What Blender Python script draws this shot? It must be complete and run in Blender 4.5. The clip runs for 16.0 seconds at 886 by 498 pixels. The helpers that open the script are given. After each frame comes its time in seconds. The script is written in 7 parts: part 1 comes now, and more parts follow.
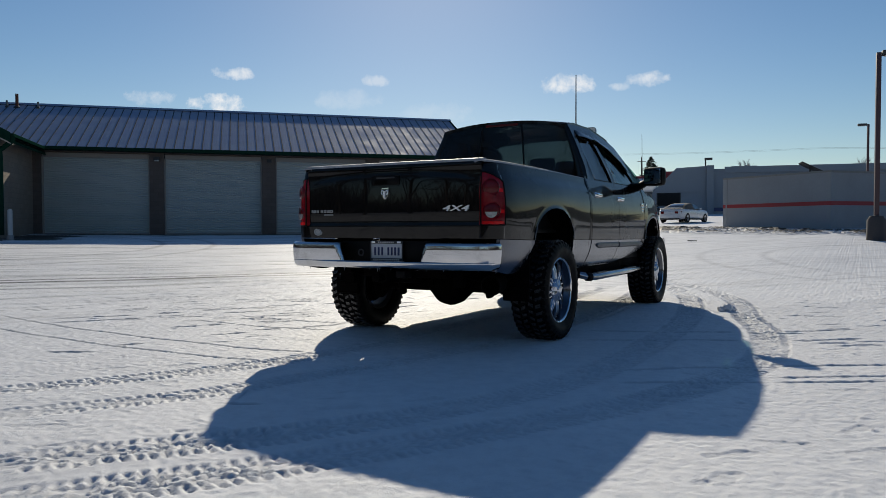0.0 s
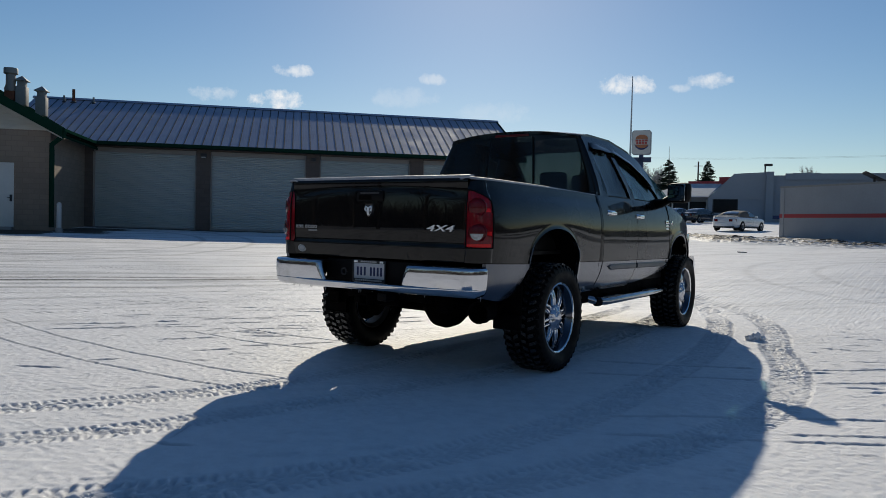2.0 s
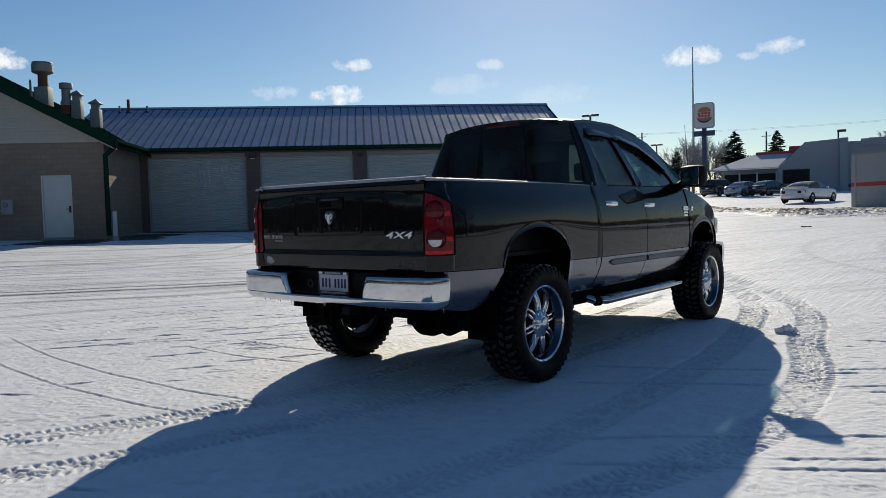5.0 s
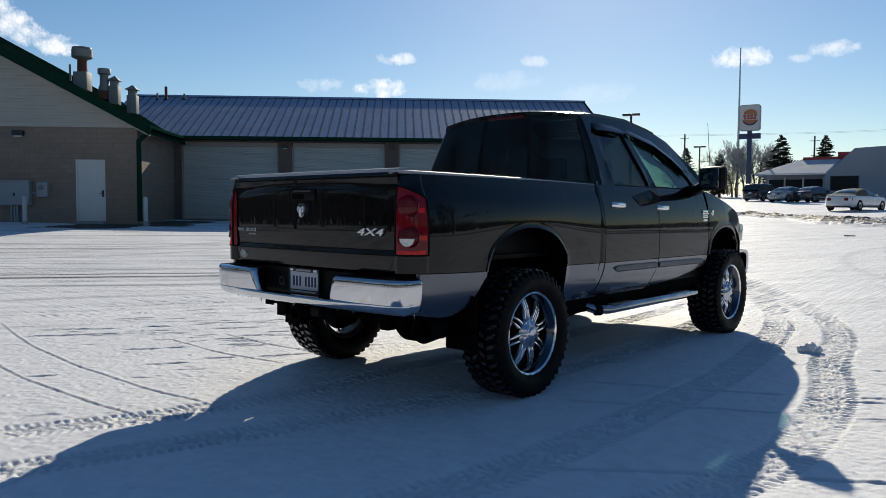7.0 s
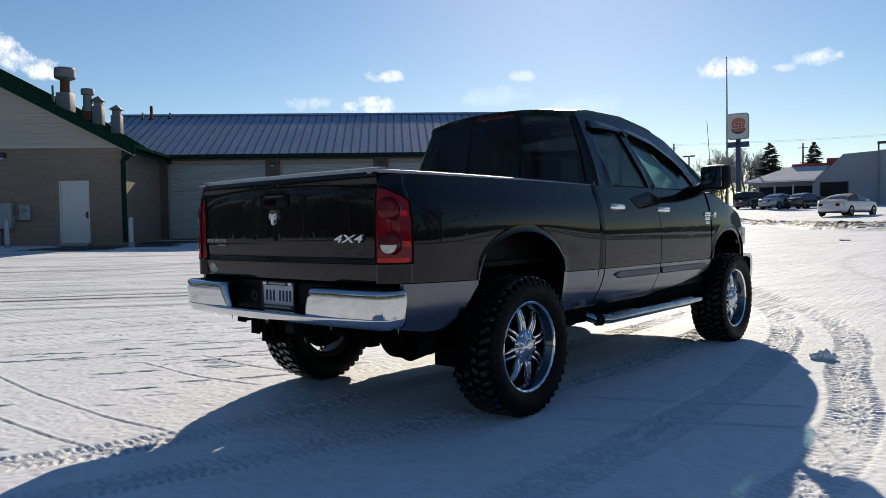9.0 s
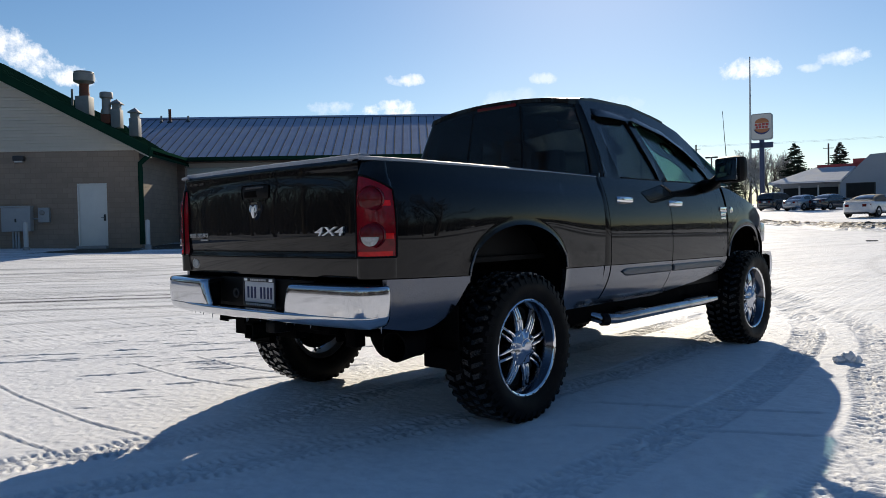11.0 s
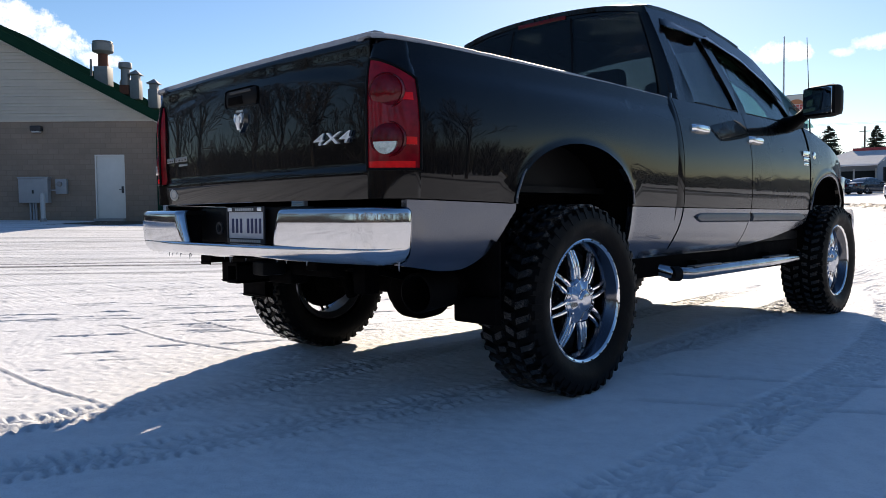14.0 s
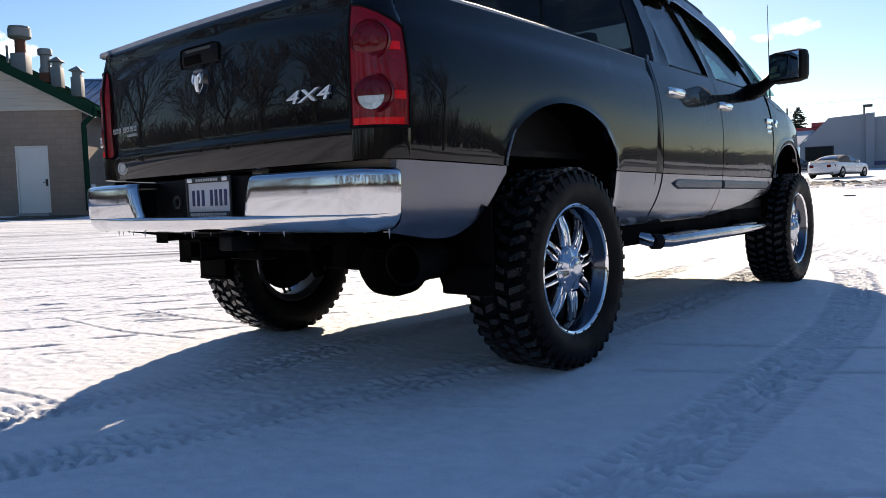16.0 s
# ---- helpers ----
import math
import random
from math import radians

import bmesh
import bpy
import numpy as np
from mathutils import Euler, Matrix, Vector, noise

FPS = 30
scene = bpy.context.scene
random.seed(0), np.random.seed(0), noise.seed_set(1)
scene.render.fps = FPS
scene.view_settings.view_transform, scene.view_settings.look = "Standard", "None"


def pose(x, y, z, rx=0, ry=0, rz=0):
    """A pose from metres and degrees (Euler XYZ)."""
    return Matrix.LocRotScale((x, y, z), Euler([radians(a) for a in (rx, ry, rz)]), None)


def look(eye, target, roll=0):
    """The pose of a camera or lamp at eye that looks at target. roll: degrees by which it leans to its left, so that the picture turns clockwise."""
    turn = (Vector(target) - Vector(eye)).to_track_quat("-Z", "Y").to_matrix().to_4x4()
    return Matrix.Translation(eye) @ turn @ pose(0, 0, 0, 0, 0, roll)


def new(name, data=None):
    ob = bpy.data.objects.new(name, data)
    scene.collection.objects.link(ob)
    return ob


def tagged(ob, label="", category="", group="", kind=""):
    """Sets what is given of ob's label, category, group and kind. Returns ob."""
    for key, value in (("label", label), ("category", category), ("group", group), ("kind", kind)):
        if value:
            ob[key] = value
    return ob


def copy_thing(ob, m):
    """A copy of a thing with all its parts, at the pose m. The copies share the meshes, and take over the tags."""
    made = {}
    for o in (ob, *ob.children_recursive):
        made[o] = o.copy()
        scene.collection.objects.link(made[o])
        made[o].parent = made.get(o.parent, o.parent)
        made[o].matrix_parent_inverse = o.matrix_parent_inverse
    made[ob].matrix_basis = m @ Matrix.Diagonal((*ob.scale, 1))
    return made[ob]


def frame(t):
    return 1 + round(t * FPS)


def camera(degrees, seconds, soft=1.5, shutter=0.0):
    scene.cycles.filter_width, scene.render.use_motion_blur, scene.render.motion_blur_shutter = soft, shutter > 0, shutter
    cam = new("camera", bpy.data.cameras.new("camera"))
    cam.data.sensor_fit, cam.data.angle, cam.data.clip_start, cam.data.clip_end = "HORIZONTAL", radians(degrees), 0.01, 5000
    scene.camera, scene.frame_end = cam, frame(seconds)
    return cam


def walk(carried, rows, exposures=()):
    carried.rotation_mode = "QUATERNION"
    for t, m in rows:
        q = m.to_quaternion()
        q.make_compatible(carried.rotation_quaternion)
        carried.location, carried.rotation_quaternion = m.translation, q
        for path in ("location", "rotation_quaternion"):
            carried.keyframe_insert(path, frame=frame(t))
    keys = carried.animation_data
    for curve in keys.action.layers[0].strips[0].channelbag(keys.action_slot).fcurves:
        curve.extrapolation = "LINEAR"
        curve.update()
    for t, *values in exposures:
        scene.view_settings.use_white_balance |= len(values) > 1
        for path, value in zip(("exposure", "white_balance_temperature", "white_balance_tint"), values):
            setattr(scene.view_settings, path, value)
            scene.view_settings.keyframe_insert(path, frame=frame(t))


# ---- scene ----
cam = camera(62.0, 16.0, soft=0.75)
PATH = [
    (0, (3.35, -6.077, 0.974), (2.364, -4.337, 0.918), -0.1),
    (0.5, (3.435, -5.908, 1.005), (2.402, -4.196, 0.956), 0.2),
    (1, (3.498, -5.768, 1.055), (2.43, -4.078, 1.016), 0.7),
    (1.5, (3.517, -5.615, 1.097), (2.438, -3.932, 1.06), 1.1),
    (2, (3.556, -5.439, 1.141), (2.45, -3.774, 1.081), 1.4),
    (2.5, (3.595, -5.351, 1.185), (2.467, -3.701, 1.114), 1.6),
    (3, (3.668, -5.227, 1.214), (2.51, -3.598, 1.136), 1.5),
    (3.5, (3.754, -5.074, 1.246), (2.566, -3.468, 1.164), 0.2),
    (4, (3.822, -4.967, 1.248), (2.6, -3.386, 1.164), -1.1),
    (6.5, (3.91, -4.21, 1.284), (2.606, -2.697, 1.177), -0.2),
    (7, (3.909, -4.103, 1.266), (2.581, -2.61, 1.16), 0.3),
    (7.5, (3.847, -4.016, 1.254), (2.513, -2.529, 1.157), 0.3),
    (8, (3.773, -3.926, 1.236), (2.437, -2.44, 1.15), -0.0),
    (8.5, (3.702, -3.842, 1.22), (2.382, -2.341, 1.144), -0.5),
    (9, (3.664, -3.775, 1.195), (2.352, -2.268, 1.131), -1.0),
    (11.5, (3.575, -3.358, 1.08), (2.207, -1.9, 1.034), -1.4),
    (12, (3.508, -3.259, 1.003), (2.127, -1.812, 0.97), -1.9),
    (12.5, (3.367, -3.155, 0.937), (1.977, -1.718, 0.909), -2.2),
    (13, (3.204, -3.06, 0.905), (1.81, -1.627, 0.86), -1.9),
    (13.5, (3.075, -2.955, 0.874), (1.679, -1.524, 0.808), -1.1),
    (14, (2.944, -2.829, 0.839), (1.546, -1.402, 0.741), -0.5),
    (14.5, (2.867, -2.739, 0.823), (1.464, -1.32, 0.697), -0.8),
    (15, (2.811, -2.731, 0.781), (1.404, -1.317, 0.641), -1.2),
    (15.5, (2.723, -2.772, 0.749), (1.368, -1.308, 0.61), -1.3),
    (16, (2.653, -2.802, 0.75), (1.38, -1.266, 0.617), -1.8),
]
# seconds, stops, kelvin, tint
EXPOSURE = [(0.0, -0.18, 6450, 9), (4.0, -0.07, 6450, 9), (7.0, 0.15, 6450, 9), (9.0, 0.28, 6600, 11), (12.0, 0.42, 6600, 11), (14.0, 0.78, 6750, 15), (16.0, 0.92, 6850, 17)]
walk(cam, [(t, look(eye, target, roll)) for t, eye, target, roll in PATH], EXPOSURE)
# clouds, the last six a steam plume: heading left of +y, height, half width, half height (degrees), density
CLOUDS = [(20.1, 10.9, 2.3, 0.85, 0.72), (14.1, 10.9, 1.6, 0.65, 0.55), (16.1, 10.5, 0.9, 0.35, 0.35), (45.3, 11.4, 1.7, 0.5, 0.6), (46.6, 9.2, 2.6, 0.8, 0.85), (51.2, 9.3, 1.8, 0.6, 0.35), (34.8, 11.2, 1.0, 0.5, 0.35), (37.0, 9.8, 3.0, 0.9, 0.16), (30.0, 8.8, 3.5, 0.9, 0.14), (68.5, 10.75, 1.1, 0.6, 0.8), (69.5, 11.05, 1.5, 0.8, 0.9), (70.7, 11.5, 1.7, 0.95, 0.95), (71.9, 12.0, 1.9, 1.1, 0.95), (73.3, 12.6, 2.2, 1.25, 0.95), (74.9, 13.2, 1.9, 1.0, 0.8)]
SKY, CLOUD_WHITE = 0.079, (12.0, 12.2, 12.5)
# ---- light ----
SUN_AZ, SUN_EL = radians(30.7), radians(26.0)
TO_SUN = Vector((-math.sin(SUN_AZ) * math.cos(SUN_EL), math.cos(SUN_AZ) * math.cos(SUN_EL), math.sin(SUN_EL)))
sun_data = bpy.data.lights.new("sun", "SUN")
sun_data.energy, sun_data.angle, sun_data.color = 4.6, radians(0.5), (1.0, 0.905, 0.74)
sun = new("sun", sun_data)
sun.matrix_world = look(TO_SUN * 60, (0, 0, 0))


# ---- node helpers ----
class Nodes:
    """Short-hand for building a node tree."""

    def __init__(self, tree):
        self.t = tree
        tree.nodes.clear()

    def n(self, kind, **props):
        node = self.t.nodes.new(kind)
        for key, value in props.items():
            if key == "op":
                node.operation = value
            elif key == "dtype":
                node.data_type = value
            elif key == "blend":
                node.blend_type = value
            elif key == "dims":
                node.noise_dimensions = value
        return node

    def put(self, socket, value):
        if isinstance(value, bpy.types.NodeSocket):
            self.t.links.new(value, socket)
        elif value is not None:
            socket.default_value = value

    def math(self, op, a, b=None, clamp=False):
        node = self.n("ShaderNodeMath", op=op)
        node.use_clamp = clamp
        self.put(node.inputs[0], a)
        self.put(node.inputs[1], b)
        return node.outputs[0]

    def noise(self, vec, scale, detail=3.0, rough=0.5):
        node = self.n("ShaderNodeTexNoise")
        self.put(node.inputs["Vector"], vec)
        node.inputs["Scale"].default_value = scale
        node.inputs["Detail"].default_value = detail
        node.inputs["Roughness"].default_value = rough
        return node.outputs["Fac"]

    def ramp(self, fac, lo, hi, a=0.0, b=1.0):
        node = self.n("ShaderNodeMapRange")
        node.clamp = True
        for i, v in zip(range(5), (fac, lo, hi, a, b)):
            self.put(node.inputs[i], v)
        return node.outputs[0]

    def mix(self, fac, a, b):
        node = self.n("ShaderNodeMix", dtype="RGBA")
        self.put(node.inputs["Factor"], fac)
        for socket, v in ((node.inputs[6], a), (node.inputs[7], b)):
            self.put(socket, v if isinstance(v, bpy.types.NodeSocket) else (*v[:3], 1.0))
        return node.outputs[2]

    def bump(self, height, strength, distance):
        node = self.n("ShaderNodeBump")
        self.put(node.inputs["Height"], height)
        node.inputs["Strength"].default_value = strength
        node.inputs["Distance"].default_value = distance
        return node.outputs["Normal"]


# ---- sky with a few small fair-weather clouds and a steam plume ----
world = bpy.data.worlds.new("sky")
scene.world = world
world.use_nodes = True
k = Nodes(world.node_tree)
sky = k.n("ShaderNodeTexSky")
sky.sky_type, sky.sun_disc = "NISHITA", False
sky.sun_elevation, sky.sun_rotation = SUN_EL, -SUN_AZ
sky.altitude, sky.air_density, sky.dust_density, sky.ozone_density = 200, 1.0, 0.17, 2.2
way = k.n("ShaderNodeTexCoord").outputs["Generated"]
ragged = k.noise(way, 34.0, 8.0, 0.66)
fine = k.noise(way, 90.0, 5.0, 0.6)
ragged = k.math("ADD", k.math("MULTIPLY", ragged, 0.75), k.math("MULTIPLY", fine, 0.25))
cloud = None
# heading left of +y, height, half width, half height (degrees), density
for az, el, half_w, half_h, dense in CLOUDS:
    a, e = radians(az), radians(el)
    d = Vector((-math.sin(a) * math.cos(e), math.cos(a) * math.cos(e), math.sin(e)))
    side = Vector((math.cos(a), math.sin(a), 0))
    up = side.cross(d)
    terms = []
    for axis, half in ((side, half_w), (up, half_h)):
        dot = k.n("ShaderNodeVectorMath", op="DOT_PRODUCT")
        k.put(dot.inputs[0], way)
        dot.inputs[1].default_value = axis
        q = k.math("SUBTRACT", dot.outputs["Value"], axis.dot(d))
        q = k.math("MULTIPLY", q, 1 / math.sin(radians(half)))
        terms.append(k.math("MULTIPLY", q, q))
    ahead = k.n("ShaderNodeVectorMath", op="DOT_PRODUCT")
    k.put(ahead.inputs[0], way)
    ahead.inputs[1].default_value = d
    r = k.math("ADD", terms[0], terms[1])
    body = k.math("SUBTRACT", k.math("MULTIPLY", ragged, 4.6), k.math("ADD", r, 1.45))
    body = k.ramp(body, 0.0, 0.9, 0.0, min(1.0, dense * 1.25))
    body = k.math("MULTIPLY", body, k.math("GREATER_THAN", ahead.outputs["Value"], 0.5))
    cloud = body if cloud is None else k.math("MAXIMUM", cloud, body)
vivid = k.n("ShaderNodeHueSaturation")
vivid.inputs["Hue"].default_value = 0.502
vivid.inputs["Saturation"].default_value = 1.20
k.put(vivid.inputs["Color"], sky.outputs[0])
both = k.mix(cloud, vivid.outputs[0], CLOUD_WHITE)
back = k.n("ShaderNodeBackground")
k.put(back.inputs["Color"], both)
back.inputs["Strength"].default_value = SKY
out = k.n("ShaderNodeOutputWorld")
world.node_tree.links.new(back.outputs[0], out.inputs["Surface"])


# ---- materials ----
def material(name, base, rough=0.6, metal=0.0, vary=0.15, scale=6.0, grain=60.0, bump=0.0, dist=0.004, coat=0.0, spec=0.5, dirt=None, dirt_at=(0.55, 0.75), per_piece=0.0, coords="Object"):
    """A surface with slow stains, fine grain, relief and, where wanted, dirt of another colour."""
    m = bpy.data.materials.new(name)
    m.use_nodes = True
    k = Nodes(m.node_tree)
    p = k.n("ShaderNodeBsdfPrincipled")
    vec = k.n("ShaderNodeTexCoord").outputs[coords]
    slow, quick = k.noise(vec, scale, 4.0, 0.6), k.noise(vec, grain, 3.0, 0.6)
    tone = k.math("ADD", k.math("MULTIPLY", slow, 0.65), k.math("MULTIPLY", quick, 0.35))
    if per_piece:
        tone = k.math("ADD", tone, k.math("MULTIPLY", k.math("SUBTRACT", k.n("ShaderNodeObjectInfo").outputs["Random"], 0.5), per_piece))
    low = [c * (1 - vary) for c in base]
    high = [min(1.0, c * (1 + vary)) for c in base]
    colour = k.mix(k.ramp(tone, 0.3, 0.7), low, high)
    if dirt:
        mask = k.ramp(k.noise(vec, scale * 0.6, 6.0, 0.65), *dirt_at)
        colour = k.mix(mask, colour, dirt)
    k.put(p.inputs["Base Color"], colour)
    k.put(p.inputs["Roughness"], k.ramp(slow, 0.3, 0.7, max(0.02, rough * 0.8), min(1.0, rough * 1.2)))
    p.inputs["Metallic"].default_value = metal
    p.inputs["Specular IOR Level"].default_value = spec
    p.inputs["Coat Weight"].default_value = coat
    p.inputs["Coat Roughness"].default_value = 0.015
    if bump:
        k.put(p.inputs["Normal"], k.bump(tone, bump, dist))
    out = k.n("ShaderNodeOutputMaterial")
    m.node_tree.links.new(p.outputs[0], out.inputs["Surface"])
    return m


def glass(name, tint, rough=0.0):
    """Tinted sheet glass: what is behind it shows through, the gloss follows the angle."""
    m = bpy.data.materials.new(name)
    m.use_nodes = True
    k = Nodes(m.node_tree)
    clear, shine, edge, both = k.n("ShaderNodeBsdfTransparent"), k.n("ShaderNodeBsdfGlossy"), k.n("ShaderNodeLayerWeight"), k.n("ShaderNodeMixShader")
    clear.inputs["Color"].default_value = (*tint, 1)
    shine.inputs["Roughness"].default_value = rough
    gloss = k.math("ADD", k.math("MULTIPLY", k.math("POWER", edge.outputs["Facing"], 5.0), 0.96), 0.03)
    for a, b in ((gloss, both.inputs[0]), (clear.outputs[0], both.inputs[1]), (shine.outputs[0], both.inputs[2])):
        m.node_tree.links.new(a, b)
    out = k.n("ShaderNodeOutputMaterial")
    m.node_tree.links.new(both.outputs[0], out.inputs["Surface"])
    return m


def snow_material():
    """Thin trodden snow over asphalt: bright, softly mottled, greyer where wheels have pressed or scraped it."""
    m = bpy.data.materials.new("snow")
    m.use_nodes = True
    k = Nodes(m.node_tree)
    p = k.n("ShaderNodeBsdfPrincipled")
    vec = k.n("ShaderNodeTexCoord").outputs["Object"]
    worn = k.n("ShaderNodeAttribute")
    worn.attribute_name = "worn"
    bare = k.n("ShaderNodeAttribute")
    bare.attribute_name = "bare"
    slow, mid, quick = k.noise(vec, 0.5, 5.0, 0.6), k.noise(vec, 9.0, 5.0, 0.65), k.noise(vec, 140.0, 3.0, 0.7)
    white = k.mix(k.ramp(slow, 0.35, 0.7), (0.78, 0.79, 0.81), (0.87, 0.87, 0.88))
    white = k.mix(k.ramp(mid, 0.42, 0.72, 0.0, 0.4), white, (0.58, 0.59, 0.62))
    white = k.mix(k.ramp(quick, 0.52, 0.75, 0.0, 0.45), white, (0.52, 0.53, 0.56))
    pressed = k.mix(k.math("MULTIPLY", worn.outputs["Fac"], 0.85, True), white, (0.36, 0.37, 0.39))
    # position along the building's front (u) and toward it (v), and on the bearing of the far lot
    xyz = k.n("ShaderNodeSeparateXYZ")
    k.put(xyz.inputs[0], vec)

    def axis(cx, cy):
        return k.math("ADD", k.math("MULTIPLY", xyz.outputs[0], cx), k.math("MULTIPLY", xyz.outputs[1], cy))

    def span(value, lo, hi, soft):
        return k.math("MULTIPLY", k.ramp(value, lo - soft, lo + soft), k.ramp(value, hi - soft, hi + soft, 1.0, 0.0))

    u, v = axis(0.7071, 0.7071), axis(-0.7071, 0.7071)
    ahead, aside = axis(-math.sin(radians(12)), math.cos(radians(12))), axis(math.cos(radians(12)), math.sin(radians(12)))
    squeeze = k.n("ShaderNodeCombineXYZ")
    k.put(squeeze.inputs[0], k.math("MULTIPLY", u, 0.3))
    k.put(squeeze.inputs[1], v)
    lanes_uv = squeeze.outputs[0]
    wobble = k.math("MULTIPLY", k.math("SUBTRACT", k.noise(vec, 0.8, 3.0, 0.6), 0.5), 1.6)
    # dark band along the wall foot: wet ground with the building's shade painted in
    strip = k.math("MULTIPLY", span(k.math("ADD", v, wobble), 21.7, 25.4, 0.35), span(k.math("ADD", u, wobble), -13.4, -10.2, 0.5))
    strip2 = k.math("MULTIPLY", span(k.math("ADD", v, wobble), 23.6, 28.3, 0.4), span(k.math("ADD", u, wobble), -10.9, -8.4, 0.6))
    strip3 = k.math("MULTIPLY", span(k.math("ADD", v, wobble), 28.7, 31.0, 0.3), span(u, -11.0, 10.0, 1.2))
    foot = k.math("MULTIPLY", k.math("MAXIMUM", k.math("MAXIMUM", strip, strip2), strip3), k.ramp(k.noise(lanes_uv, 0.9, 4.0, 0.6), 0.35, 0.6, 0.55, 1.0))
    # wheel lanes parallel to the building, fading in away from the truck
    lanes = k.n("ShaderNodeCombineXYZ")
    lu, lv = axis(0.535, 0.845), axis(-0.845, 0.535)
    k.put(lanes.inputs[0], k.math("MULTIPLY", lu, 0.05))
    k.put(lanes.inputs[1], lv)
    lane = k.math("MAXIMUM", k.ramp(k.noise(lanes.outputs[0], 2.1, 4.0, 0.7), 0.52, 0.68), k.ramp(k.noise(lanes.outputs[0], 6.5, 3.0, 0.6), 0.54, 0.66, 0.0, 0.8))
    sway = k.math("MULTIPLY", k.math("SUBTRACT", k.noise(lanes.outputs[0], 0.25, 2.0, 0.5), 0.5), 0.8)
    ruts = k.math("MAXIMUM", span(k.math("ADD", lv, sway), 9.12, 9.32, 0.06), span(k.math("ADD", lv, sway), 8.50, 8.78, 0.10))
    ruts = k.math("MULTIPLY", k.math("MULTIPLY", ruts, k.ramp(lu, 3.0, 7.0, 1.0, 0.0)), k.ramp(k.noise(lanes.outputs[0], 3.0, 5.0, 0.7), 0.36, 0.56, 0.25, 1.0))
    # broken patches scuffed off by passing wheels, seen farther out
    scuff = k.ramp(k.noise(lanes.outputs[0], 0.95, 7.0, 0.78), 0.55, 0.64, 0.0, 0.75)
    lane = k.math("MAXIMUM", lane, scuff)
    # arcs of cars that turned in the lot
    for cx, cy, ring in ((-24.4, 4.6, 9.5), (-24.4, 4.6, 11.2), (9.0, 16.5, 8.0), (9.0, 16.5, 9.6)):
        mid_x = k.math("ADD", xyz.outputs[0], -cx)
        mid_y = k.math("ADD", xyz.outputs[1], -cy)
        reach = k.math("SQRT", k.math("ADD", k.math("MULTIPLY", mid_x, mid_x), k.math("MULTIPLY", mid_y, mid_y)))
        ruts = k.math("MAXIMUM", ruts, k.math("MULTIPLY", span(reach, ring - 0.10, ring + 0.10, 0.08), 0.16 if cx > 0 else 0.32))
    far_r = k.n("ShaderNodeVectorMath", op="LENGTH")
    k.put(far_r.inputs[0], vec)
    away = k.ramp(far_r.outputs["Value"], 3.5, 7.0)
    lane = k.math("MULTIPLY", k.math("MULTIPLY", lane, away), k.ramp(aside, -4.0, 3.0, 0.85, 0.4))
    pressed = k.mix(lane, pressed, (0.20, 0.205, 0.22))
    pressed = k.mix(ruts, pressed, (0.055, 0.055, 0.06))
    # the wet street along the open side of the lot
    street = k.math("MULTIPLY", span(axis(0.6, 0.8), 27.0, 33.0, 0.5), k.ramp(xyz.outputs[0], 9.0, 11.0))
    pressed = k.mix(k.math("MULTIPLY", street, k.ramp(k.noise(vec, 0.6, 4.0, 0.6), 0.3, 0.6, 0.55, 1.0)), pressed, (0.10, 0.10, 0.105))
    bare_and_shade = k.math("MAXIMUM", bare.outputs["Fac"], foot)
    ragged = k.math("ADD", bare_and_shade, k.math("MULTIPLY", k.math("SUBTRACT", mid, 0.5), 1.1))
    # soil colour, which also carries the painted shade at the wall foot
    soil = k.mix(k.ramp(quick, 0.3, 0.7), (0.045, 0.04, 0.035), (0.13, 0.11, 0.085))
    colour = k.mix(k.ramp(ragged, 0.42, 0.62), pressed, soil)
    k.put(p.inputs["Base Color"], colour)
    p.inputs["Roughness"].default_value = 0.62
    p.inputs["Specular IOR Level"].default_value = 0.09
    h = k.math("SUBTRACT", k.math("ADD", k.math("MULTIPLY", mid, 0.6), k.math("MULTIPLY", quick, 0.75)), k.math("MULTIPLY", k.math("MAXIMUM", lane, ruts), 1.5))
    k.put(p.inputs["Normal"], k.bump(h, 0.45, 0.012))
    out = k.n("ShaderNodeOutputMaterial")
    m.node_tree.links.new(p.outputs[0], out.inputs["Surface"])
    return m


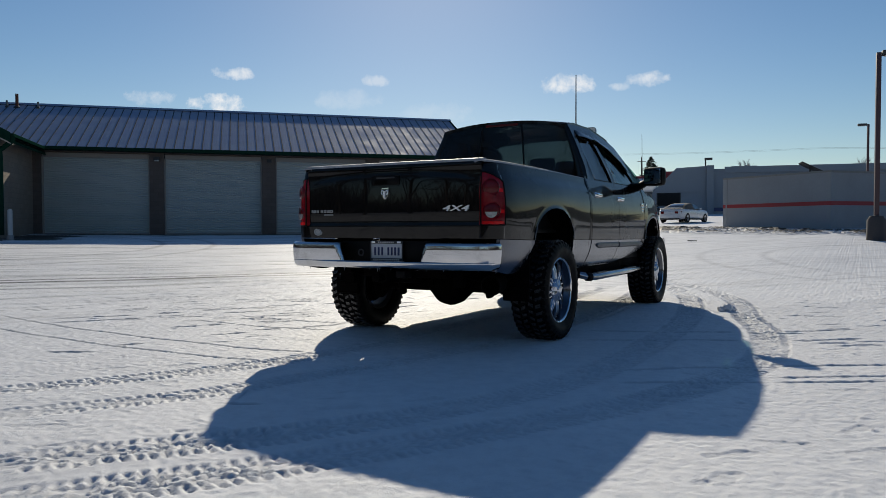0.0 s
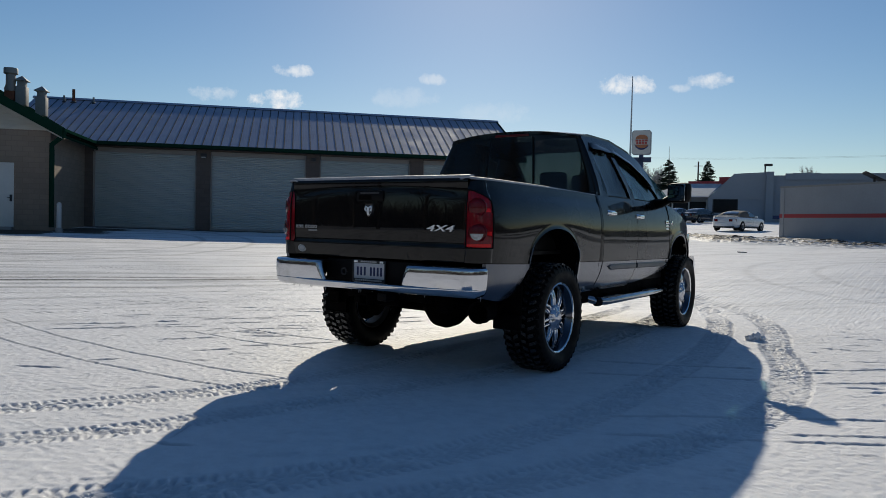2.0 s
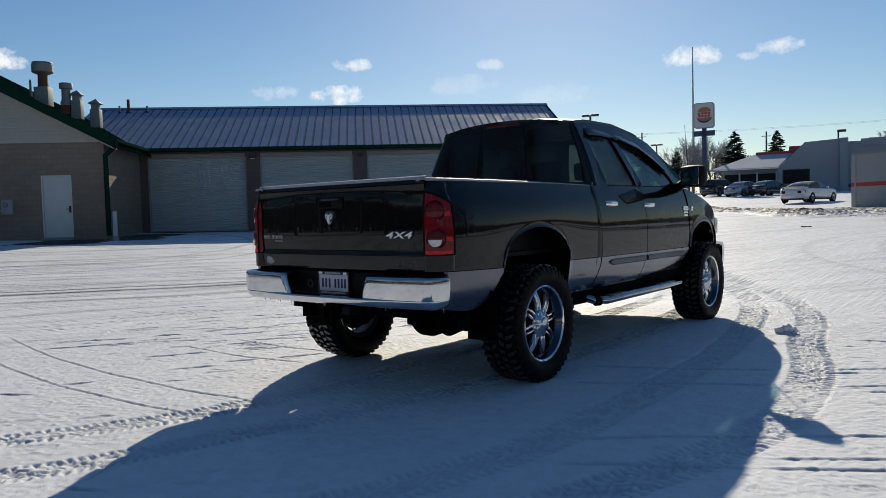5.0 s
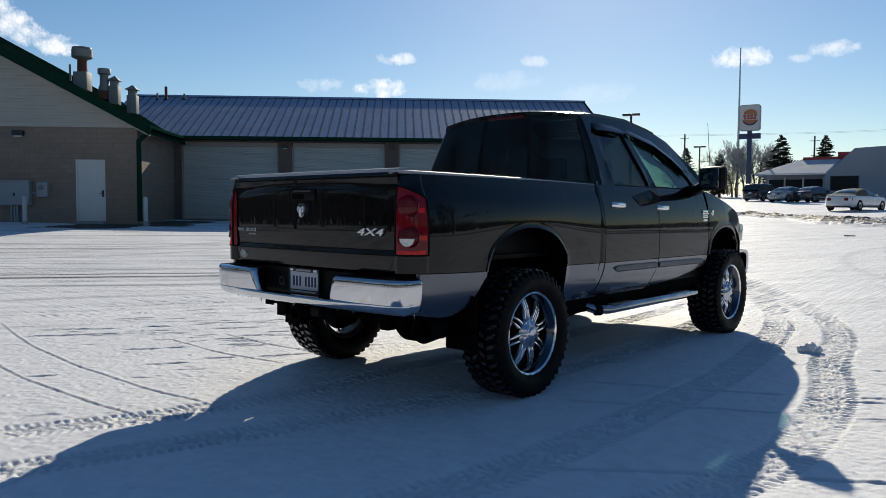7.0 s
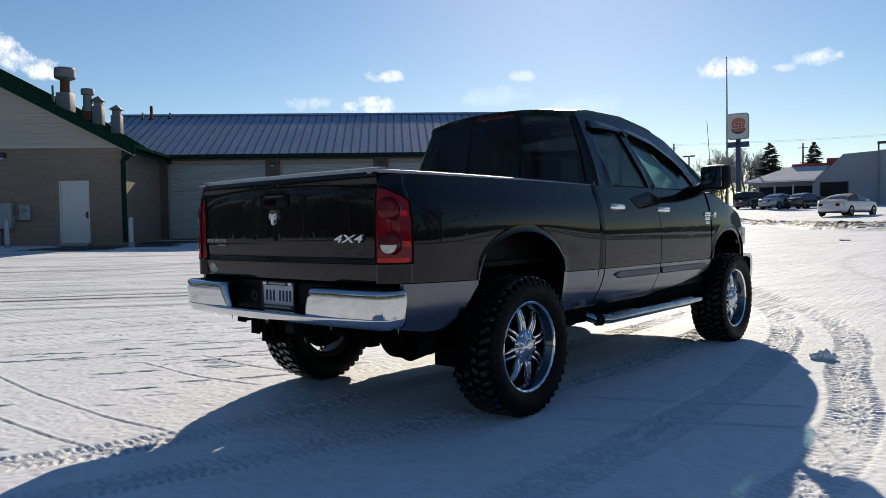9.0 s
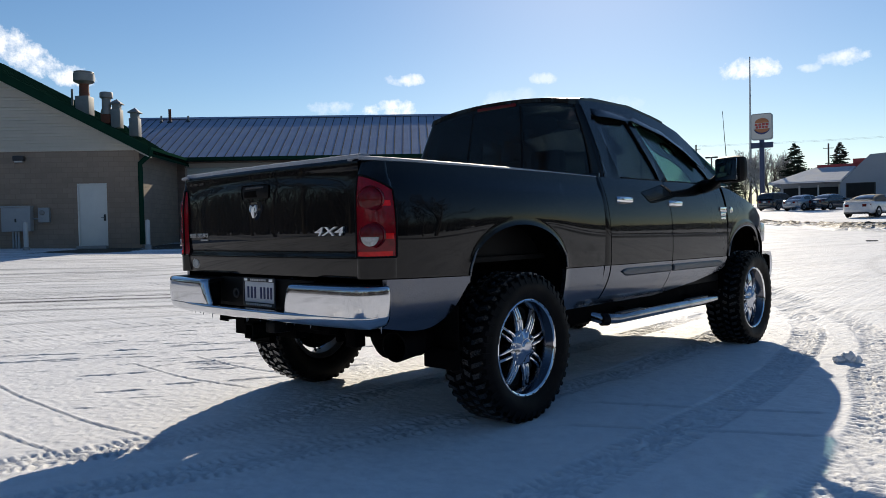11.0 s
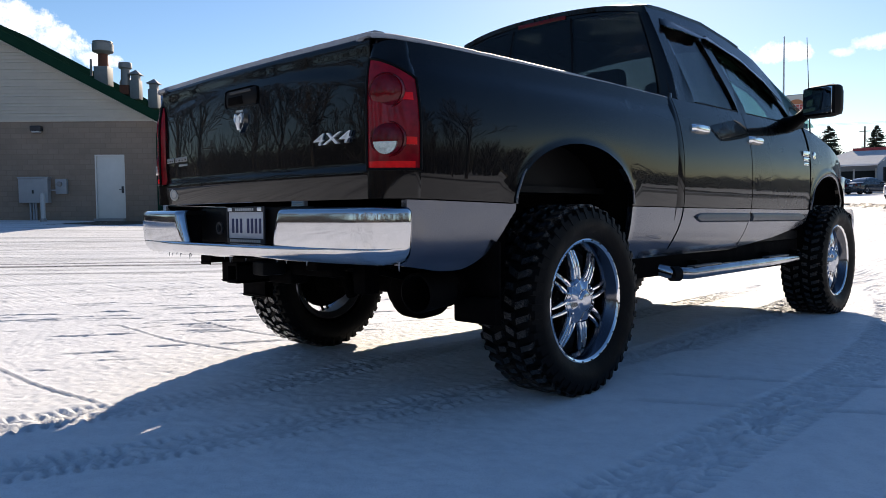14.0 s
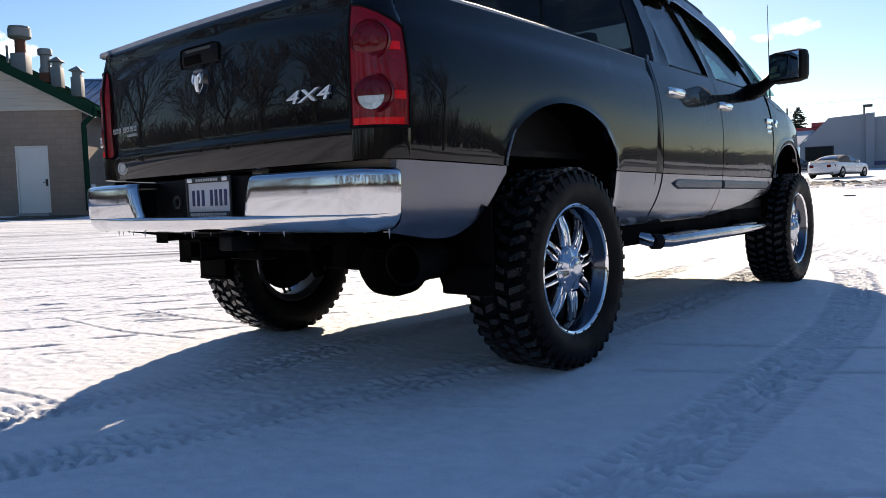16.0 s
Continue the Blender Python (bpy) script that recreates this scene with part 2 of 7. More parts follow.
def block_material(name, base, course=0.203, length=0.406, mortar=0.012):
    """Split-faced concrete block in running bond."""
    m = bpy.data.materials.new(name)
    m.use_nodes = True
    k = Nodes(m.node_tree)
    p = k.n("ShaderNodeBsdfPrincipled")
    vec = k.n("ShaderNodeTexCoord").outputs["Object"]
    parts = k.n("ShaderNodeSeparateXYZ")
    k.put(parts.inputs[0], vec)
    along = k.math("ADD", parts.outputs[0], parts.outputs[1])
    flat = k.n("ShaderNodeCombineXYZ")
    k.put(flat.inputs[0], along)
    k.put(flat.inputs[1], parts.outputs[2])
    brick = k.n("ShaderNodeTexBrick")
    k.put(brick.inputs["Vector"], flat.outputs[0])
    brick.inputs["Scale"].default_value = 1.0
    brick.inputs["Brick Width"].default_value, brick.inputs["Row Height"].default_value, brick.inputs["Mortar Size"].default_value = length, course, mortar
    brick.inputs["Color1"].default_value = (*[c * 0.93 for c in base], 1)
    brick.inputs["Color2"].default_value = (*[c * 1.07 for c in base], 1)
    brick.inputs["Mortar"].default_value = (*[c * 0.86 for c in base], 1)
    stain = k.noise(vec, 0.9, 5.0, 0.65)
    colour = k.mix(k.ramp(stain, 0.35, 0.75, 0.0, 0.45), brick.outputs["Color"], [c * 0.55 for c in base])
    k.put(p.inputs["Base Color"], colour)
    p.inputs["Roughness"].default_value = 0.9
    rough = k.math("ADD", k.math("MULTIPLY", brick.outputs["Fac"], -1.0), k.math("MULTIPLY", k.noise(vec, 40.0, 4.0, 0.7), 0.8))
    k.put(p.inputs["Normal"], k.bump(rough, 0.4, 0.012))
    out = k.n("ShaderNodeOutputMaterial")
    m.node_tree.links.new(p.outputs[0], out.inputs["Surface"])
    return m


SNOW = snow_material()
BLACK_PAINT = material("black_paint", (0.0022, 0.0022, 0.003), 0.35, vary=0.3, scale=1.5, grain=30, coat=0.64, spec=0.03)
SILVER_PAINT = material("silver_paint", (0.108, 0.120, 0.15), 0.22, metal=0.9, vary=0.06, scale=7, grain=160, coat=0.5, dirt=(0.14, 0.14, 0.145), dirt_at=(0.50, 0.76))
CHROME = material("chrome", (0.80, 0.81, 0.83), 0.05, metal=1.0, vary=0.05, scale=4, grain=50)
STEP_CHROME = material("dull_step_chrome", (0.42, 0.43, 0.46), 0.12, metal=1.0, vary=0.25, scale=7, grain=80, dirt=(0.16, 0.16, 0.165), dirt_at=(0.5, 0.7))
CHROME_SALTY = material("salt_spotted_chrome", (0.58, 0.59, 0.62), 0.08, metal=1.0, vary=0.08, scale=5, grain=120, dirt=(0.42, 0.42, 0.42), dirt_at=(0.6, 0.8))
RUBBER = material("tyre_rubber", (0.004, 0.004, 0.0045), 0.55, vary=0.4, scale=14, grain=90, bump=0.5, spec=0.10, dirt=(0.022, 0.022, 0.024), dirt_at=(0.62, 0.85))
RUBBER_TOP = material("worn_tread_rubber", (0.005, 0.005, 0.006), 0.20, vary=0.5, scale=55, grain=160, bump=1.0, dist=0.014, spec=0.6, dirt=(0.03, 0.03, 0.033), dirt_at=(0.62, 0.8))
BLACK_PLASTIC = material("black_plastic", (0.005, 0.005, 0.0055), 0.5, vary=0.25, scale=6, grain=120, bump=0.15, spec=0.10)
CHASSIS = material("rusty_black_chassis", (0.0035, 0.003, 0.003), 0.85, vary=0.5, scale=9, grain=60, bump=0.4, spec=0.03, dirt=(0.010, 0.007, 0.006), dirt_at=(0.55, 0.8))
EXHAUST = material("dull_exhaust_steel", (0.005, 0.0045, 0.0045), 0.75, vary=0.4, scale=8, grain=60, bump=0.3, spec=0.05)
FROST = material("frost", (0.30, 0.32, 0.36), 0.6, vary=0.25, scale=30, grain=220, bump=0.6, dist=0.006)
CLOTH = material("grey_seat_cloth", (0.06, 0.06, 0.065), 0.95, vary=0.2, scale=8, grain=200, bump=0.3)
CABIN_GREY = material("grey_cabin_plastic", (0.26, 0.27, 0.28), 0.8, vary=0.12, scale=6, grain=120, spec=0.2)
TRIM_GREY = material("grey_moulding", (0.085, 0.09, 0.10), 0.4, vary=0.12, scale=6, grain=90)
RED_LENS = material("red_lens", (0.20, 0.002, 0.009), 0.2, vary=0.5, scale=9, grain=40, coat=0.6, spec=0.05)
RED_DEEP = material("dark_red_lens", (0.11, 0.0015, 0.005), 0.15, vary=0.5, scale=14, grain=60, coat=0.5, spec=0.05)
RED_BRIGHT = material("bright_red_reflector", (0.75, 0.008, 0.012), 0.15, vary=0.2, scale=20, grain=90, coat=0.4, spec=0.1)
CLEAR_LENS = material("clear_lens", (0.55, 0.55, 0.55), 0.12, metal=0.5, vary=0.35, scale=30, grain=120, coat=1.0)
TINTED = glass("dark_tinted_glass", (0.34, 0.33, 0.35))
SIDE_TINT = glass("dark_tinted_side_glass", (0.22, 0.22, 0.24))
DOOR_GLASS = glass("green_tinted_glass", (0.50, 0.63, 0.61))
WHITE_PLATE = material("plate_white", (0.56, 0.57, 0.60), 0.4, vary=0.1, scale=20, grain=90)
NAVY = material("plate_navy", (0.02, 0.03, 0.10), 0.5, vary=0.1)
BLOCK = block_material("tan_concrete_block", (0.27, 0.21, 0.16))
PIER = block_material("dark_brown_block", (0.13, 0.10, 0.085))
HEADER = material("dull_tan_header", (0.30, 0.27, 0.24), 0.7, vary=0.1, scale=2, grain=40, bump=0.1)
SIDING = material("cream_vinyl_siding", (0.50, 0.47, 0.40), 0.6, vary=0.08, scale=2, grain=40, bump=0.1)
GREEN_TRIM = material("green_metal_trim", (0.009, 0.036, 0.024), 0.85, spec=0.0, vary=0.15, scale=3, grain=30)
ROOF_METAL = material("weathered_blue_grey_roof_metal", (0.31, 0.36, 0.48), 0.62, metal=0.0, vary=0.14, scale=1.2, grain=25, spec=0.03, dirt=(0.42, 0.45, 0.50), dirt_at=(0.5, 0.85), coords="Object")
ROLLUP = material("pale_green_grey_door_paint", (0.40, 0.43, 0.42), 0.6, vary=0.08, scale=1.5, grain=30, bump=0.1)
DOOR_WHITE = material("off_white_door_paint", (0.62, 0.62, 0.58), 0.5, vary=0.05, scale=3, grain=40)
GALV = material("weathered_galvanised_steel", (0.25, 0.245, 0.235), 0.6, metal=0.3, vary=0.2, scale=4, grain=40)
RUST = material("rust", (0.16, 0.055, 0.03), 0.85, vary=0.35, scale=7, grain=50, bump=0.3)
BOX_GREY = material("grey_enamel", (0.30, 0.32, 0.33), 0.5, vary=0.08, scale=4, grain=40)
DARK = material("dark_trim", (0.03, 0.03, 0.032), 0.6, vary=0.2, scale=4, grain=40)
STUCCO = material("grey_stucco", (0.255, 0.275, 0.305), 0.9, vary=0.1, scale=0.6, grain=12, bump=0.3)
WHITE_WALL = material("white_painted_masonry", (0.29, 0.30, 0.31), 0.85, vary=0.12, scale=0.8, grain=14, bump=0.3)
RED_PAINT = material("red_paint", (0.34, 0.03, 0.035), 0.5, vary=0.12, scale=2, grain=20)
SHINGLE_SNOW = material("snow_dusted_shingles", (0.52, 0.54, 0.57), 0.9, vary=0.18, scale=1.6, grain=20, bump=0.4)
# the seams' shadow lines on the garage roof are put into this dark colour
ROOF_SEAM_SHADE = material("shaded_roof_seam", (0.018, 0.022, 0.032), 0.8, vary=0.15, scale=2, grain=30)
WING_ROOF = material("dark_green_roof_metal", (0.012, 0.04, 0.027), 0.9, vary=0.2, scale=2, grain=30, spec=0.0, dirt=(0.05, 0.07, 0.06), dirt_at=(0.6, 0.85))
RIM_CHROME = material("rim_chrome", (0.09, 0.096, 0.115), 0.14, metal=1.0, vary=0.1, scale=6, grain=60)
CAP_CHROME = material("cap_chrome", (0.46, 0.49, 0.56), 0.12, metal=1.0, vary=0.12, scale=9, grain=70)
# the highlight along the black arch edge, painted in as lighter metal
ARCH_HIGHLIGHT = material("arch_edge_highlight", (0.16, 0.16, 0.17), 0.3, metal=0.7, vary=0.4, scale=14, grain=60)
TRIM_SILVER = material("dull_silver_badge", (0.36, 0.37, 0.38), 0.45, metal=0.8, vary=0.1, scale=20, grain=90)
BRIGHT_BADGE = material("satin_chrome_badge", (0.85, 0.86, 0.88), 0.38, metal=0.9, vary=0.05, scale=20, grain=90)
SHOP_GLASS = material("shaded_shop_glass", (0.012, 0.013, 0.014), 0.45, vary=0.3, scale=3, spec=0.12)
WINDOW_DARK = material("dark_window_glass", (0.012, 0.014, 0.016), 0.05, vary=0.2, coat=1.0)
SIGN_WHITE = material("sign_white", (0.50, 0.49, 0.47), 0.4, vary=0.05)
SIGN_RED = material("sign_red", (0.36, 0.05, 0.04), 0.4, vary=0.08)
SIGN_ORANGE = material("sign_orange", (0.36, 0.13, 0.05), 0.4, vary=0.08)
SIGN_BLUE = material("sign_blue", (0.015, 0.03, 0.12), 0.4, vary=0.08)
POLE_BLUE = material("blue_painted_steel", (0.03, 0.045, 0.10), 0.45, vary=0.12)
POLE_GREY = material("grey_pole", (0.42, 0.43, 0.44), 0.45, metal=0.3, vary=0.1)
POLE_BROWN = material("maroon_pole", (0.06, 0.03, 0.035), 0.5, vary=0.15)
CONCRETE = material("concrete", (0.30, 0.29, 0.28), 0.9, vary=0.15, scale=3, grain=40, bump=0.4)
FOOTING = material("stained_footing", (0.06, 0.055, 0.055), 0.9, vary=0.25, scale=3, grain=40, bump=0.4)
BARK = material("bark", (0.085, 0.07, 0.058), 0.95, vary=0.3, scale=3, grain=30, bump=0.5)
TWIG = material("twigs", (0.10, 0.088, 0.082), 0.95, vary=0.3, scale=2, grain=20)
TWIG_FROST = material("frosted_twigs", (0.40, 0.39, 0.38), 0.95, vary=0.25, scale=2, grain=20)
NEEDLE = material("spruce_needles", (0.022, 0.04, 0.026), 0.9, vary=0.4, scale=1.5, grain=12)
CAR_WHITE = material("white_car_paint", (0.66, 0.66, 0.66), 0.25, vary=0.05, coat=1.0)
CAR_BLACK = material("black_car_paint", (0.012, 0.012, 0.014), 0.25, vary=0.2, coat=1.0)
CAR_SILVER = material("silver_car_paint", (0.28, 0.30, 0.33), 0.3, metal=0.5, vary=0.1, coat=1.0)
SOFT_TOP = material("tan_soft_top", (0.10, 0.09, 0.08), 0.9, vary=0.15, grain=90)


# ---- mesh helpers ----
def link_mesh(name, bm, mat, parent=None, smooth=40):
    me = bpy.data.meshes.new(name)
    bmesh.ops.recalc_face_normals(bm, faces=bm.faces)
    bm.to_mesh(me)
    bm.free()
    for m in mat if isinstance(mat, (list, tuple)) else [mat]:
        me.materials.append(m)
    if smooth:
        me.polygons.foreach_set("use_smooth", [True] * len(me.polygons))
        me.set_sharp_from_angle(angle=radians(smooth))
    ob = new(name, me)
    if parent:
        ob.parent = parent
    return ob


def part(name, bm, mat, parent, label="", smooth=40):
    """One mesh under a thing or under a part."""
    ob = link_mesh(name, bm, mat, parent, smooth)
    return tagged(ob, label) if label else ob


def thing(name, label, category, at=None, group="", kind=""):
    ob = new(name)
    ob.matrix_world = at or Matrix()
    return tagged(ob, label, category, group, kind)


def add_box(bm, x0, x1, y0, y1, z0, z1, bevel=0.0, m=None, mat=0):
    made = bmesh.ops.create_cube(bm, size=1.0)["verts"]
    for v in made:
        v.co = Vector(((x0 + x1) / 2 + v.co.x * (x1 - x0), (y0 + y1) / 2 + v.co.y * (y1 - y0), (z0 + z1) / 2 + v.co.z * (z1 - z0)))
    faces = {f for v in made for f in v.link_faces}
    if bevel:
        edges = list({e for v in made for e in v.link_edges})
        res = bmesh.ops.bevel(bm, geom=edges, offset=bevel, segments=2, profile=0.6, affect="EDGES")
        faces |= set(res["faces"])
        made = list({v for f in faces if f.is_valid for v in f.verts})
    for f in faces:
        if f.is_valid:
            f.material_index = mat
    if m is not None:
        bmesh.ops.transform(bm, matrix=m, verts=[v for v in made if v.is_valid])
    return bm


def box(x0, x1, y0, y1, z0, z1, bevel=0.0, m=None):
    return add_box(bmesh.new(), x0, x1, y0, y1, z0, z1, bevel, m)


def add_tube(bm, path, radius, sides=10, cap=True, mat=0):
    """A round bar along points; radius is one number or one for each point."""
    pts = [Vector(p) for p in path]
    radii = radius if isinstance(radius, (list, tuple)) else [radius] * len(pts)
    rings, up = [], None
    for i, p in enumerate(pts):
        d = (pts[min(i + 1, len(pts) - 1)] - pts[max(i - 1, 0)]).normalized()
        if up is None or abs(up.dot(d)) > 0.97:
            up = Vector((0, 0, 1)) if abs(d.z) < 0.9 else Vector((1, 0, 0))
        a = d.cross(up).normalized()
        b = a.cross(d).normalized()
        up = b
        rings.append([bm.verts.new(p + (a * math.cos(t) + b * math.sin(t)) * radii[i]) for t in [2 * math.pi * j / sides for j in range(sides)]])
    for r, s in zip(rings, rings[1:]):
        for j in range(sides):
            bm.faces.new((r[j], r[(j + 1) % sides], s[(j + 1) % sides], s[j])).material_index = mat
    if cap:
        bm.faces.new(rings[0][::-1]).material_index = mat
        bm.faces.new(rings[-1]).material_index = mat
    return bm


def tube(path, radius, sides=10):
    return add_tube(bmesh.new(), path, radius, sides)


def add_lathe(bm, profile, sides=48, m=None, closed=False, mat=0):
    """Turns (along, radius) pairs round the x axis."""
    rings = [[bm.verts.new((a, r * math.cos(t), r * math.sin(t))) for t in [2 * math.pi * j / sides for j in range(sides)]] for a, r in profile]
    pairs = list(zip(rings, rings[1:])) + ([(rings[-1], rings[0])] if closed else [])
    for r, s in pairs:
        for j in range(sides):
            bm.faces.new((r[j], r[(j + 1) % sides], s[(j + 1) % sides], s[j])).material_index = mat
    if m is not None:
        bmesh.ops.transform(bm, matrix=m, verts=[v for ring in rings for v in ring])
    return bm


def lathe(profile, sides=48, m=None, closed=False):
    return add_lathe(bmesh.new(), profile, sides, m, closed)


def add_prism(bm, pts, offset, mat=0):
    """A flat outline (3D points) given depth by an offset vector."""
    a = [bm.verts.new(Vector(p)) for p in pts]
    b = [bm.verts.new(Vector(p) + Vector(offset)) for p in pts]
    n = len(a)
    bm.faces.new(a).material_index = mat
    bm.faces.new(b[::-1]).material_index = mat
    for i in range(n):
        bm.faces.new((a[i], b[i], b[(i + 1) % n], a[(i + 1) % n])).material_index = mat
    return bm


def prism(pts, offset):
    return add_prism(bmesh.new(), pts, offset)


def sheet(rows, thick):
    """A closed shell: a grid of outer points, thickened by the offsets thick(point)."""
    bm = bmesh.new()
    outer = [[bm.verts.new(p) for p in r] for r in rows]
    inner = [[bm.verts.new(Vector(p) + Vector(thick(p))) for p in r] for r in rows]
    n, m = len(rows), len(rows[0])
    for i in range(n - 1):
        for j in range(m - 1):
            bm.faces.new((outer[i][j], outer[i][j + 1], outer[i + 1][j + 1], outer[i + 1][j]))
            bm.faces.new((inner[i][j], inner[i + 1][j], inner[i + 1][j + 1], inner[i][j + 1]))
    for i in range(n - 1):
        for j in (0, m - 1):
            bm.faces.new((outer[i][j], outer[i + 1][j], inner[i + 1][j], inner[i][j]))
    for j in range(m - 1):
        for i in (0, n - 1):
            bm.faces.new((outer[i][j], inner[i][j], inner[i][j + 1], outer[i][j + 1]))
    bmesh.ops.remove_doubles(bm, verts=bm.verts, dist=0.0002)
    return bm


def lerp_table(table, v):
    """Reads y at v from (v, y) pairs, eased smoothly."""
    if v <= table[0][0]:
        return table[0][1]
    for (a, p), (b, q) in zip(table, table[1:]):
        if v <= b:
            return p + (q - p) * (v - a) / (b - a)
    return table[-1][1]


def smooth_table(table, v, w):
    return sum(lerp_table(table, v + w * s) for s in (-1, -0.5, 0, 0.5, 1)) / 5


def steps(a, b, n):
    return [a + (b - a) * i / n for i in range(n + 1)]


def lettering(name, words, size, depth, m, mat, parent):
    """Raised letters in the built-in font."""
    cu = bpy.data.curves.new(name, "FONT")
    cu.body, cu.size, cu.extrude, cu.align_x, cu.align_y = words, size, depth, "CENTER", "CENTER"
    cu.offset = size * 0.012
    tmp = bpy.data.objects.new(name, cu)
    me = bpy.data.meshes.new_from_object(tmp)
    bpy.data.objects.remove(tmp)
    me.transform(m)
    me.materials.clear()
    me.materials.append(mat)
    ob = new(name, me)
    ob.parent = parent
    return ob
# ---- the snowy lot: one sheet that reaches the horizon ----
def ease(v):
    v = np.clip(v, 0.0, 1.0)
    return v * v * (3 - 2 * v)


def ground_rise(X, Y):
    """The lot is level round the truck and behind it, and rises gently toward the buildings."""
    R = np.hypot(X, Y)
    d = np.maximum(0, R - 7.0)
    rise = np.where(R < 140, 0.035 * d * d / (d + 3.0), 0.035 * 133 * 133 / 136)
    toward = (-0.7071 * X + 0.7071 * Y) / np.maximum(R, 0.01)
    return rise * ease((toward - 0.40) / 0.26)


def ground_z(x, y):
    return float(ground_rise(np.array(x, float), np.array(y, float)))


def build_ground():
    rng = np.random.default_rng(4)

    def axis(lo, hi, step, reach, grow):
        mid = np.arange(lo, hi + step / 2, step)
        out, s = [], step
        while not out or out[-1] < reach:
            s *= grow
            out.append((out[-1] if out else 0.0) + s)
        out = np.array(out)
        return np.concatenate([lo - out[::-1], mid, hi + out])

    xs, ys = axis(-4.3, 3.9, 0.0125, 2600, 1.06), axis(-4.3, 4.7, 0.0125, 2600, 1.06)
    X, Y = np.meshgrid(xs, ys)
    R = np.hypot(X, Y)
    base = ground_rise(X, Y)
    Z, worn, bare = np.zeros_like(X), np.zeros_like(X), np.zeros_like(X)
    # soft unevenness of the snow skin
    for scale, amp in ((1.9, 0.003), (0.7, 0.0011), (0.23, 0.0003), (0.09, 0.0002)):
        for _ in range(4):
            a, p = rng.uniform(0, 6.28), rng.uniform(0, 6.28)
            wob = 0.8 * np.sin((X * math.sin(a) - Y * math.cos(a)) / scale * 2.3 + p)
            Z += amp * np.sin((X * math.cos(a) + Y * math.sin(a)) / scale * 6.28 / 1.7 + p + wob)

    # fine crust of the snow skin
    rough = rng.standard_normal(X.shape)
    for _ in range(2):
        rough = (rough + np.roll(rough, 1, 0) + np.roll(rough, 1, 1) + np.roll(np.roll(rough, 1, 0), 1, 1)) / 4
    rough /= rough.std()
    coarse = rng.standard_normal(X.shape)
    for s in (1, 2, 4):
        coarse = coarse + np.roll(coarse, s, 0)
        coarse = coarse + np.roll(coarse, s, 1)
    coarse /= coarse.std()
    Z += 0.0013 * rough + 0.0006 * coarse

    def along(path):
        """Distance to a smoothed line, its run and the side, over the sheet."""
        pts = np.array(path, float)
        for _ in range(3):
            q = [pts[0]]
            for a, b in zip(pts, pts[1:]):
                q += [0.75 * a + 0.25 * b, 0.25 * a + 0.75 * b]
            pts = np.array(q + [pts[-1]])
        near = (X > pts[:, 0].min() - 0.6) & (X < pts[:, 0].max() + 0.6) & (Y > pts[:, 1].min() - 0.6) & (Y < pts[:, 1].max() + 0.6)
        px, py = X[near], Y[near]
        best, run, off, s0 = np.full(px.shape, 9.0), np.zeros(px.shape), np.zeros(px.shape), 0.0
        for a, b in zip(pts, pts[1:]):
            v = b - a
            ln = math.hypot(*v)
            if ln < 1e-6:
                continue
            tt = ((px - a[0]) * v[0] + (py - a[1]) * v[1]) / ln
            side = ((px - a[0]) * v[1] - (py - a[1]) * v[0]) / ln
            tc = np.clip(tt, 0, ln)
            dist = np.hypot(tt - tc, side)
            pick = dist < best
            best = np.where(pick, dist, best)
            run = np.where(pick, s0 + tc, run)
            off = np.where(pick, side, off)
            s0 += ln
        return near, best, run, off, s0

    def step(v, w):
        return 1 / (1 + np.exp(-np.clip(v / w, -60, 60)))

    def tread(path, width=0.30, depth=0.012, pitch=0.058, worn_by=0.42):
        """A pressed tyre track with slanted lug prints and ragged shoulders."""
        near, dist, run, off, total = along(path)
        half = width / 2
        inside = step(half - dist, 0.006)
        side = np.abs(off) / half
        drift = 0.3 * np.sin(run * 2.1) + 0.045 * coarse[near]
        rungs = np.sin(6.283 * (run / pitch + 0.45 * side + 0.25 * np.sign(off) + drift))
        zig = np.sin(6.283 * (run / (1.55 * pitch) + 0.45 * np.sin(6.283 * off / 0.062) + drift)) * 0.8 + 0.55 * coarse[near]
        rail = np.exp(-(((side - 0.56) / 0.06) ** 2))
        pattern = np.where(side > 0.52, 1.25 * rungs, 0.8 * zig) + 0.5 * rail + 0.2 * rough[near]
        patchy = 0.62 + 0.38 * np.sin(run * 3.1 + 1.7) * np.sin(run * 1.3) + 0.15 * coarse[near]
        patchy = np.clip(patchy, 0.1, 1.1)
        Z[near] += inside * (-depth * 0.55 + depth * 0.75 * np.clip(pattern * 2.4, -1, 1) * patchy)
        Z[near] += 0.0022 * np.exp(-(((dist - half - 0.010) / 0.014) ** 2)) * (0.6 + 0.4 * np.sin(run * 37.0))
        worn[near] = np.maximum(worn[near], inside * worn_by * (0.45 - 0.4 * np.clip(pattern * 1.6, -1, 1)))

    def scar(path, height=0.016, wide=0.012, dark=0.55):
        """A narrow ridge thrown up by the edge of a wheel, with the groove beside it."""
        near, dist, run, off, total = along(path)
        lumps = 0.9 + 0.12 * np.sin(run * 23.0) * np.sin(run * 9.0 + 1.0)
        taper = np.clip(np.minimum(run, total - run) / 0.12, 0, 1)
        Z[near] += taper * lumps * height * np.exp(-((dist / wide) ** 2)) - taper * 0.5 * height * np.exp(-(((off - 2.2 * wide) / (1.4 * wide)) ** 2)) * (dist < 5 * wide)
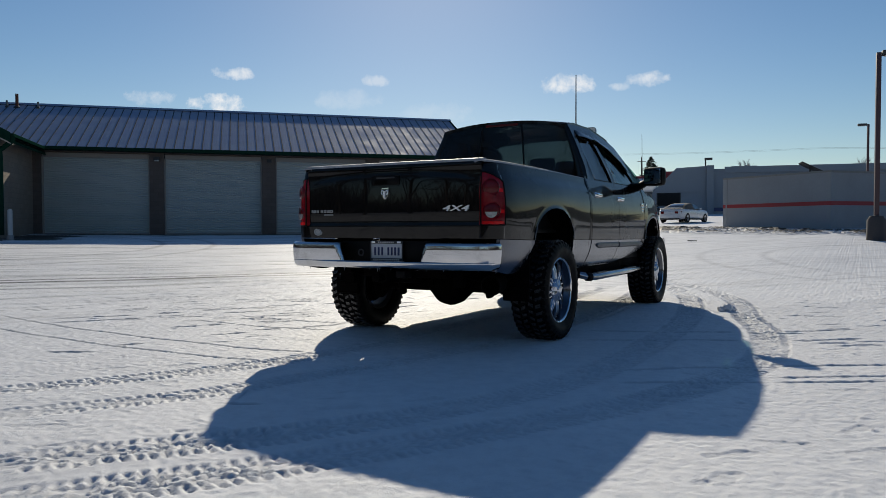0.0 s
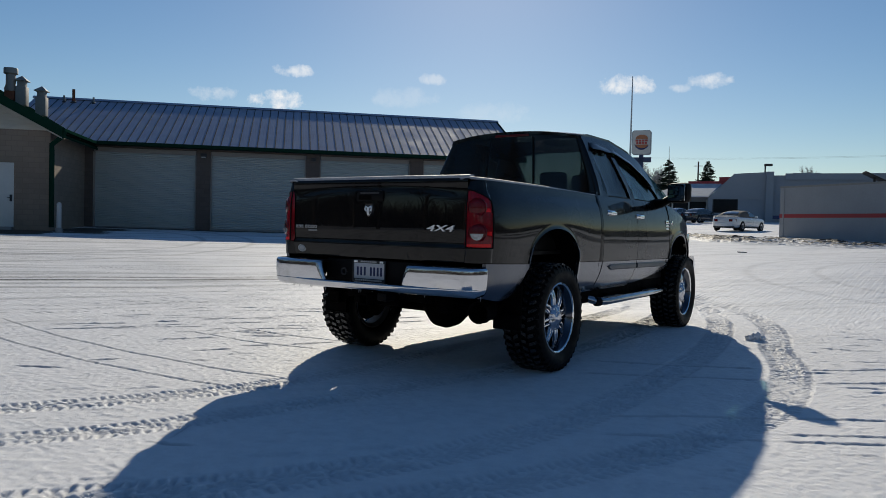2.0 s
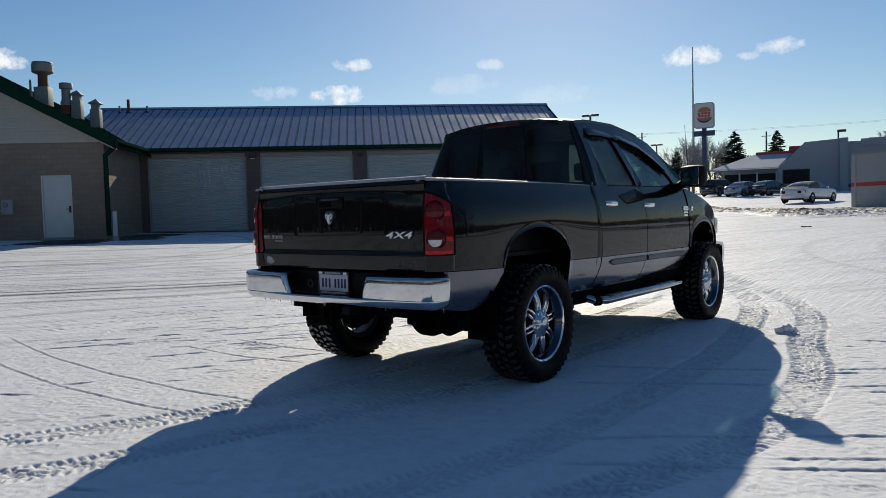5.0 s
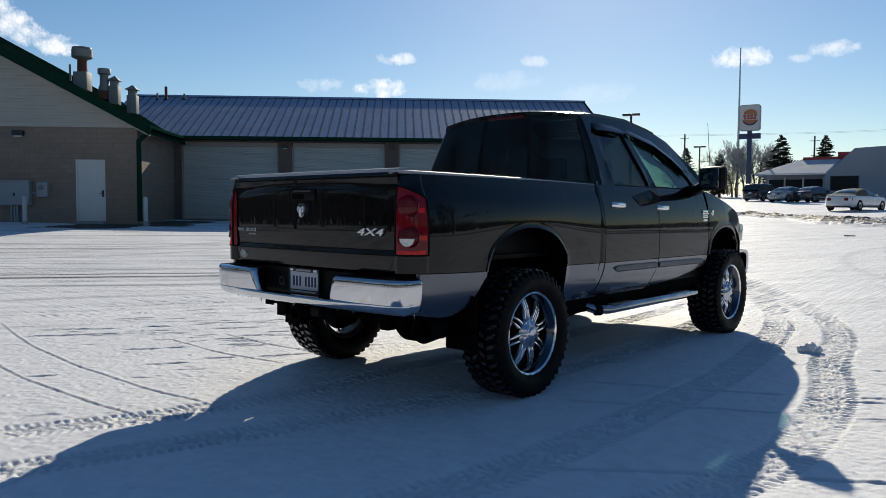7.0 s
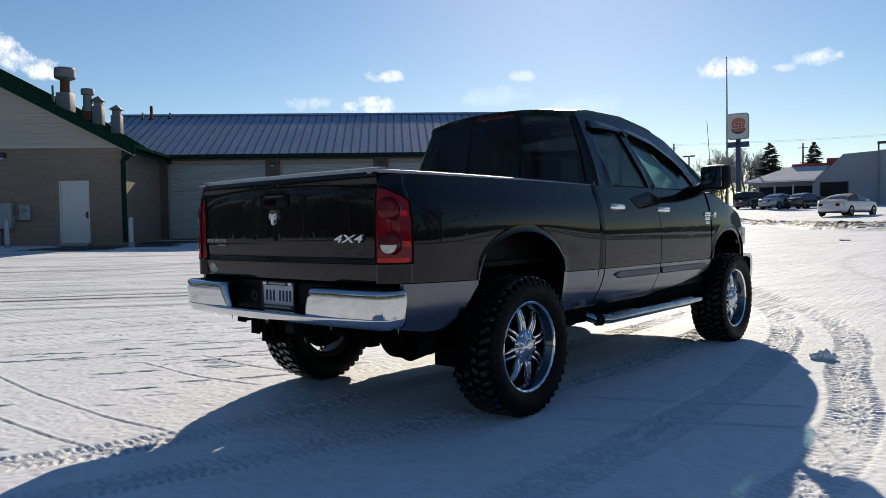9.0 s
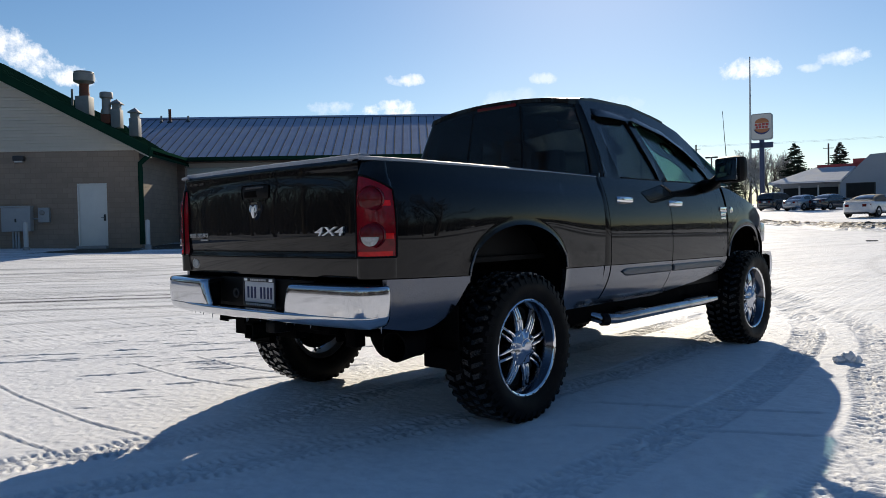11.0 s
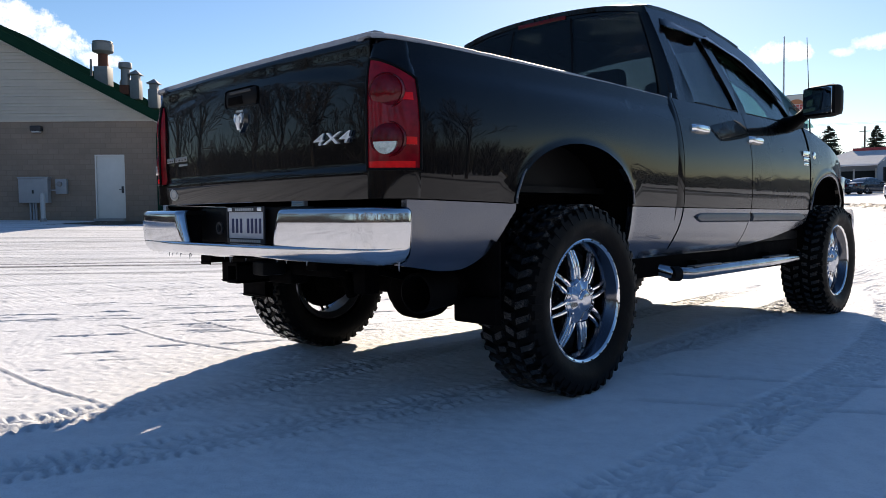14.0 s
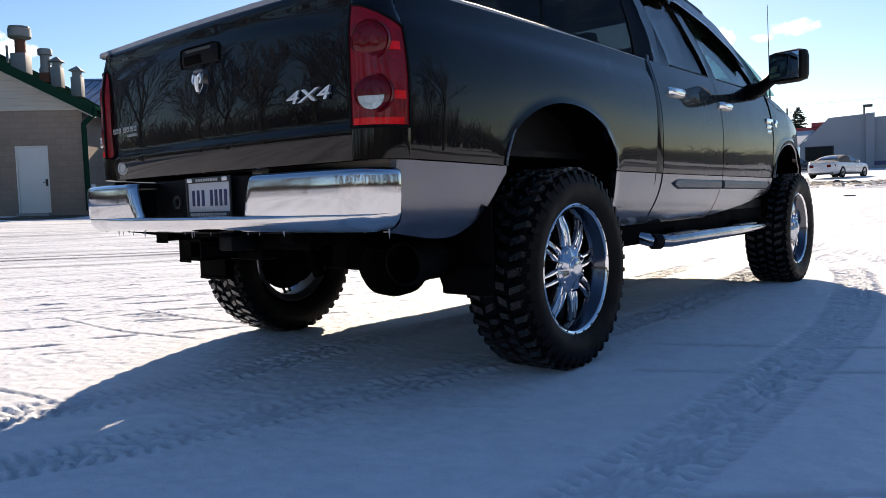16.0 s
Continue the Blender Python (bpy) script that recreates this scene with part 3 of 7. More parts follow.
        worn[near] = np.maximum(worn[near], dark * taper * np.exp(-(((off - 1.8 * wide) / (1.3 * wide)) ** 2)) * (dist < 6 * wide))

    def footprint(x, y, turn):
        """A boot print: sole, heel and a low pushed-up rim."""
        c, s = math.cos(turn), math.sin(turn)
        near = (np.abs(X - x) < 0.3) & (np.abs(Y - y) < 0.3)
        u, v = (X[near] - x) * c + (Y[near] - y) * s, -(X[near] - x) * s + (Y[near] - y) * c
        sole = np.sqrt(((u - 0.045) / 0.088) ** 2 + (v / 0.043) ** 2)
        heel = np.sqrt(((u + 0.085) / 0.042) ** 2 + (v / 0.033) ** 2)
        r = np.minimum(sole, heel)
        Z[near] += -0.0055 * step(1 - r, 0.035) * (0.7 + 0.3 * np.sin(u * 210)) + 0.0055 * np.exp(-(((r - 1.15) / 0.10) ** 2)) * (0.55 + 0.45 * np.sin(5.0 * np.arctan2(v, u) + 9.0 * x))
        worn[near] = np.maximum(worn[near], 0.15 * step(1 - r, 0.06))

    # the truck's own two curving tracks, from ahead of it round to its side
    tread([(-1.6, 10.5), (-0.13, 8.33), (1.14, 6.24), (1.81, 4.81), (2.14, 3.57), (2.25, 2.6), (2.47, 1.93), (2.68, 0.99), (2.76, -0.29), (2.54, -1.22), (2.27, -2.02), (1.9, -2.8), (1.2, -3.9), (0.4, -5.0)], 0.31)
    tread([(-0.6, 8.6), (0.65, 6.35), (1.35, 4.4), (1.62, 3.0), (1.78, 1.6), (1.82, 0.36), (1.83, -0.88), (1.76, -1.57), (1.55, -2.4), (1.1, -3.3), (0.3, -4.3)], 0.31)
    # tracks that lead up behind it
    tread([(-1.9, -4.6), (-0.96, -3.2), (-0.63, -2.59), (-0.4, -2.1), (-0.31, -1.75), (-0.24, -1.33), (-0.19, -0.85), (-0.2, -0.22), (-0.15, 0.6), (-0.1, 3.0), (-0.3, 6.0)], 0.27, pitch=0.054, depth=0.0125)
    tread([(-1.1, -4.7), (-0.31, -3.49), (-0.02, -3.0), (0.15, -2.4), (0.27, -1.9), (0.37, -1.65), (0.45, -1.27), (0.54, -0.84), (0.68, -0.4), (0.75, 0.6), (0.7, 3.0), (0.3, 6.0)], 0.26, pitch=0.054, depth=0.0125)
    tread([(0.2, 6.2), (0.62, 4.6), (0.78, 3.0), (0.8, 1.5)], 0.28)
    # wheel edges of cars that crossed behind
    for path in (
        [(-5.1, -1.75), (-3.79, -1.97), (-2.86, -2.08), (-1.97, -2.12), (-1.23, -2.08), (-0.47, -2.01)],
        [(-5.1, -1.3), (-3.5, -1.58), (-2.44, -1.66), (-1.76, -1.67), (-1.12, -1.65), (-0.39, -1.56)],
        [(-2.88, -0.54), (-2.07, -0.58), (-1.51, -0.54), (-1.03, -0.47)],
        [(-2.74, 0.0), (-1.87, -0.04), (-1.27, 0.02)],
    ):
        scar(path, 0.009, 0.008, 0.7)
    # short dashes where treads lifted the snow
    for a, b in (((-5.43, -0.88), (-4.99, -0.12)), ((-4.81, -0.04), (-4.62, 0.29)), ((-3.69, -0.41), (-3.46, -0.08)), ((-3.26, -0.52), (-2.99, -0.17)), ((-3.96, -1.48), (-3.41, -0.68)),
                 ((-3.52, 0.11), (-3.06, 0.75)), ((-4.6, 0.47), (-4.36, 1.0)), ((-2.11, -2.11), (-1.9, -1.84)), ((-1.48, -1.59), (-1.34, -1.42)), ((-2.3, -2.57), (-1.89, -2.33)),
                 ((-3.1, 0.04), (-2.78, 0.54)), ((-2.54, 0.0), (-2.3, 0.45)), ((-4.3, -1.16), (-3.68, -0.59)), ((-2.54, -0.55), (-2.5, -0.26)), ((0.12, -2.75), (0.3, -3.05)), ((0.2, -3.13), (0.5, -3.0))):
        mid = ((a[0] + b[0]) / 2 + 0.02, (a[1] + b[1]) / 2 - 0.02)
        scar([a, mid, b], 0.009, 0.009, 0.8)
    # broken streaks left by wheels that crossed the lot
    for _ in range(210):
        x, y, turn, ln = rng.uniform(-6.2, -1.3), rng.uniform(-1.4, 4.4), rng.normal(0.98, 0.07), rng.uniform(0.12, 0.6)
        dx, dy = ln * math.cos(turn), ln * math.sin(turn)
        scar([(x, y), (x + dx * 0.5 + 0.01, y + dy * 0.5), (x + dx, y + dy)], rng.uniform(0.004, 0.011), rng.uniform(0.006, 0.011), rng.uniform(0.3, 0.8))
    for _ in range(170):
        x, y, turn, ln = rng.uniform(2.4, 5.5), rng.uniform(0.5, 7.5), rng.normal(0.56, 0.08), rng.uniform(0.12, 0.5)
        dx, dy = ln * math.cos(turn), ln * math.sin(turn)
        scar([(x, y), (x + dx * 0.5 + 0.01, y + dy * 0.5), (x + dx, y + dy)], rng.uniform(0.005, 0.011), rng.uniform(0.008, 0.013), rng.uniform(0.2, 0.5))
    # scuffs and heel drags, each a thin curl of lifted snow
    for _ in range(90):
        x, y, turn, ln = rng.uniform(-3.5, 3.8), rng.uniform(-4.2, -0.8), rng.uniform(-0.4, 1.2), rng.uniform(0.06, 0.22)
        dx, dy, bow = ln * math.cos(turn), ln * math.sin(turn), rng.uniform(-0.25, 0.25)
        scar([(x, y), (x + dx * 0.5 - bow * dy, y + dy * 0.5 + bow * dx), (x + dx, y + dy)], rng.uniform(0.003, 0.008), rng.uniform(0.007, 0.012), rng.uniform(0.2, 0.5))
    # straight car tracks on the open side
    for a, b in (((1.07, 0.63), (2.37, 1.29)), ((2.67, 1.47), (3.3, 1.93)), ((1.23, 0.05), (2.49, 0.78)), ((2.78, 0.88), (3.4, 1.35)), ((2.79, -0.44), (3.9, 0.25)), ((2.83, -0.86), (3.9, -0.2)), ((2.0, -1.5), (2.86, -1.01)), ((2.86, -1.01), (3.9, -0.4)), ((1.9, -1.1), (2.79, -0.44))):
        scar([a, ((a[0] + b[0]) / 2, (a[1] + b[1]) / 2 + 0.01), b], 0.008, 0.011, 0.5)
    for x, y, turn in ((-1.23, -2.77, 0.7), (-0.9, -2.43, 0.9), (-0.54, -2.92, 0.6), (3.28, -1.05, 0.5), (3.22, 0.6, 0.9), (2.94, 3.41, 0.6), (3.15, 2.11, 0.8), (0.24, -4.06, 0.8), (-0.16, -3.92, 0.6), (2.88, -3.1, 1.0), (2.87, -2.74, 0.7), (3.35, -2.0, 1.1), (3.4, -2.4, 0.8), (3.04, -2.45, 0.2), (0.9, -2.9, 0.8), (1.2, -2.5, 0.9), (0.6, -3.6, 0.7)):
        footprint(x, y, turn)
    # scattered crumbs of thrown snow and scuffs
    for _ in range(900):
        cx, cy = rng.uniform(-5, 3.8), rng.uniform(-4.4, 5.4)
        sz = rng.uniform(0.008, 0.02)
        near = (np.abs(X - cx) < 0.06) & (np.abs(Y - cy) < 0.06)
        Z[near] += rng.choice([1, -1]) * rng.uniform(0.003, 0.009) * np.exp(-((X[near] - cx) ** 2 + (Y[near] - cy) ** 2) / sz**2)
    fade = 1 - step(R - 60, 4)
    verts = np.stack([X, Y, base + Z * fade], -1).reshape(-1, 3)
    ny_, nx_ = X.shape
    i = np.arange(ny_ * nx_, dtype=np.int32).reshape(ny_, nx_)
    quads = np.stack([i[:-1, :-1], i[:-1, 1:], i[1:, 1:], i[1:, :-1]], -1).reshape(-1, 4)
    me = bpy.data.meshes.new("ground")
    me.vertices.add(len(verts))
    me.vertices.foreach_set("co", verts.astype(np.float32).ravel())
    me.loops.add(quads.size)
    me.loops.foreach_set("vertex_index", quads.ravel())
    me.polygons.add(len(quads))
    me.polygons.foreach_set("loop_start", np.arange(0, quads.size, 4, dtype=np.int32))
    me.polygons.foreach_set("loop_total", np.full(len(quads), 4, dtype=np.int32))
    me.update(calc_edges=True)
    me.polygons.foreach_set("use_smooth", np.ones(len(quads), dtype=bool))
    for name, values in (("worn", worn), ("bare", bare)):
        me.attributes.new(name, "FLOAT", "POINT").data.foreach_set("value", np.clip(values, 0, 1).astype(np.float32).ravel())
    me.materials.append(SNOW)
    return tagged(new("ground", me), "thin trodden snow over a parking lot, with tyre tracks and boot prints", "ground", kind="structure")


build_ground()


def build_verge():
    """The low bank of old snow, soil and dead grass before the far lot."""
    rng = np.random.default_rng(9)
    run, cross = np.arange(-9.0, 40.0, 0.12), np.arange(0.0, 1.0001, 1 / 72)
    A, C = np.meshgrid(run, cross)
    a = radians(12)
    width = np.interp(A, (-9, -0.5, 1.3, 4.5, 7, 9.35, 14, 40), (0.6, 6.5, 10.5, 10.5, 8.2, 6.6, 7.0, 8.0))
    near_edge = np.interp(A, (-9, -3, -0.5, 1.3, 4.5, 9, 40), (43.0, 38.5, 34.5, 29.4, 27.8, 27.2, 26.0))
    ahead = near_edge + 0.3 * np.sin(A * 0.5) + 0.14 * np.sin(A * 1.7) + C * width
    X, Y = A * math.cos(a) - ahead * math.sin(a), A * math.sin(a) + ahead * math.cos(a)
    base = ground_rise(X, Y)
    lump = rng.standard_normal(X.shape)
    for s in (1, 1, 2, 3):
        lump = lump + np.roll(lump, s, 0)
        lump = lump + np.roll(lump, s, 1)
    lump /= lump.std()
    fine = rng.standard_normal(X.shape)
    fine = fine + np.roll(fine, 1, 1)
    bank = np.sin(math.pi * np.clip(C, 0, 1)) ** 0.6
    Z = base - 0.03 + bank * (0.09 + 0.05 * lump + 0.015 * fine)
    bare = np.clip(bank * (0.50 + 0.16 * lump + 0.10 * fine), 0, 1)
    verts = np.stack([X, Y, Z], -1).reshape(-1, 3)
    ny_, nx_ = X.shape
    i = np.arange(ny_ * nx_, dtype=np.int32).reshape(ny_, nx_)
    quads = np.stack([i[:-1, :-1], i[:-1, 1:], i[1:, 1:], i[1:, :-1]], -1).reshape(-1, 4)
    me = bpy.data.meshes.new("verge")
    me.from_pydata([tuple(v) for v in verts.tolist()], [], quads.tolist())
    me.attributes.new("bare", "FLOAT", "POINT").data.foreach_set("value", bare.astype(np.float32).ravel())
    me.attributes.new("worn", "FLOAT", "POINT").data.foreach_set("value", np.full(bare.size, 0.35, np.float32))
    me.materials.append(SNOW)
    return tagged(new("verge", me), "low bank of lumpy old snow with bare soil and dead grass", "verge", kind="structure")


build_verge()

# the clod of snow kicked up beside the curved track
clod = bmesh.new()
random.seed(5)
for cx, cy, cz, r in ((2.0, 3.05, 0.025, 0.066), (1.94, 3.01, 0.015, 0.05), (2.06, 3.08, 0.015, 0.042)):
    made = bmesh.ops.create_icosphere(clod, subdivisions=3, radius=1.0)["verts"]
    for v in made:
        p = v.co.copy()
        v.co = Vector((cx, cy, cz)) + p * r * (0.9 + 0.28 * noise.noise(p * 2.3 + Vector((cx * 9, cy * 7, 0)))) * (0.8 if p.z < 0 else 1.0)
tagged(link_mesh("snow_clod", clod, SNOW), "small broken clod of snow lying beside a tyre track", "snow clod")


# a scrap of dark board lying on the open snow
scrap = box(-0.16, 0.16, -0.07, 0.07, 0.0, 0.035, 0.006)
for v in scrap.verts:
    v.co.z += 0.02 * noise.noise(v.co * 6.0) + 0.012
scrap_ob = link_mesh("board_scrap", scrap, DARK)
scrap_ob.matrix_world = pose(-2.2, 22.85, ground_z(-2.2, 22.85) - 0.01, 0, 0, 25)
tagged(scrap_ob, "small dark scrap of board lying on the snow", "board")
# ---- the pickup truck: rear axle over the origin, nose toward +y ----
truck = thing("pickup_truck", "lifted black four-door pickup truck with silver lower body, parked on snow", "pickup truck")
SIDE_X = [(0.50, 0.890), (0.56, 0.928), (0.62, 0.957), (0.72, 0.989), (0.84, 1.006), (0.95, 1.0145), (1.03, 1.0175), (1.10, 1.019), (1.16, 1.0185), (1.22, 1.014), (1.32, 0.998), (1.40, 0.978), (1.46, 0.955), (1.52, 0.93)]
WIDTH_Y = [(-1.12, 0.93), (-1.02, 0.965), (-0.85, 0.99), (-0.5, 1.0), (3.2, 1.0), (3.7, 0.985), (4.1, 0.93), (4.35, 0.86)]
REAR_ARCH = (0.045, 0.468, 0.275)
FRONT_ARCH = (3.60, 0.46, 0.265)


def tone_line(y):
    """The height at which black paint meets silver."""
    return lerp_table([(-1.2, 0.897), (-0.42, 0.876), (0.5, 0.866), (1.2, 0.856), (3.2, 0.838), (4.4, 0.83)], y)


def arch_z(y, arch):
    c, half, high = arch
    q = 1 - ((y - c) / half) ** 2
    return tone_line(c) + high * math.sqrt(q) if q > 0 else None


def side_x(y, z):
    """Half width of the body, with a lip round each wheel arch."""
    x = smooth_table(SIDE_X, z, 0.05) * smooth_table(WIDTH_Y, y, 0.12)
    for c, half, high in (REAR_ARCH, FRONT_ARCH):
        r = math.hypot((y - c) / half, max(0.0, z - 0.87) / high if z > 0.87 else (0.87 - z) / 0.5 * 0.0)
        x += 0.008 * math.exp(-(((r - 1.0) / 0.05) ** 2)) * (1 if z > 0.60 else 0.5)
    # the bed's shoulder swells over the wheel and sinks into the cab
    if -1.1 < y < 1.0:
        x += 0.013 * math.exp(-(((z - 1.27) / 0.15) ** 2)) * math.exp(-(((y - 0.1) / 0.6) ** 2))
        x -= 0.012 * math.exp(-(((z - 1.41) / 0.05) ** 2))
    return x


def side_panel(name, ys, low, high, mat, side, rows=16, label="", thick=0.03, parent=truck):
    grid = []
    for y in ys:
        a, b = low(y), high(y)
        grid.append([Vector((side * side_x(y, z), y, z)) for z in steps(a, b, rows)])
    return part(name, sheet(grid, lambda p: (-side * thick, 0, 0)), mat, parent, label, 50)


def arch_steps(y0, y1, arch, n=46):
    """Stations along y, crowded where the arch stands steep."""
    c, half, _ = arch
    ys = [c - half * math.cos(math.pi * i / n) for i in range(n + 1)]
    ys = [y for y in ys if y0 <= y <= y1]
    return sorted(set([round(v, 4) for v in steps(y0, max(y0, c - half), 10) + ys + steps(min(y1, c + half), y1, 10)]))


def low_upper(arch):
    return lambda y: (arch_z(y, arch) or tone_line(y)) + 0.002


RAIL_Z = [(-1.1, 1.488), (0.0, 1.482), (1.0, 1.468)]
CAB_REAR, DOOR_SPLIT, DOOR_FRONT, NOSE = 1.045, 2.035, 3.12, 4.36


def gap_lean(y0, z):
    """Shut lines tuck forward under the sill and lean back toward the belt."""
    return y0 - 0.05 * max(0, z - 0.9) / 0.6 - 0.16 * (max(0, 0.84 - z) / 0.28) ** 1.6 * 0.9


def rail_x(y):
    """The rail's edge, drawn in round the rear corner."""
    if y >= -0.945:
        return side_x(y, 1.48) - 0.018
    a = math.acos(max(-1.0, min(1.0, 1 - (y + 1.082) * 0.781 / 0.137)))
    return 0.848 + (side_x(-0.945, 1.48) - 0.848) * math.sin(a) / 0.976 - 0.018


HOOD_Z = [(3.0, 1.475), (3.3, 1.44), (3.7, 1.345), (4.0, 1.27), (4.2, 1.18), (4.36, 1.04)]
BELT = 1.470
for side in (1, -1):
    # bed side
    bed = side_panel("bed_side", arch_steps(-0.945, 0.995, REAR_ARCH), low_upper(REAR_ARCH), lambda y: lerp_table(RAIL_Z, y), BLACK_PAINT, side, 22)
    lip = [Vector((side * (side_x(REAR_ARCH[0] - REAR_ARCH[1] * math.cos(a), 0.95) + 0.004), REAR_ARCH[0] - (REAR_ARCH[1] + 0.004) * math.cos(a), tone_line(0) + 0.004 + (REAR_ARCH[2] + 0.004) * math.sin(a))) for a in steps(0, math.pi, 40)]
    part("arch_lip", tube(lip, 0.0055, 8), ARCH_HIGHLIGHT, bed)
    # frost-covered cap on the bed rail
    cap = bmesh.new()
    rows = []
    for y in steps(-1.075, 1.0, 60):
        z, x = lerp_table(RAIL_Z, y), rail_x(y)
        j = 0.003 * noise.noise(Vector((y * 30, side, 0)))
        rows.append([Vector((side * (x + dx), y, z + dz + (j if dz > 0 else 0))) for dx, dz in ((0.019, -0.001), (0.019, 0.003), (0.010, 0.008), (-0.05, 0.009), (-0.065, 0.0))])
    part("rail_cap", sheet(rows, lambda p: (0, 0, -0.012)), FROST, bed, "bed rail cap rimmed with frost")
    # silver lower panels
    def rear_low(y):
        return min(0.866, smooth_table([(-1.03, 0.65), (-0.8, 0.612), (-0.68, 0.612), (-0.60, 0.645), (-0.53, 0.70), (-0.47, 0.775), (-0.41, 0.875)], y, 0.03))
    side_panel("lower_rear_panel", steps(-1.0, -0.6, 10) + steps(-0.58, -0.424, 12), rear_low, lambda y: tone_line(y) - 0.003, SILVER_PAINT, side, 12, "silver lower bed panel, salt streaked")
    side_panel("lower_bed_panel", steps(0.516, 0.99, 14), lambda y: 0.563 + 0.02 * max(0, (0.56 - y) / 0.05) ** 2, lambda y: tone_line(y) - 0.003, SILVER_PAINT, side, 12)
    # cab skin behind the rear door, then the doors
    for name, y0, y1 in (("rear_door", CAB_REAR + 0.045, DOOR_SPLIT - 0.005), ("front_door", DOOR_SPLIT + 0.005, DOOR_FRONT)):
        def skin(y_a, y_b, za, zb, rows, mat, nm, parent, label="", side=side, y0=y0):
            grid = []
            for q in steps(0, 1, 26):
                row = []
                for z in [za(q) + (zb(q) - za(q)) * i / rows for i in range(rows + 1)]:
                    y = gap_lean(y_a, z) * (1 - q) + gap_lean(y_b, z) * q
                    row.append(Vector((side * side_x(y, z), y, z)))
                grid.append(row)
            return part(nm, sheet(grid, lambda p: (-side * 0.03, 0, 0)), mat, parent, label, 50)
        door = skin(y0, y1, lambda q, a=y0, b=y1: tone_line(a + (b - a) * q) + 0.002, lambda q: BELT, 18, BLACK_PAINT, name, truck)
        def sill_low(q, a=y0, b=y1):
            return lerp_table([(1.0, 0.562), (1.95, 0.586), (2.6, 0.648), (3.05, 0.72), (3.2, 0.79)], a + (b - a) * q)
        skin(y0, y1, sill_low, lambda q, a=y0, b=y1: tone_line(a + (b - a) * q) - 0.003, 12, SILVER_PAINT, "lower_skin", door, "silver lower door skin")
        # rub strip
        a, b = (1.25, 2.0) if name == "rear_door" else (2.055, 3.02)
        strip = []
        for y in steps(a, b, 24):
            end = min(1.0, min((y - a) if name == "rear_door" else 9, (b - y) if name == "front_door" else 9) / 0.06 + 0.02)
            h = 0.028 * math.sqrt(min(1.0, end)) + 0.002
            zc = tone_line(y) - 0.055
            strip.append([Vector((side * (side_x(y, zc) + o), y, zc + h * s)) for s, o in ((-1, -0.002), (-0.7, 0.012), (0, 0.016), (0.7, 0.012), (1, -0.002))])
        part("rub_strip", sheet(strip, lambda p: (-side * 0.02, 0, 0)), TRIM_GREY, door, "dark grey rub strip on the door")
        # chrome handle in its scoop
        hy, hz = (1.30, 1.312) if name == "rear_door" else (2.10, 1.295)
        hx = side_x(hy, hz)
        handle = bmesh.new()
        rows = []
        for u in steps(-1, 1, 16):
            y = hy + 0.115 * u
            bulge = 0.026 * (1 - u**4) + 0.012
            hgt = 0.030 * (1 - 0.35 * u**2)
            rows.append([Vector((side * (hx + o * bulge - 0.004), y, hz + hgt * s)) for s, o in ((-1, 0.3), (-0.6, 0.85), (0, 1.0), (0.6, 0.85), (1, 0.3))])
        handle.free()
        h = part("door_handle", sheet(rows, lambda p: (-side * 0.014, 0, 0)), CHROME, door, "chrome door handle")
        part("handle_scoop", lathe([(0.0, 0.045), (0.006, 0.042), (0.004, 0.0)], 24, Matrix.Translation((side * (hx - 0.002), hy + 0.02, hz - 0.012)) @ Matrix.Diagonal((side, 1.5, 0.7, 1))), CHROME, door)
    # narrow cab pillar skin between bed gap and rear door
    grid = []
    for q in steps(0, 1, 5):
        row = []
        for z in steps(tone_line(1.0) + 0.002, BELT, 18):
            y = gap_lean(CAB_REAR - 0.035, z) * (1 - q) + gap_lean(CAB_REAR + 0.037, z) * q
            row.append(Vector((side * (side_x(y, z) - 0.012 * (1 - q) ** 2), y, z)))
        grid.append(row)
    part("cab_corner", sheet(grid, lambda p: (-side * 0.03, 0, 0)), BLACK_PAINT, truck)
    grid = [[Vector((side * (side_x(y, z) - 0.004), gap_lean(y, z), z)) for z in steps(0.563, tone_line(y) - 0.003, 10)] for y in steps(CAB_REAR - 0.035, CAB_REAR + 0.037, 5)]
    part("lower_cab_corner", sheet(grid, lambda p: (-side * 0.03, 0, 0)), SILVER_PAINT, truck)
    # front wing
    wing = side_panel("front_fender", arch_steps(DOOR_FRONT + 0.008, NOSE, FRONT_ARCH), low_upper(FRONT_ARCH), lambda y: lerp_table(HOOD_Z, y), BLACK_PAINT, side, 16)
    lip = [Vector((side * (side_x(FRONT_ARCH[0] - FRONT_ARCH[1] * math.cos(a), 0.95) + 0.004), FRONT_ARCH[0] - (FRONT_ARCH[1] + 0.004) * math.cos(a), tone_line(3.6) + 0.004 + (FRONT_ARCH[2] + 0.004) * math.sin(a))) for a in steps(0, math.pi, 36)]
    part("arch_lip", tube(lip, 0.0055, 8), ARCH_HIGHLIGHT, wing)
    part("headlight", box(side * 0.62, side * 0.9, 4.28, 4.4, 0.93, 1.13, 0.03), CLEAR_LENS, truck)
    # model badge plates on the front door: plain shapes
    badge = bmesh.new()
    for z0, z1, y0, y1 in ((1.235, 1.275, 2.96, 3.1), (1.20, 1.228, 2.97, 3.09), (1.168, 1.19, 2.98, 3.08)):
        add_box(badge, side * (side_x(3.0, 1.22) - 0.004), side * (side_x(3.0, 1.22) + 0.006), y0, y1, z0, z1, 0.004)
    part("door_badge", badge, CHROME, truck, "small chrome badge bars on the front door")
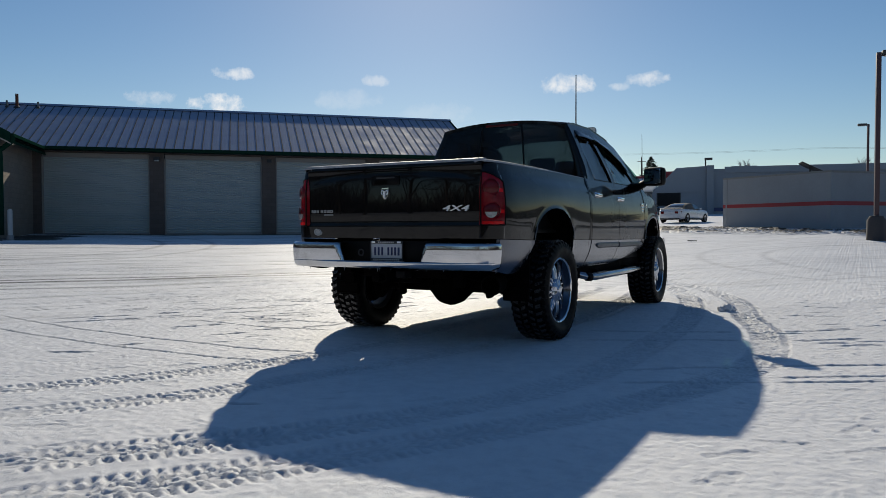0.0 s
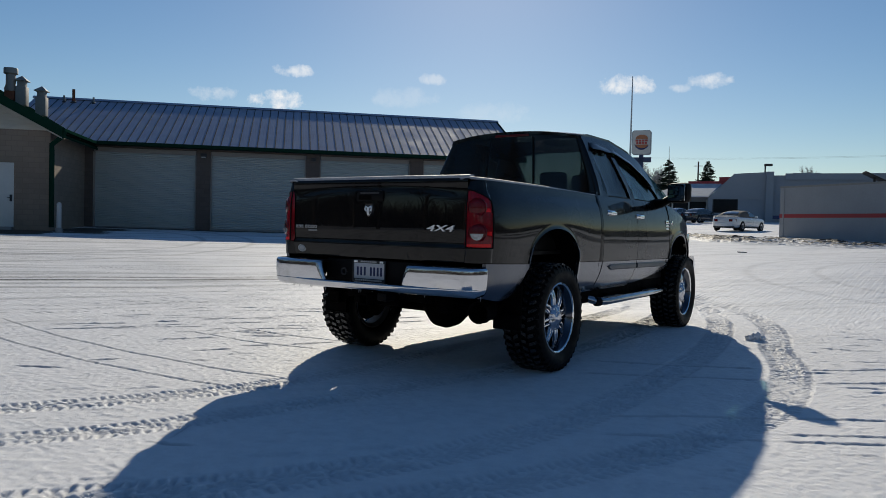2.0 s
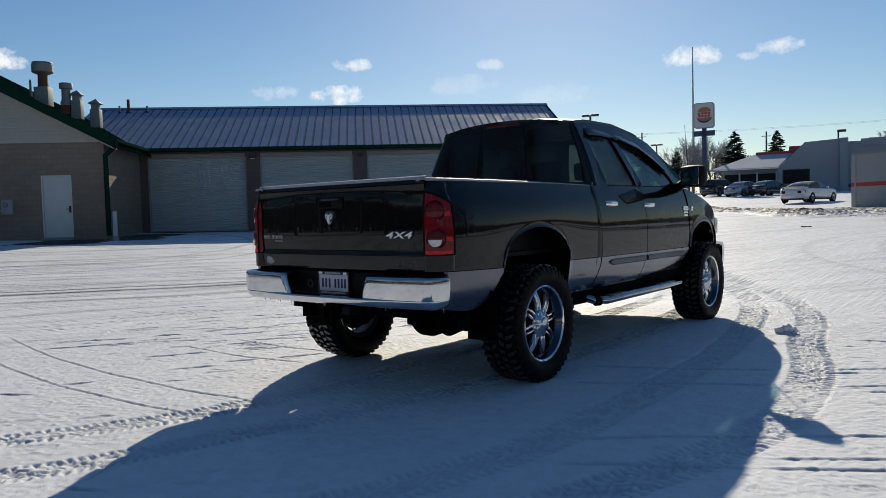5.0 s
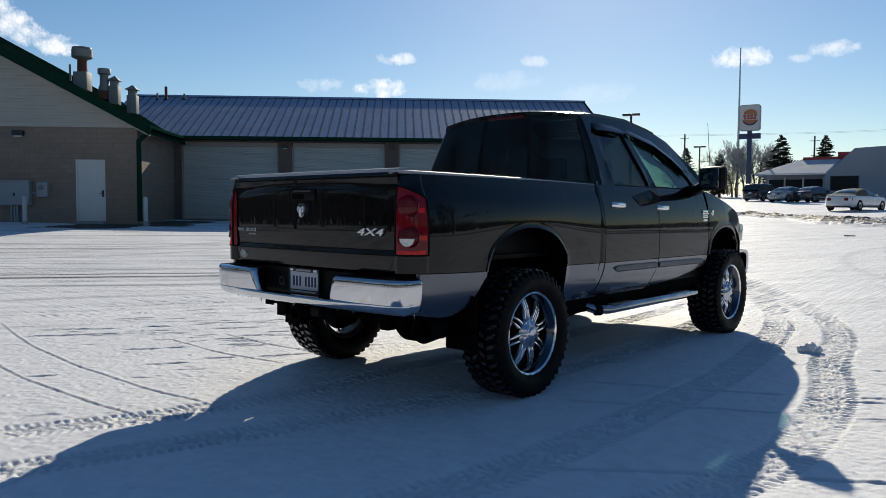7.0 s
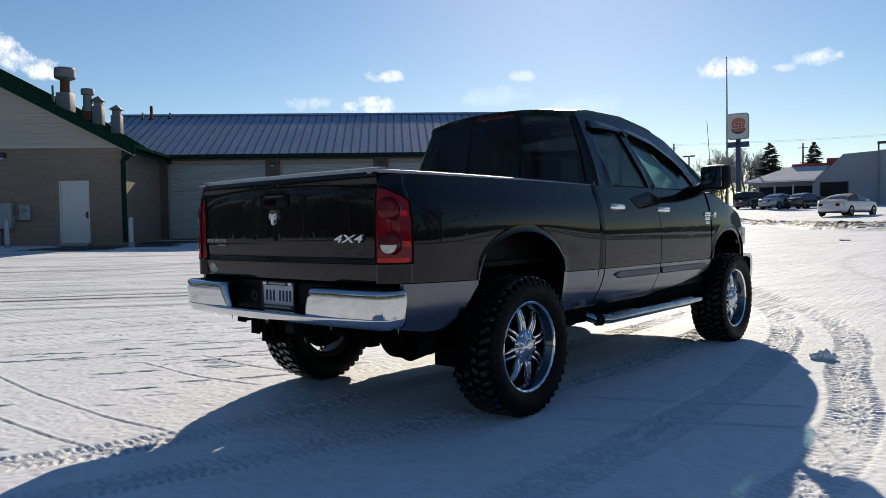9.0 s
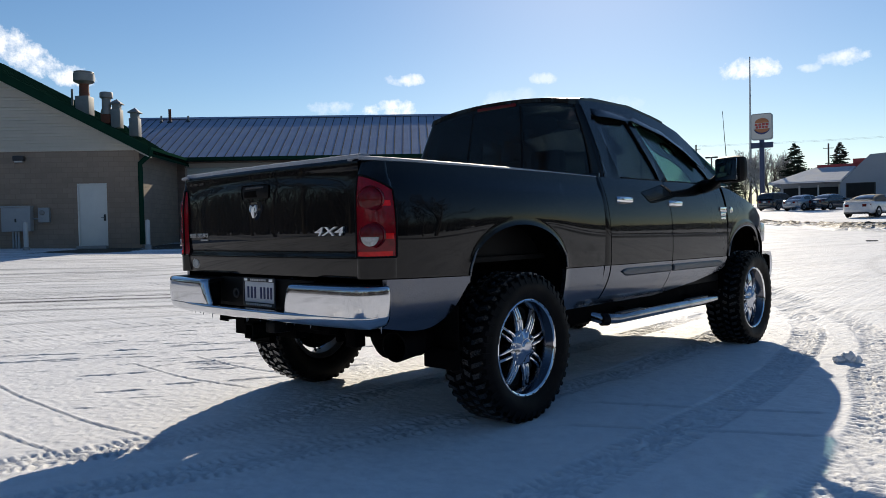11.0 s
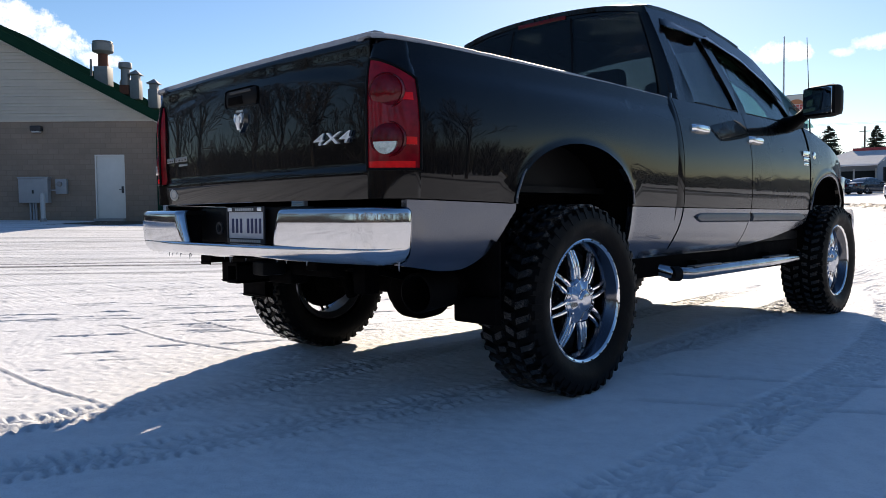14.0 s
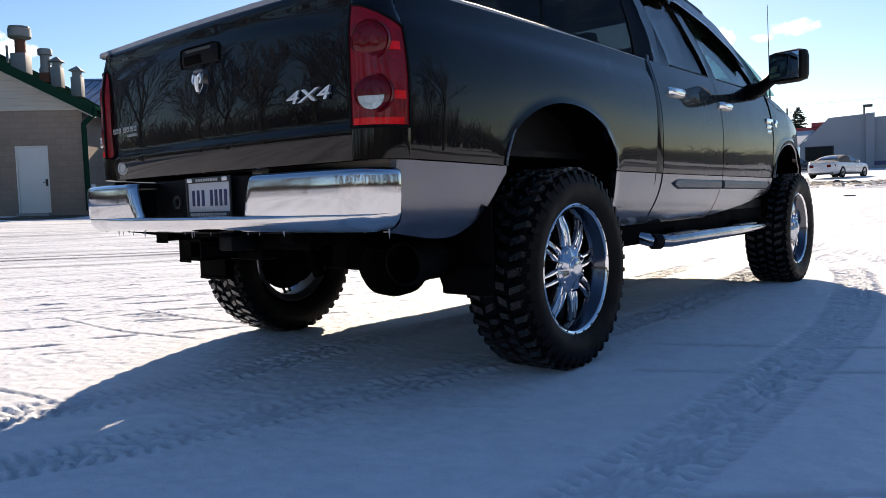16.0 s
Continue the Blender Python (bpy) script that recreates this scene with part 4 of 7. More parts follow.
    part("fender_emblem", lathe([(0, 0.03), (0.006, 0.026), (0.008, 0)], 20, Matrix.Translation((side * side_x(3.22, 1.25), 3.22, 1.25)) @ Matrix.Diagonal((side, 1, 1, 1))), CHROME, truck)
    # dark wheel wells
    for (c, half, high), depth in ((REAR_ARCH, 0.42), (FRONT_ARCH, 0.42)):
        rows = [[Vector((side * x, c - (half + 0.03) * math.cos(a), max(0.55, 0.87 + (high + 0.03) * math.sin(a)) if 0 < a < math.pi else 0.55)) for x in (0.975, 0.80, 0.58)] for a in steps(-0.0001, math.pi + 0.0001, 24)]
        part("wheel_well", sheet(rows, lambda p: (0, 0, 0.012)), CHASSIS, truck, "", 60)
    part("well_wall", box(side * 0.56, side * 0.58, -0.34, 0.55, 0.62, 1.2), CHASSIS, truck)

# ---- tailgate ----
def tail_y(x, z):
    """The tailgate's face: crowned across, a lip at the top, a step at the crease."""
    y = -1.092 + 0.028 * (x / 0.85) ** 2
    y -= 0.006 * math.exp(-(((z - 1.47) / 0.04) ** 2))
    y += 0.03 * max(0.0, (z - 1.475) / 0.03) ** 2
    y -= 0.010 * (1 / (1 + math.exp((z - 1.008) / 0.006))) - 0.005
    y += 0.30 * max(0.0, 1.14 - z) ** 2 + 0.05 * max(0.0, z - 1.14) ** 2
    # shallow swept hollow under the top edge
    arc = 1.41 - 0.05 * (abs(x) / 0.75) ** 3
    y += 0.008 / (1 + math.exp(-(z - arc) / 0.010)) * (1 / (1 + math.exp((abs(x) - 0.74) / 0.05)))
    return y


rows = []
for x in steps(-0.842, 0.842, 72):
    rows.append([Vector((x, tail_y(x, z), z)) for z in steps(0.893, 1.503, 64)])
tailgate = part("tailgate", sheet(rows, lambda p: (0, 0.05, 0)), BLACK_PAINT, truck, "closed black tailgate with frosted top edge", 50)
rows = []
for x in steps(-0.85, 0.85, 60):
    j = 0.003 * noise.noise(Vector((x * 30, 5, 0)))
    y = tail_y(x, 1.49)
    rows.append([Vector((x, y + dy, 1.503 + dz + (j if dz > 0.005 else 0))) for dy, dz in ((-0.002, -0.003), (-0.003, 0.004), (0.01, 0.009), (0.05, 0.010), (0.07, 0.0))])
part("frost_cap", sheet(rows, lambda p: (0, 0, -0.012)), FROST, tailgate, "frost along the tailgate's top")
hy = tail_y(0, 1.355)
part("handle_bezel", box(-0.150, 0.122, hy - 0.008, hy + 0.02, 1.318, 1.402, 0.026), BLACK_PLASTIC, tailgate, "black tailgate latch handle")
part("latch", box(-0.10, 0.08, hy - 0.012, hy + 0.01, 1.378, 1.392, 0.005), DARK, tailgate)
# shade in the hand hollow, painted as a near-black slab proud of the bezel
part("latch_hollow", box(-0.122, 0.012, hy - 0.0095, hy + 0.01, 1.330, 1.372, 0.010), CHASSIS, tailgate)
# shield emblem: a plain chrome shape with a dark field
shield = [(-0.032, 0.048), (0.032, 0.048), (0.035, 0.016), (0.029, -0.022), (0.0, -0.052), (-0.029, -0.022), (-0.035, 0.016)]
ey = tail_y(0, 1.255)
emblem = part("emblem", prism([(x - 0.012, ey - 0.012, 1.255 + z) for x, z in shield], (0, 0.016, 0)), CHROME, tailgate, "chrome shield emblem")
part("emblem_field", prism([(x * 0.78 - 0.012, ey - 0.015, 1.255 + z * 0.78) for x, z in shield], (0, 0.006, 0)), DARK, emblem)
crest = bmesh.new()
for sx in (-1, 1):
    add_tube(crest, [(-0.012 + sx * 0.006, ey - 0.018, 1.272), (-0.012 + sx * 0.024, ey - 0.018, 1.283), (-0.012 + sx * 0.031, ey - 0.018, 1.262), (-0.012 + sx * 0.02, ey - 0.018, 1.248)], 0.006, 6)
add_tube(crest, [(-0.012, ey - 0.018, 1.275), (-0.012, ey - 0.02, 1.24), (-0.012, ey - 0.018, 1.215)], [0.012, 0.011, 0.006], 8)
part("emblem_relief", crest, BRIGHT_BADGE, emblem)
face = Matrix(((1, 0, 0, 0), (0, 0, 1, 0), (0, 1, 0, 0), (0, 0, 0, 1)))
# letters 4X4, leaning
lean = Matrix(((1, 0.22, 0, 0), (0, 1, 0, 0), (0, 0, 1, 0), (0, 0, 0, 1)))
upright = Matrix(((1, 0, 0, 0), (0, 0, -1, 0), (0, 1, 0, 0), (0, 0, 0, 1)))
by = tail_y(0.66, 1.13)
lettering("drive_badge", "4X4", 0.092, 0.006, Matrix.Translation((0.632, by - 0.004, 1.128)) @ upright @ Matrix.Diagonal((1.48, 0.68, 1, 1)) @ lean, BRIGHT_BADGE, tailgate)
# edition badge: plain bars
for x0, n_bars, wide, z0, z1 in ((-0.80, 3, 0.030, 1.108, 1.132), (-0.695, 4, 0.036, 1.108, 1.132), (-0.655, 7, 0.0145, 1.085, 1.096)):
    for i in range(n_bars):
        a = x0 + wide * i
        yy = tail_y(a, 1.12)
        part("badge_bar", box(a, a + wide * 0.72, yy - 0.004, yy + 0.004, z0, z1, 0.0015), TRIM_SILVER, tailgate, "small chrome badge bar")
        if wide > 0.02:
            part("badge_notch", box(a + wide * 0.22, a + wide * 0.5, yy - 0.0052, yy - 0.003, z0 + 0.005, z0 + 0.010 + 0.003 * (i % 2)), BLACK_PAINT, tailgate)
yy = tail_y(-0.727, 0.945)
part("sticker", lathe([(0, 0.038), (0.003, 0.037), (0.0032, 0)], 28, Matrix.Translation((-0.727, yy + 0.001, 0.945)) @ Euler((0, 0, radians(-90))).to_matrix().to_4x4() @ Matrix.Diagonal((1, 1.25, 0.85, 1))), SIGN_WHITE, tailgate, "small oval white sticker")
part("sticker_ring", lathe([(0, 0.028), (0.002, 0.028), (0.0022, 0.021), (0, 0.021)], 28, Matrix.Translation((-0.727, yy - 0.003, 0.945)) @ Euler((0, 0, radians(-90))).to_matrix().to_4x4() @ Matrix.Diagonal((1, 1.25, 0.85, 1))), BOX_GREY, tailgate)

# ---- tail lights, wrapped round the corners ----
for side in (1, -1):
    def corner(u, z):
        """A lens point: u runs from the tailgate seam round to the flank."""
        top = 0.020 * max(0, (z - 1.25) / 0.16) ** 2
        x = 0.848 + (side_x(-0.945, z) - 0.848) * math.sin(u * 1.35) / math.sin(1.35)
        y = -1.082 + 0.137 * (1 - math.cos(u * 1.35)) / (1 - math.cos(1.35))
        return Vector((side * x, y + top * (1 - u), z))
    grid = []
    for u in steps(0, 1, 16):
        zt = 1.402 - 0.07 * u**2.2
        grid.append([corner(u, z) for z in steps(1.0, zt, 24)])
    lamp = part("tail_light", sheet(grid, lambda p: (-side * 0.03, 0.03, 0)), RED_LENS, truck, "red tail light with two round lenses and a clear reversing lens", 60)
    for zc, r, mat, nm in ((1.282, 0.066, RED_DEEP, "round_lens"), (1.108, 0.066, RED_DEEP, "round_lens")):
        c = corner(0.42, zc)
        turn = Euler((0, 0, radians(-90 + side * 30))).to_matrix().to_4x4()
        part(nm, lathe([(-0.03, r * 1.04), (-0.006, r * 1.02), (-0.001, r * 0.97), (-0.004, r * 0.91), (0.001, r * 0.85), (0.006, r * 0.55), (0.008, 0.001)], 36, Matrix.Translation(c) @ turn), mat, lamp)
    c = corner(0.40, 1.098)
    face_out = Matrix.Translation(c) @ Euler((0, 0, radians(-90 + side * 28))).to_matrix().to_4x4()
    moon = prism([(0.011, 0.045 * math.cos(q), 0.045 * math.sin(q)) for q in steps(math.pi, 2 * math.pi, 16)], (-0.02, 0, 0))
    bmesh.ops.transform(moon, matrix=face_out, verts=moon.verts)
    part("reversing_lens", moon, CLEAR_LENS, lamp, "clear half-round reversing lens", 30)
    for u0, u1, z0, z1, mat in ((0.62, 0.93, 1.088, 1.116, RED_BRIGHT), (0.06, 0.9, 1.003, 1.028, RED_BRIGHT), (0.6, 0.90, 1.250, 1.278, RED_BRIGHT)):
        part("reflector_band", sheet([[corner(u, z) + Vector((side * 0.0025, -0.0025, 0)) for z in (z0, z1)] for u in steps(u0, u1, 8)], lambda p: (-side * 0.004, 0.004, 0)), mat, lamp, "", 60)
    rim_pts = [corner(0.0, z) for z in steps(1.0, 1.402, 6)] + [corner(u, 1.402 - 0.07 * u**2.2) for u in steps(0.08, 1, 12)] + [corner(1.0, z) for z in steps(1.31, 1.0, 6)] + [corner(u, 1.0) for u in steps(0.92, 0.0, 10)]
    part("lamp_gasket", tube(rim_pts, 0.006, 6), BLACK_PLASTIC, lamp)
    # painted corner post round and below the lamp
    grid = []
    for u in steps(0, 1, 10):
        grid.append([corner(u, z) for z in steps(0.893, 0.994, 6)])
    part("corner_post", sheet(grid, lambda p: (-side * 0.03, 0.03, 0)), BLACK_PAINT, truck, "", 60)
    grid = []
    for u in steps(0, 1, 12):
        zt = 1.408 - 0.07 * u**2.2
        grid.append([corner(u, z) for z in steps(zt, 1.488, 8)])
    part("corner_cap", sheet(grid, lambda p: (-side * 0.03, 0.03, 0)), BLACK_PAINT, truck, "", 60)

# ---- bed, cab and frame ----
part("bed_floor", box(-0.84, 0.84, -1.03, 1.0, 0.93, 0.96), BLACK_PLASTIC, truck)
part("bed_front", box(-0.93, 0.93, 0.955, 0.99, 0.9, 1.462, 0.01), BLACK_PAINT, truck)
for side in (1, -1):
    part("bed_inner_wall", box(side * 0.78, side * 0.80, -1.03, 0.98, 0.95, 1.46), BLACK_PLASTIC, truck)
# rear bumper: chrome face in two wings and a lower bar round a dark recess
def bump_y(x):
    return -1.212 + 0.06 * (abs(x) / 0.98) ** 2.6 + 0.035 * max(0, (abs(x) - 0.86) / 0.12) ** 2


bumper = part("rear_bumper", box(-0.47, 0.47, -1.055, -1.0, 0.64, 0.872, 0.01), BLACK_PLASTIC, truck, "chrome step bumper with a dark recess for the plate")
BUMP_PROFILE = [(0.652, 0.052), (0.660, 0.034), (0.672, 0.021), (0.686, 0.013), (0.700, 0.009), (0.710, 0.007), (0.735, 0.004), (0.77, 0.001), (0.81, 0.0), (0.845, 0.002), (0.856, 0.008), (0.862, 0.022)]


def bump_point(s, z, lift=0.0):
    """A point of the chrome: s runs along the plan from the middle, past 0.94 round the corner to the flank."""
    side, s = (1 if s >= 0 else -1), abs(s)
    inset = smooth_table(BUMP_PROFILE, z, 0.004) - lift
    if s <= 0.94:
        return Vector((side * s, bump_y(s) + inset, z))
    a = (s - 0.94) / 0.26 * math.pi / 2
    return Vector((side * (0.94 + 0.046 * math.sin(a) - inset * math.sin(a)), bump_y(0.94) + 0.03 * (s - 0.94) / 0.26 + 0.115 * (1 - math.cos(a)) + inset * math.cos(a), z))


def thin_in(p):
    return (-0.012 if p.x > 0.5 else 0.012 if p.x < -0.5 else 0.0, 0.02, 0.0)


def lip_out(s):
    """How far the lower lip stands out below the wings; it dies away toward the corners."""
    q = max(0.0, min(1.0, (0.76 - abs(s)) / 0.46))
    return 0.026 * q * q * (3 - 2 * q)


lip_rows = []
for s in steps(-1.2, 1.2, 120):
    out_ = lip_out(s)
    row = []
    for z in steps(0.652, 0.700, 10):
        p = bump_point(s, z)
        p.y -= out_ * min(1.0, 0.35 + (z - 0.652) / 0.02)
        row.append(p)
    for z, back in ((0.706, 0.0015), (0.711, 0.006), (0.7135, 0.013), (0.7145, 0.022), (0.7148, 0.034), (0.7148, 0.06)):
        p = bump_point(s, min(z, 0.7125))
        p.z = z
        p.y += -out_ + back * (0.35 + 0.65 * min(1.0, out_ / 0.012))
        row.append(p)
    lip_rows.append(row)
part("lower_bar", sheet(lip_rows, thin_in), CHROME_SALTY, bumper, "chrome lower lip of the bumper", 60)
for side in (1, -1):
    grid = []
    for q in steps(0, 1, 60):
        row = []
        for z in steps(0.712, 0.862, 18):
            inner = 0.368 + 0.048 * (z - 0.712) / 0.15
            p = bump_point(side * (inner + (1.2 - inner) * q), z)
            p.y += 0.02 * math.exp(-((q / 0.02) ** 2))
            row.append(p)
        grid.append(row)
    part("chrome_wing", sheet(grid, thin_in), CHROME_SALTY, bumper, "mirror-bright chrome bumper wing", 60)
    part("step_pad", sheet([[Vector((side * x, bump_y(x) + 0.026 + dy, 0.856 + 0.004 * (dy > 0.01))) for dy in (0.0, 0.02, 0.1, 0.16)] for x in steps(0.42, 0.93, 16)], lambda p: (0, 0, -0.02)), BLACK_PLASTIC, bumper, "black step pad")
    part("end_cap_dark", sheet([[Vector((side * x, y, z)) for z in (0.66, 0.855)] for x, y in ((0.91, -1.1), (0.935, -1.03), (0.945, -0.98))], lambda p: (-side * 0.02, 0, 0)), BLACK_PLASTIC, bumper)
# number plate in its frame: plain bars in place of characters
PX, PY = -0.013, -1.072
plate = part("licence_plate", box(PX - 0.152, PX + 0.152, PY - 0.004, PY + 0.003, 0.716, 0.868, 0.003), WHITE_PLATE, bumper, "white licence plate with dark characters in a dark frame")
for x in (-0.112, -0.077, -0.042, 0.018, 0.051, 0.084, 0.117):
    part("plate_bar", box(PX + x - 0.009, PX + x + 0.009, PY - 0.0065, PY - 0.003, 0.755, 0.821, 0.003), NAVY, plate)
bars = bmesh.new()
add_box(bars, PX - 0.158, PX + 0.158, PY - 0.011, PY - 0.002, 0.708, 0.732, 0.003)
add_box(bars, PX - 0.158, PX + 0.158, PY - 0.011, PY - 0.002, 0.850, 0.874, 0.003)
add_box(bars, PX - 0.160, PX - 0.150, PY - 0.011, PY - 0.002, 0.708, 0.874, 0.003)
add_box(bars, PX + 0.150, PX + 0.160, PY - 0.011, PY - 0.002, 0.708, 0.874, 0.003)
part("plate_frame", bars, DARK, plate, "dark plate frame")
for i in range(14):
    part("frame_bar", box(PX - 0.128 + i * 0.0187, PX - 0.115 + i * 0.0187, PY - 0.0135, PY - 0.010, 0.715, 0.726), SIGN_WHITE, plate)
for i in range(9):
    part("frame_bar", box(PX - 0.078 + i * 0.0178, PX - 0.066 + i * 0.0178, PY - 0.0135, PY - 0.010, 0.856, 0.867), SIGN_WHITE, plate)
for x0, x1 in ((-0.142, -0.108), (0.108, 0.142)):
    part("plate_clip", box(PX + x0, PX + x1, PY - 0.0145, PY - 0.010, 0.854, 0.870, 0.004), BRIGHT_BADGE, plate)
part("plate_socket", lathe([(0, 0.03), (0.012, 0.03), (0.012, 0.02), (0.0, 0.018)], 20, Matrix.Translation((-0.28, -1.052, 0.775)) @ Euler((0, 0, radians(-90))).to_matrix().to_4x4()), DARK, bumper)

# cab floor, firewall and seats
cab = part("cab_floor", box(-0.93, 0.93, CAB_REAR + 0.0, 3.3, 0.62, 0.68), BLACK_PLASTIC, truck)
part("cab_back", box(-0.95, 0.95, CAB_REAR - 0.03, CAB_REAR + 0.01, 0.60, 1.50, 0.01), BLACK_PAINT, truck)
part("dashboard", box(-0.9, 0.9, 2.82, 3.3, 1.05, 1.46, 0.05), BLACK_PLASTIC, truck)
for y, z0, tall in ((2.02, 0.75, 0.80), (1.25, 0.80, 0.72)):
    for x in (-0.45, 0.45):
        seat = part("seat", box(x - 0.27, x + 0.27, y - 0.02, y + 0.5, z0 - 0.05, z0 + 0.2, 0.06), CLOTH, truck, "dark grey cloth seat")
        part("seat_back", box(-0.26, 0.26, -0.07, 0.07, 0, tall - 0.16, 0.06, Matrix.Translation((x, y, z0 + 0.15)) @ Euler((radians(10), 0, 0)).to_matrix().to_4x4()), CLOTH, seat)
        part("headrest", box(-0.14, 0.14, -0.05, 0.05, tall - 0.12, tall + 0.06, 0.05, Matrix.Translation((x, y, z0 + 0.13)) @ Euler((radians(8), 0, 0)).to_matrix().to_4x4()), CLOTH, seat)
ring = bmesh.new()
add_tube(ring, [(0.19 * math.cos(a), 0.19 * math.sin(a), 0) for a in steps(0, 2 * math.pi, 28)], 0.015, 8, cap=False)
bmesh.ops.transform(ring, matrix=Matrix.Translation((-0.42, 2.62, 1.42)) @ Euler((radians(62), 0, 0)).to_matrix().to_4x4(), verts=ring.verts)
part("steering_wheel", ring, BLACK_PLASTIC, truck)

# ---- greenhouse ----
def glass_x(z, y=1.8):
    """Half width of the window plane."""
    return 0.952 - 0.235 * (max(0.0, z - BELT) / 0.53) ** 1.25 - 0.03 * max(0, (y - 2.6) / 0.7)


def lifted(y, z):
    """The cab's upper lines: the window band stands taller at the rear than over the windscreen."""
    return z if z <= BELT else BELT + (z - BELT) * lerp_table([(1.05, 1.085), (1.5, 1.10), (1.9, 1.10), (2.4, 1.06), (2.95, 1.0)], y)


def pillar(name, outline, side, mat, parent, depth=0.045, out=0.0, label=""):
    """A piece of the side frame cut from the window plane (y, z outline)."""
    bm = bmesh.new()
    n = len(outline)
    pts = []
    for (ya, za), (yb, zb) in zip(outline, outline[1:] + outline[:1]):
        pts += [(ya + (yb - ya) * q / 4, za + (zb - za) * q / 4) for q in range(4)]
    a = [bm.verts.new((side * (glass_x(z, y) + out), y, lifted(y, z))) for y, z in pts]
    b = [bm.verts.new((side * (glass_x(z, y) + out - depth), y, lifted(y, z))) for y, z in pts]
    fa, fb = bm.faces.new(a), bm.faces.new(b[::-1])
    for i in range(len(pts)):
        bm.faces.new((a[i], b[i], b[(i + 1) % len(pts)], a[(i + 1) % len(pts)]))
    bmesh.ops.triangulate(bm, faces=[fa, fb])
    return part(name, bm, mat, parent, label, 30)


def rain_visor(upper, lower, side):
    """A curved shield that stands out from the frame along its lower edge."""
    grid = []
    for (ya, za), (yb, zb) in zip(upper, lower):
        row = []
        for v in steps(0, 1, 6):
            y, z = ya + (yb - ya) * v, za + (zb - za) * v
            row.append(Vector((side * (glass_x(z, y) + 0.004 + 0.026 * math.sin(v * math.pi / 2)), y, lifted(y, z))))
        grid.append(row)
    part("rain_visor", sheet(grid, lambda p: (-side * 0.004, 0, 0)), BLACK_PAINT, truck, "smoked rain visor over the window", 50)


for side in (1, -1):
    pillar("rear_pillar", [(1.108, 1.468), (1.325, 1.468), (1.28, 1.62), (1.25, 1.80), (1.25, 1.93), (1.255, 2.022), (1.162, 2.0), (1.139, 1.75)], side, BLACK_PAINT, truck)
    pillar("middle_pillar", [(1.945, 1.468), (2.08, 1.468), (1.93, 1.70), (1.83, 1.90), (1.72, 1.93), (1.74, 1.90), (1.82, 1.70)], side, BLACK_PAINT, truck)
    pillar("roof_rail", [(1.20, 1.915), (1.70, 1.925), (1.85, 1.91), (2.25, 1.86), (2.55, 1.76), (2.85, 1.585), (2.98, 1.468), (3.36, 1.468), (3.03, 1.71), (2.65, 1.915), (2.3, 1.992), (1.9, 2.028), (1.35, 2.028), (1.176, 2.004)], side, BLACK_PAINT, truck)
    pillar("belt_trim", [(1.36, 1.466), (2.98, 1.466), (2.98, 1.480), (1.36, 1.480)], side, BLACK_PLASTIC, truck, 0.02, -0.004)
    pillar("rear_door_window", [(1.315, 1.474), (1.955, 1.474), (1.82, 1.71), (1.74, 1.91), (1.70, 1.93), (1.245, 1.925), (1.24, 1.78), (1.27, 1.62)], side, SIDE_TINT, truck, 0.006, -0.016, "dark tinted rear door window")
    pillar("front_door_window", [(2.07, 1.474), (2.985, 1.474), (2.85, 1.59), (2.55, 1.765), (2.25, 1.865), (1.85, 1.915), (1.83, 1.90), (1.93, 1.70)], side, DOOR_GLASS, truck, 0.006, -0.016, "lightly tinted front door window")
    # rain visors over the windows
    for upper, lower in (([(1.25, 1.905), (1.275, 1.946), (1.45, 1.952), (1.70, 1.945), (1.775, 1.912)], [(1.26, 1.885), (1.29, 1.888), (1.45, 1.892), (1.68, 1.885), (1.765, 1.895)]), ([(1.80, 1.91), (1.87, 1.938), (2.27, 1.888), (2.56, 1.788), (2.80, 1.645)], [(1.81, 1.89), (1.90, 1.878), (2.25, 1.828), (2.53, 1.73), (2.785, 1.605)])):
        rain_visor(upper, lower, side)
    # towing mirror
    arm = part("mirror", tube([(side * 0.95, 2.78, 1.455), (side * 1.06, 2.66, 1.46), (side * 1.17, 2.55, 1.50)], [0.06, 0.045, 0.04], 10), BLACK_PLASTIC, truck, "black door mirror on an arm")
    part("mirror_foot", prism([(side * 0.955, y, z) for y, z in ((2.70, 1.44), (2.80, 1.41), (3.0, 1.45), (3.0, 1.53), (2.80, 1.51))], (side * 0.05, 0, 0)), BLACK_PLASTIC, arm)
    shell = box(-0.125, 0.125, -0.06, 0.06, -0.108, 0.108, 0.052, Matrix.Translation((side * 1.275, 2.54, 1.565)) @ Euler((0, 0, radians(side * -14))).to_matrix().to_4x4())
    part("mirror_shell", shell, BLACK_PLASTIC, arm)
    part("mirror_glass", box(-0.10, 0.10, -0.067, -0.058, -0.085, 0.085, 0.003, Matrix.Translation((side * 1.275, 2.54, 1.565)) @ Euler((0, 0, radians(side * -14))).to_matrix().to_4x4()), material("mirror_silver", (0.7, 0.72, 0.72), 0.03, metal=1.0, vary=0.02), arm, "mirror glass")



